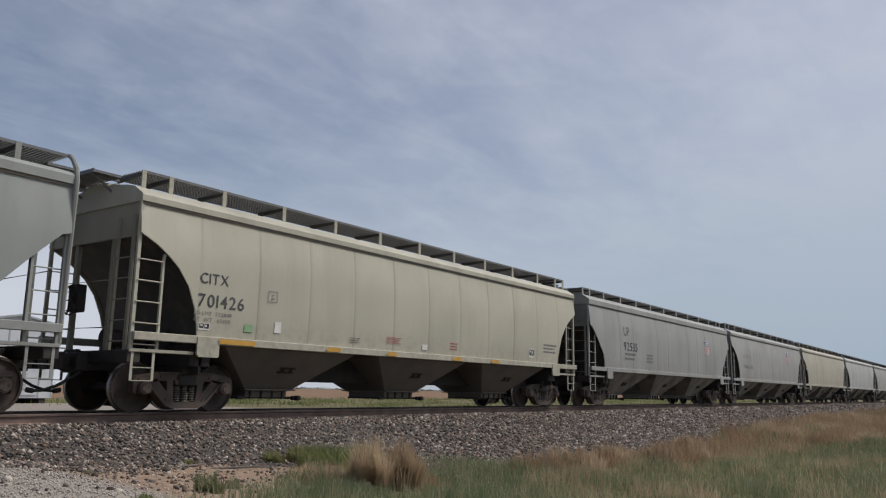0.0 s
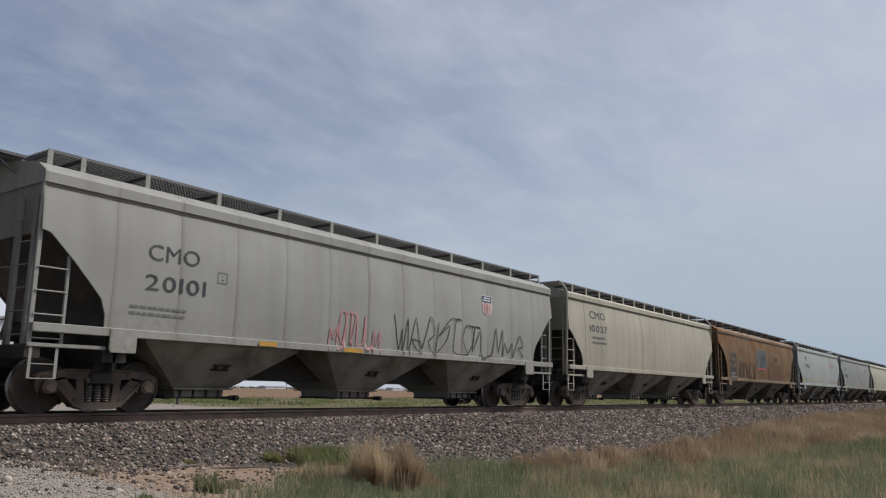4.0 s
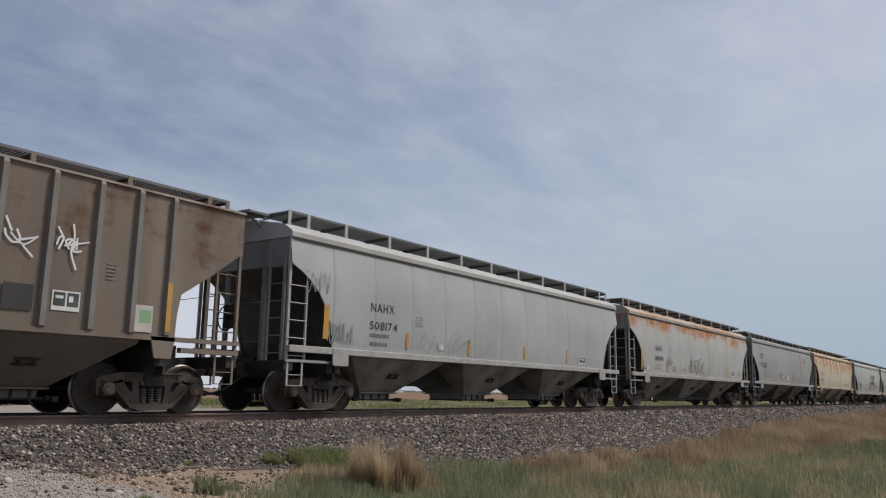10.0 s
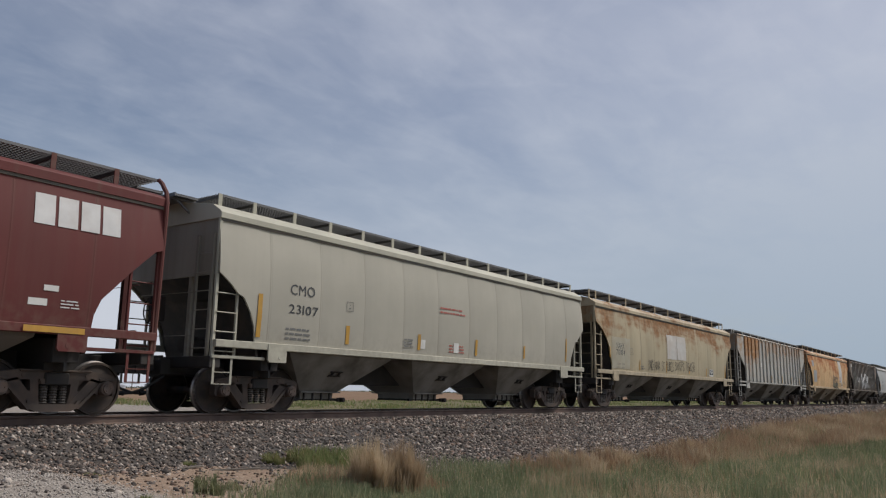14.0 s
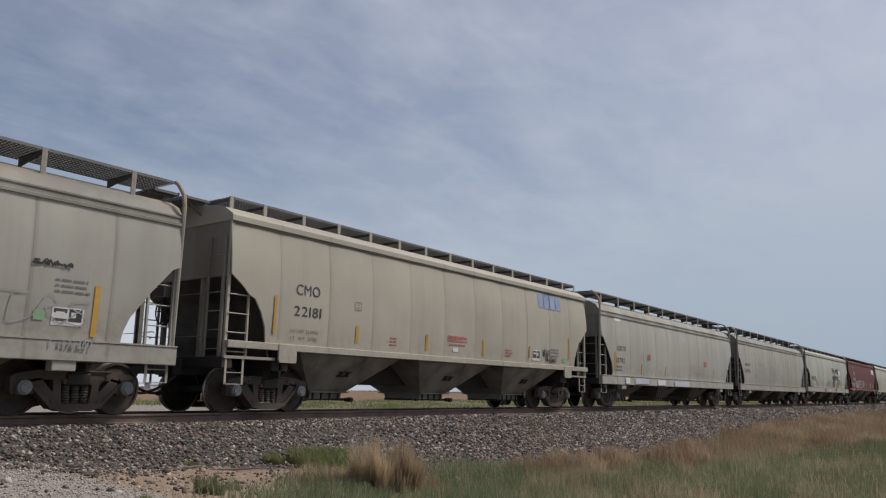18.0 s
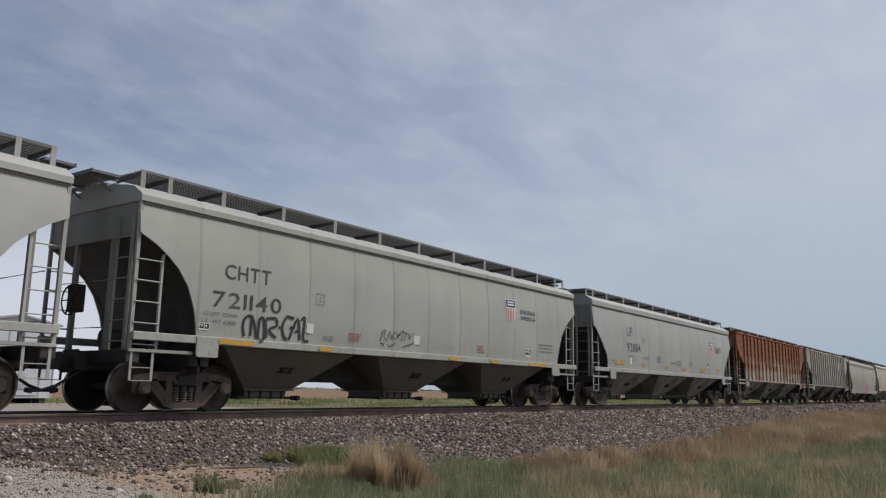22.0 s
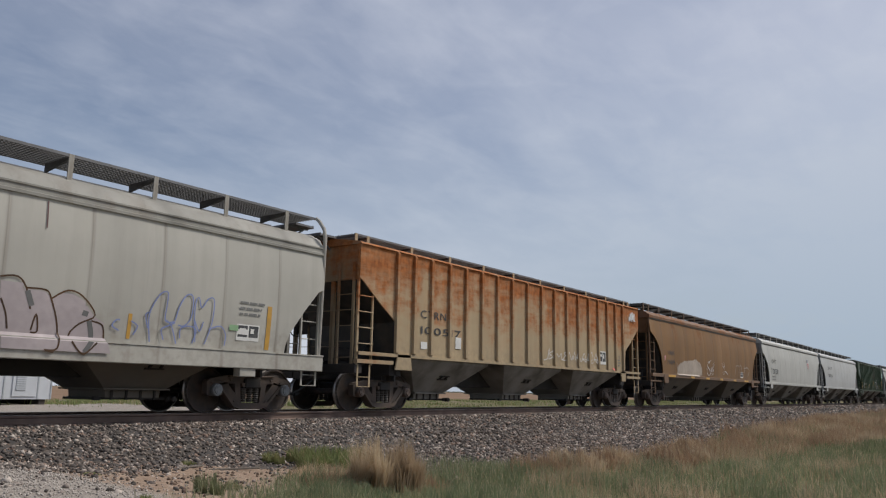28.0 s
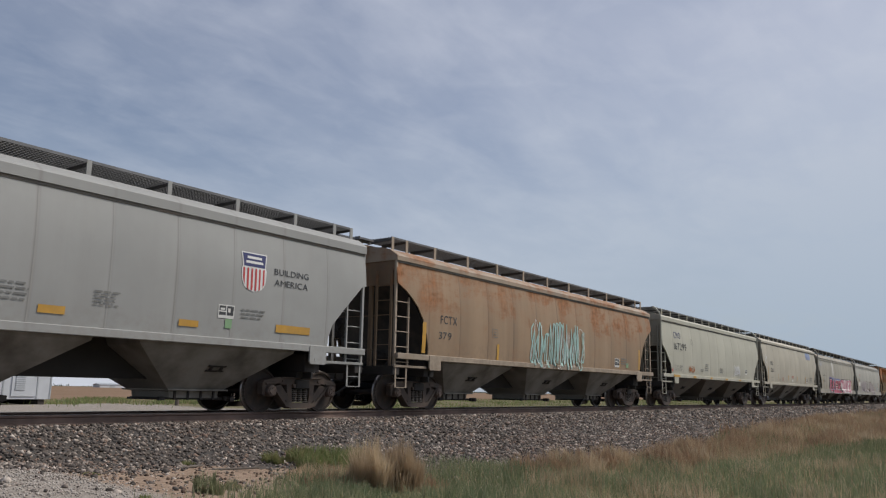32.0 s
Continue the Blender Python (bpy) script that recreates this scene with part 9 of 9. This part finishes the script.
def build_grass():
    rng = np.random.default_rng(8)
    patchy = lambda x, y, s, o: 0.5 + 0.9 * noise.noise((x * s, y * s, o))
    wob = lambda x, y: 0.9 * noise.noise((x * 0.45, y * 0.45, 2)) + 0.4 * noise.noise((x * 1.5, y * 1.5, 5))
    left = lambda x, y: smooth01((x * 0.62 - y - 10.2 + wob(x, y)) / 0.9)
    line = lambda x: float(np.interp(x, [9, 12.4, 13, 14, 18, 24, 40], [-5.0, -4.9, -6.0, -7.3, -8.1, -9.2, -10.5]))   # where the green begins
    toe = lambda x: -6.25 + 1.55 * smooth01((x - 22) / 16)  # where the ballast ends
    green = lambda x, y: left(x, y) * (smooth01((line(x) - y + 0.4 + wob(x, y)) / 0.9) * min(1, 0.45 + patchy(x, y, 0.55, 1)) + (0.07 if y < toe(x) else 0))
    dry = lambda x, y: left(x, y) * smooth01((toe(x) - y + 0.2) / 0.7) * (0.04 + 0.96 * smooth01((y - line(x) + 0.7 + wob(x, y)) / 1.5)) * max(0.02, min(1, 1.5 * patchy(x, y, 0.75, 9) - 0.25 + 0.010 * x))
    pale = lambda x, y: left(x, y) * (0.03 + smooth01((noise.noise((x * 0.55, y * 1.1, 17)) - 0.12) / 0.25)) * smooth01((toe(x) - y + 0.1) / 0.6)
    for nm, cnt, x0, x1, hh, ww, sd in (("near", 50000, 4, 26, 0.20, 0.010, 1), ("mid", 34000, 24, 60, 0.26, 0.020, 2), ("far", 16000, 58, 150, 0.34, 0.05, 3)):
        r = meadow(cnt, x0, x1, -13.2, -3.3, green, sd)
        k = len(r)
        tall = np.array([0.5 + 1.0 * max(0, 0.5 + noise.noise((p[0] * 0.8, p[1] * 0.8, 4))) for p in r])
        blades("grass", r, hh * tall * rng.uniform(0.6, 1.35, k), ww * rng.uniform(0.7, 1.3, k), M["grass_blue"] if nm == "near" else M["grass"], "short green roadside grass", "grass", 0.45, seed=sd)
    for nm, cnt, x0, x1, hh, ww, sd in (("near", 9000, 9, 28, 0.30, 0.009, 4), ("mid", 15000, 26, 62, 0.40, 0.018, 5), ("far", 13000, 58, 150, 0.55, 0.05, 6)):
        r = meadow(cnt, x0, x1, -12.5, -3.6, dry, sd)
        k = len(r)
        tall = np.array([0.45 + 1.1 * max(0, 0.45 + noise.noise((p[0] * 0.6, p[1] * 0.6, 14))) for p in r])
        blades("dry_grass", r, hh * tall * rng.uniform(0.5, 1.4, k), ww * rng.uniform(0.7, 1.3, k), M["rust_grass"], "dry brown grass along the ballast toe", "grass", 0.42, seed=sd)
    for cnt, x0, x1, hh, ww, sd in ((7000, 9, 30, 0.34, 0.008, 14), (8000, 28, 80, 0.44, 0.022, 15)):
        r = meadow(cnt, x0, x1, -12.8, -4.6, pale, sd)
        k = len(r)
        blades("straw", r, hh * rng.uniform(0.4, 1.3, k), ww * rng.uniform(0.7, 1.3, k), M["straw"], "pale straw stalks among the grass", "grass", 0.5, seed=sd)

    def tuft(x, y, radius, count, height, width, material, label, lean=0.25, seed=1):
        g = np.random.default_rng(seed)
        t, q = g.uniform(0, 6.28, count), radius * np.sqrt(g.uniform(0, 1, count))
        pts = [(x + a * math.cos(b), y + a * math.sin(b)) for a, b in zip(q, t)]
        pts = [(a, b, max(ground_z(a, b), bed_z(b)) - 0.02) for a, b in pts]
        hs = height * (1 - 0.45 * (q / radius) ** 2) * g.uniform(0.6, 1.15, count)
        ob = blades("grass_tuft", pts, hs, width * g.uniform(0.7, 1.3, count), material, label, "grass tuft", lean, kind="", seed=seed)
        return tagged(ob, group="tufts of grass beside the track")

    tuft(8.50, -6.50, 0.30, 1500, 0.76, 0.010, M["straw_pale"], "tall dry straw-coloured grass tuft", 0.24, 21)
    tuft(8.98, -6.72, 0.27, 1500, 0.74, 0.011, M["straw"], "tall dry brown grass tuft", 0.15, 22)
    tuft(8.78, -6.62, 0.34, 600, 0.66, 0.009, M["straw"], "tall dry straw-coloured grass tuft", 0.24, 20)
    for i, (x, y, h) in enumerate(((8.2, -6.25, 0.34), (8.6, -6.05, 0.30), (9.4, -6.75, 0.32), (8.9, -6.2, 0.34), (8.1, -6.0, 0.25))):
        tuft(x, y, 0.36, 360, h, 0.009, M["straw"] if i % 2 else M["rust_grass"], "thin dry leaning grass tuft", 0.6, 110 + i)
    for i, (x, y, q, h, mat) in enumerate(((5.70, -6.59, 0.17, 0.27, "grass"), (6.38, -6.17, 0.11, 0.15, "grass"), (6.42, -6.95, 0.16, 0.15, "grass_blue"), (6.84, -7.00, 0.20, 0.20, "grass_blue"),
                                           (7.44, -6.80, 0.28, 0.26, "grass_blue"), (7.89, -6.90, 0.25, 0.22, "grass_blue"), (4.6, -7.1, 0.08, 0.09, "weed"), (7.86, -3.30, 0.11, 0.11, "weed"), (5.5, -4.6, 0.10, 0.06, "weed"))):
        tuft(x, y, q, int(2400 * q), h, 0.010, M[mat], "small green grass tuft on bare earth", 0.38, 24 + i)
    for i, (x, y) in enumerate(((9.40, -3.52), (9.95, -3.66), (10.25, -3.75), (10.55, -3.85), (10.9, -4.05), (9.75, -4.15), (10.1, -4.40), (10.6, -4.35))):
        tuft(x, y, 0.30 if i else 0.2, 560, 0.34 if i else 0.22, 0.016, M["weed"], "bright green weeds beside the ballast", 0.5, 40 + i)
    for i, (x, y) in enumerate(((9.1, -4.9), (9.6, -5.0), (9.2, -5.4), (10.0, -5.2), (8.5, -5.3))):
        tuft(x, y, 0.36, 300, 0.26, 0.009, M["rust_grass"] if i % 2 else M["straw"], "thin dry grass tuft on bare earth", 0.75, 50 + i)
    g = np.random.default_rng(77)
    for i in range(46):
        x = 12.5 + 48 * g.uniform(0, 1) ** 1.3
        y = toe(x) - 0.1 - g.uniform(0, 1) ** 1.3 * max(0.8, toe(x) - line(x) + 0.6)
        s = 0.7 + x / 70
        tuft(x, y, 0.36 * s, 330, 0.50 * s, 0.011 * (1 + x / 25), M["rust_grass"] if i % 3 else M["straw"], "dry brown bunch grass by the ballast", 0.36, 60 + i)
    # the weedy verge across the track
    r = []
    while len(r) < 30000:
        x, y = g.uniform(14, 120), g.uniform(3.5, 31)
        wgt = (0.9 if y > 10 or x > 24 else 0.05) * max(0.02, min(1.0, 2.6 * noise.noise((x * 0.30, y * 0.4, 6)) + (0.05 if 12 < y < 30 else -0.3)))
        if x < 23 + 0.1 * y and y < 17:
            wgt *= 0.1
        if x > 34:
            wgt *= 0.30
        if 15 < math.degrees(math.atan2(x, y - EYE[1])) < 80 and g.uniform() < wgt:
            r.append((x, y, ground_z(x, y) - 0.02))
    k = len(r)
    blades("verge_weeds", r, g.uniform(0.08, 0.34, k) ** 1.2, g.uniform(0.02, 0.05, k), M["weed"], "green weeds along the field's edge", "weeds", 0.5, seed=9)
    # a broken line of far trees
    r, hs = [], []
    for i in range(5200):
        t = g.uniform(0, 1)
        x, y = 80 + 1500 * t, 760 + 60 * g.uniform(-1, 1) + 120 * t
        dens = noise.noise((x * 0.012, 3, 0)) + 0.15
        if dens <= 0:
            continue
        r.append((x, y, ground_z(x, y) + g.uniform(0, 3.2) * min(1, dens * 2)))
        hs.append(g.uniform(0.8, 2.2))
    blades("far_trees", r, hs, g.uniform(0.6, 1.6, len(r)), M["far_leaf"], "broken line of far trees on the horizon", "trees", 0.8, seed=11)


build_grass()


def build_scraps():
    """Bits of old timber lying at the foot of the ballast."""
    for x, y, l, a in ((12.9, -4.0, 0.62, 0.1), (8.2, -4.0, 0.8, -0.35), (7.6, -3.7, 0.5, 0.2)):
        z = ground_z(x, y)
        ob = thing("timber_scrap", Shape().box(-l / 2, l / 2, -0.022, 0.022, 0, 0.03, 0.006), M["grey_wood"], "weathered grey timber scrap beside the ballast", "timber", "timber scraps", at=(x, y, z + 0.005))
        ob.rotation_euler[2] = a


build_scraps()


def travelled(t):
    """Metres that the train has run after t seconds."""
    return 21.5717 * t + 0.02729 * t ** 2 - 0.00035446 * t ** 3


def motions():
    for car, x in WAGONS:
        walk(car, [(t, pose(x + travelled(t), 0, 0)) for t in (0, 0.5, 1, 2, 4, 6, 8, 10, 12, 14, 16, 18, 20, 22, 24, 26, 28, 30, 31, 31.5, 32)])
    # all wheels roll alike: one set of keys serves every axle
    lead = WHEELSETS[0]
    walk(lead, [(i / 30, pose(0, 0, 0, 0, i * 88.5, 0)) for i in range(961)])
    for w in WHEELSETS[1:]:
        w.rotation_mode = "QUATERNION"
        keys = w.animation_data_create()
        keys.action = lead.animation_data.action
        keys.action_slot = lead.animation_data.action_slot


motions()
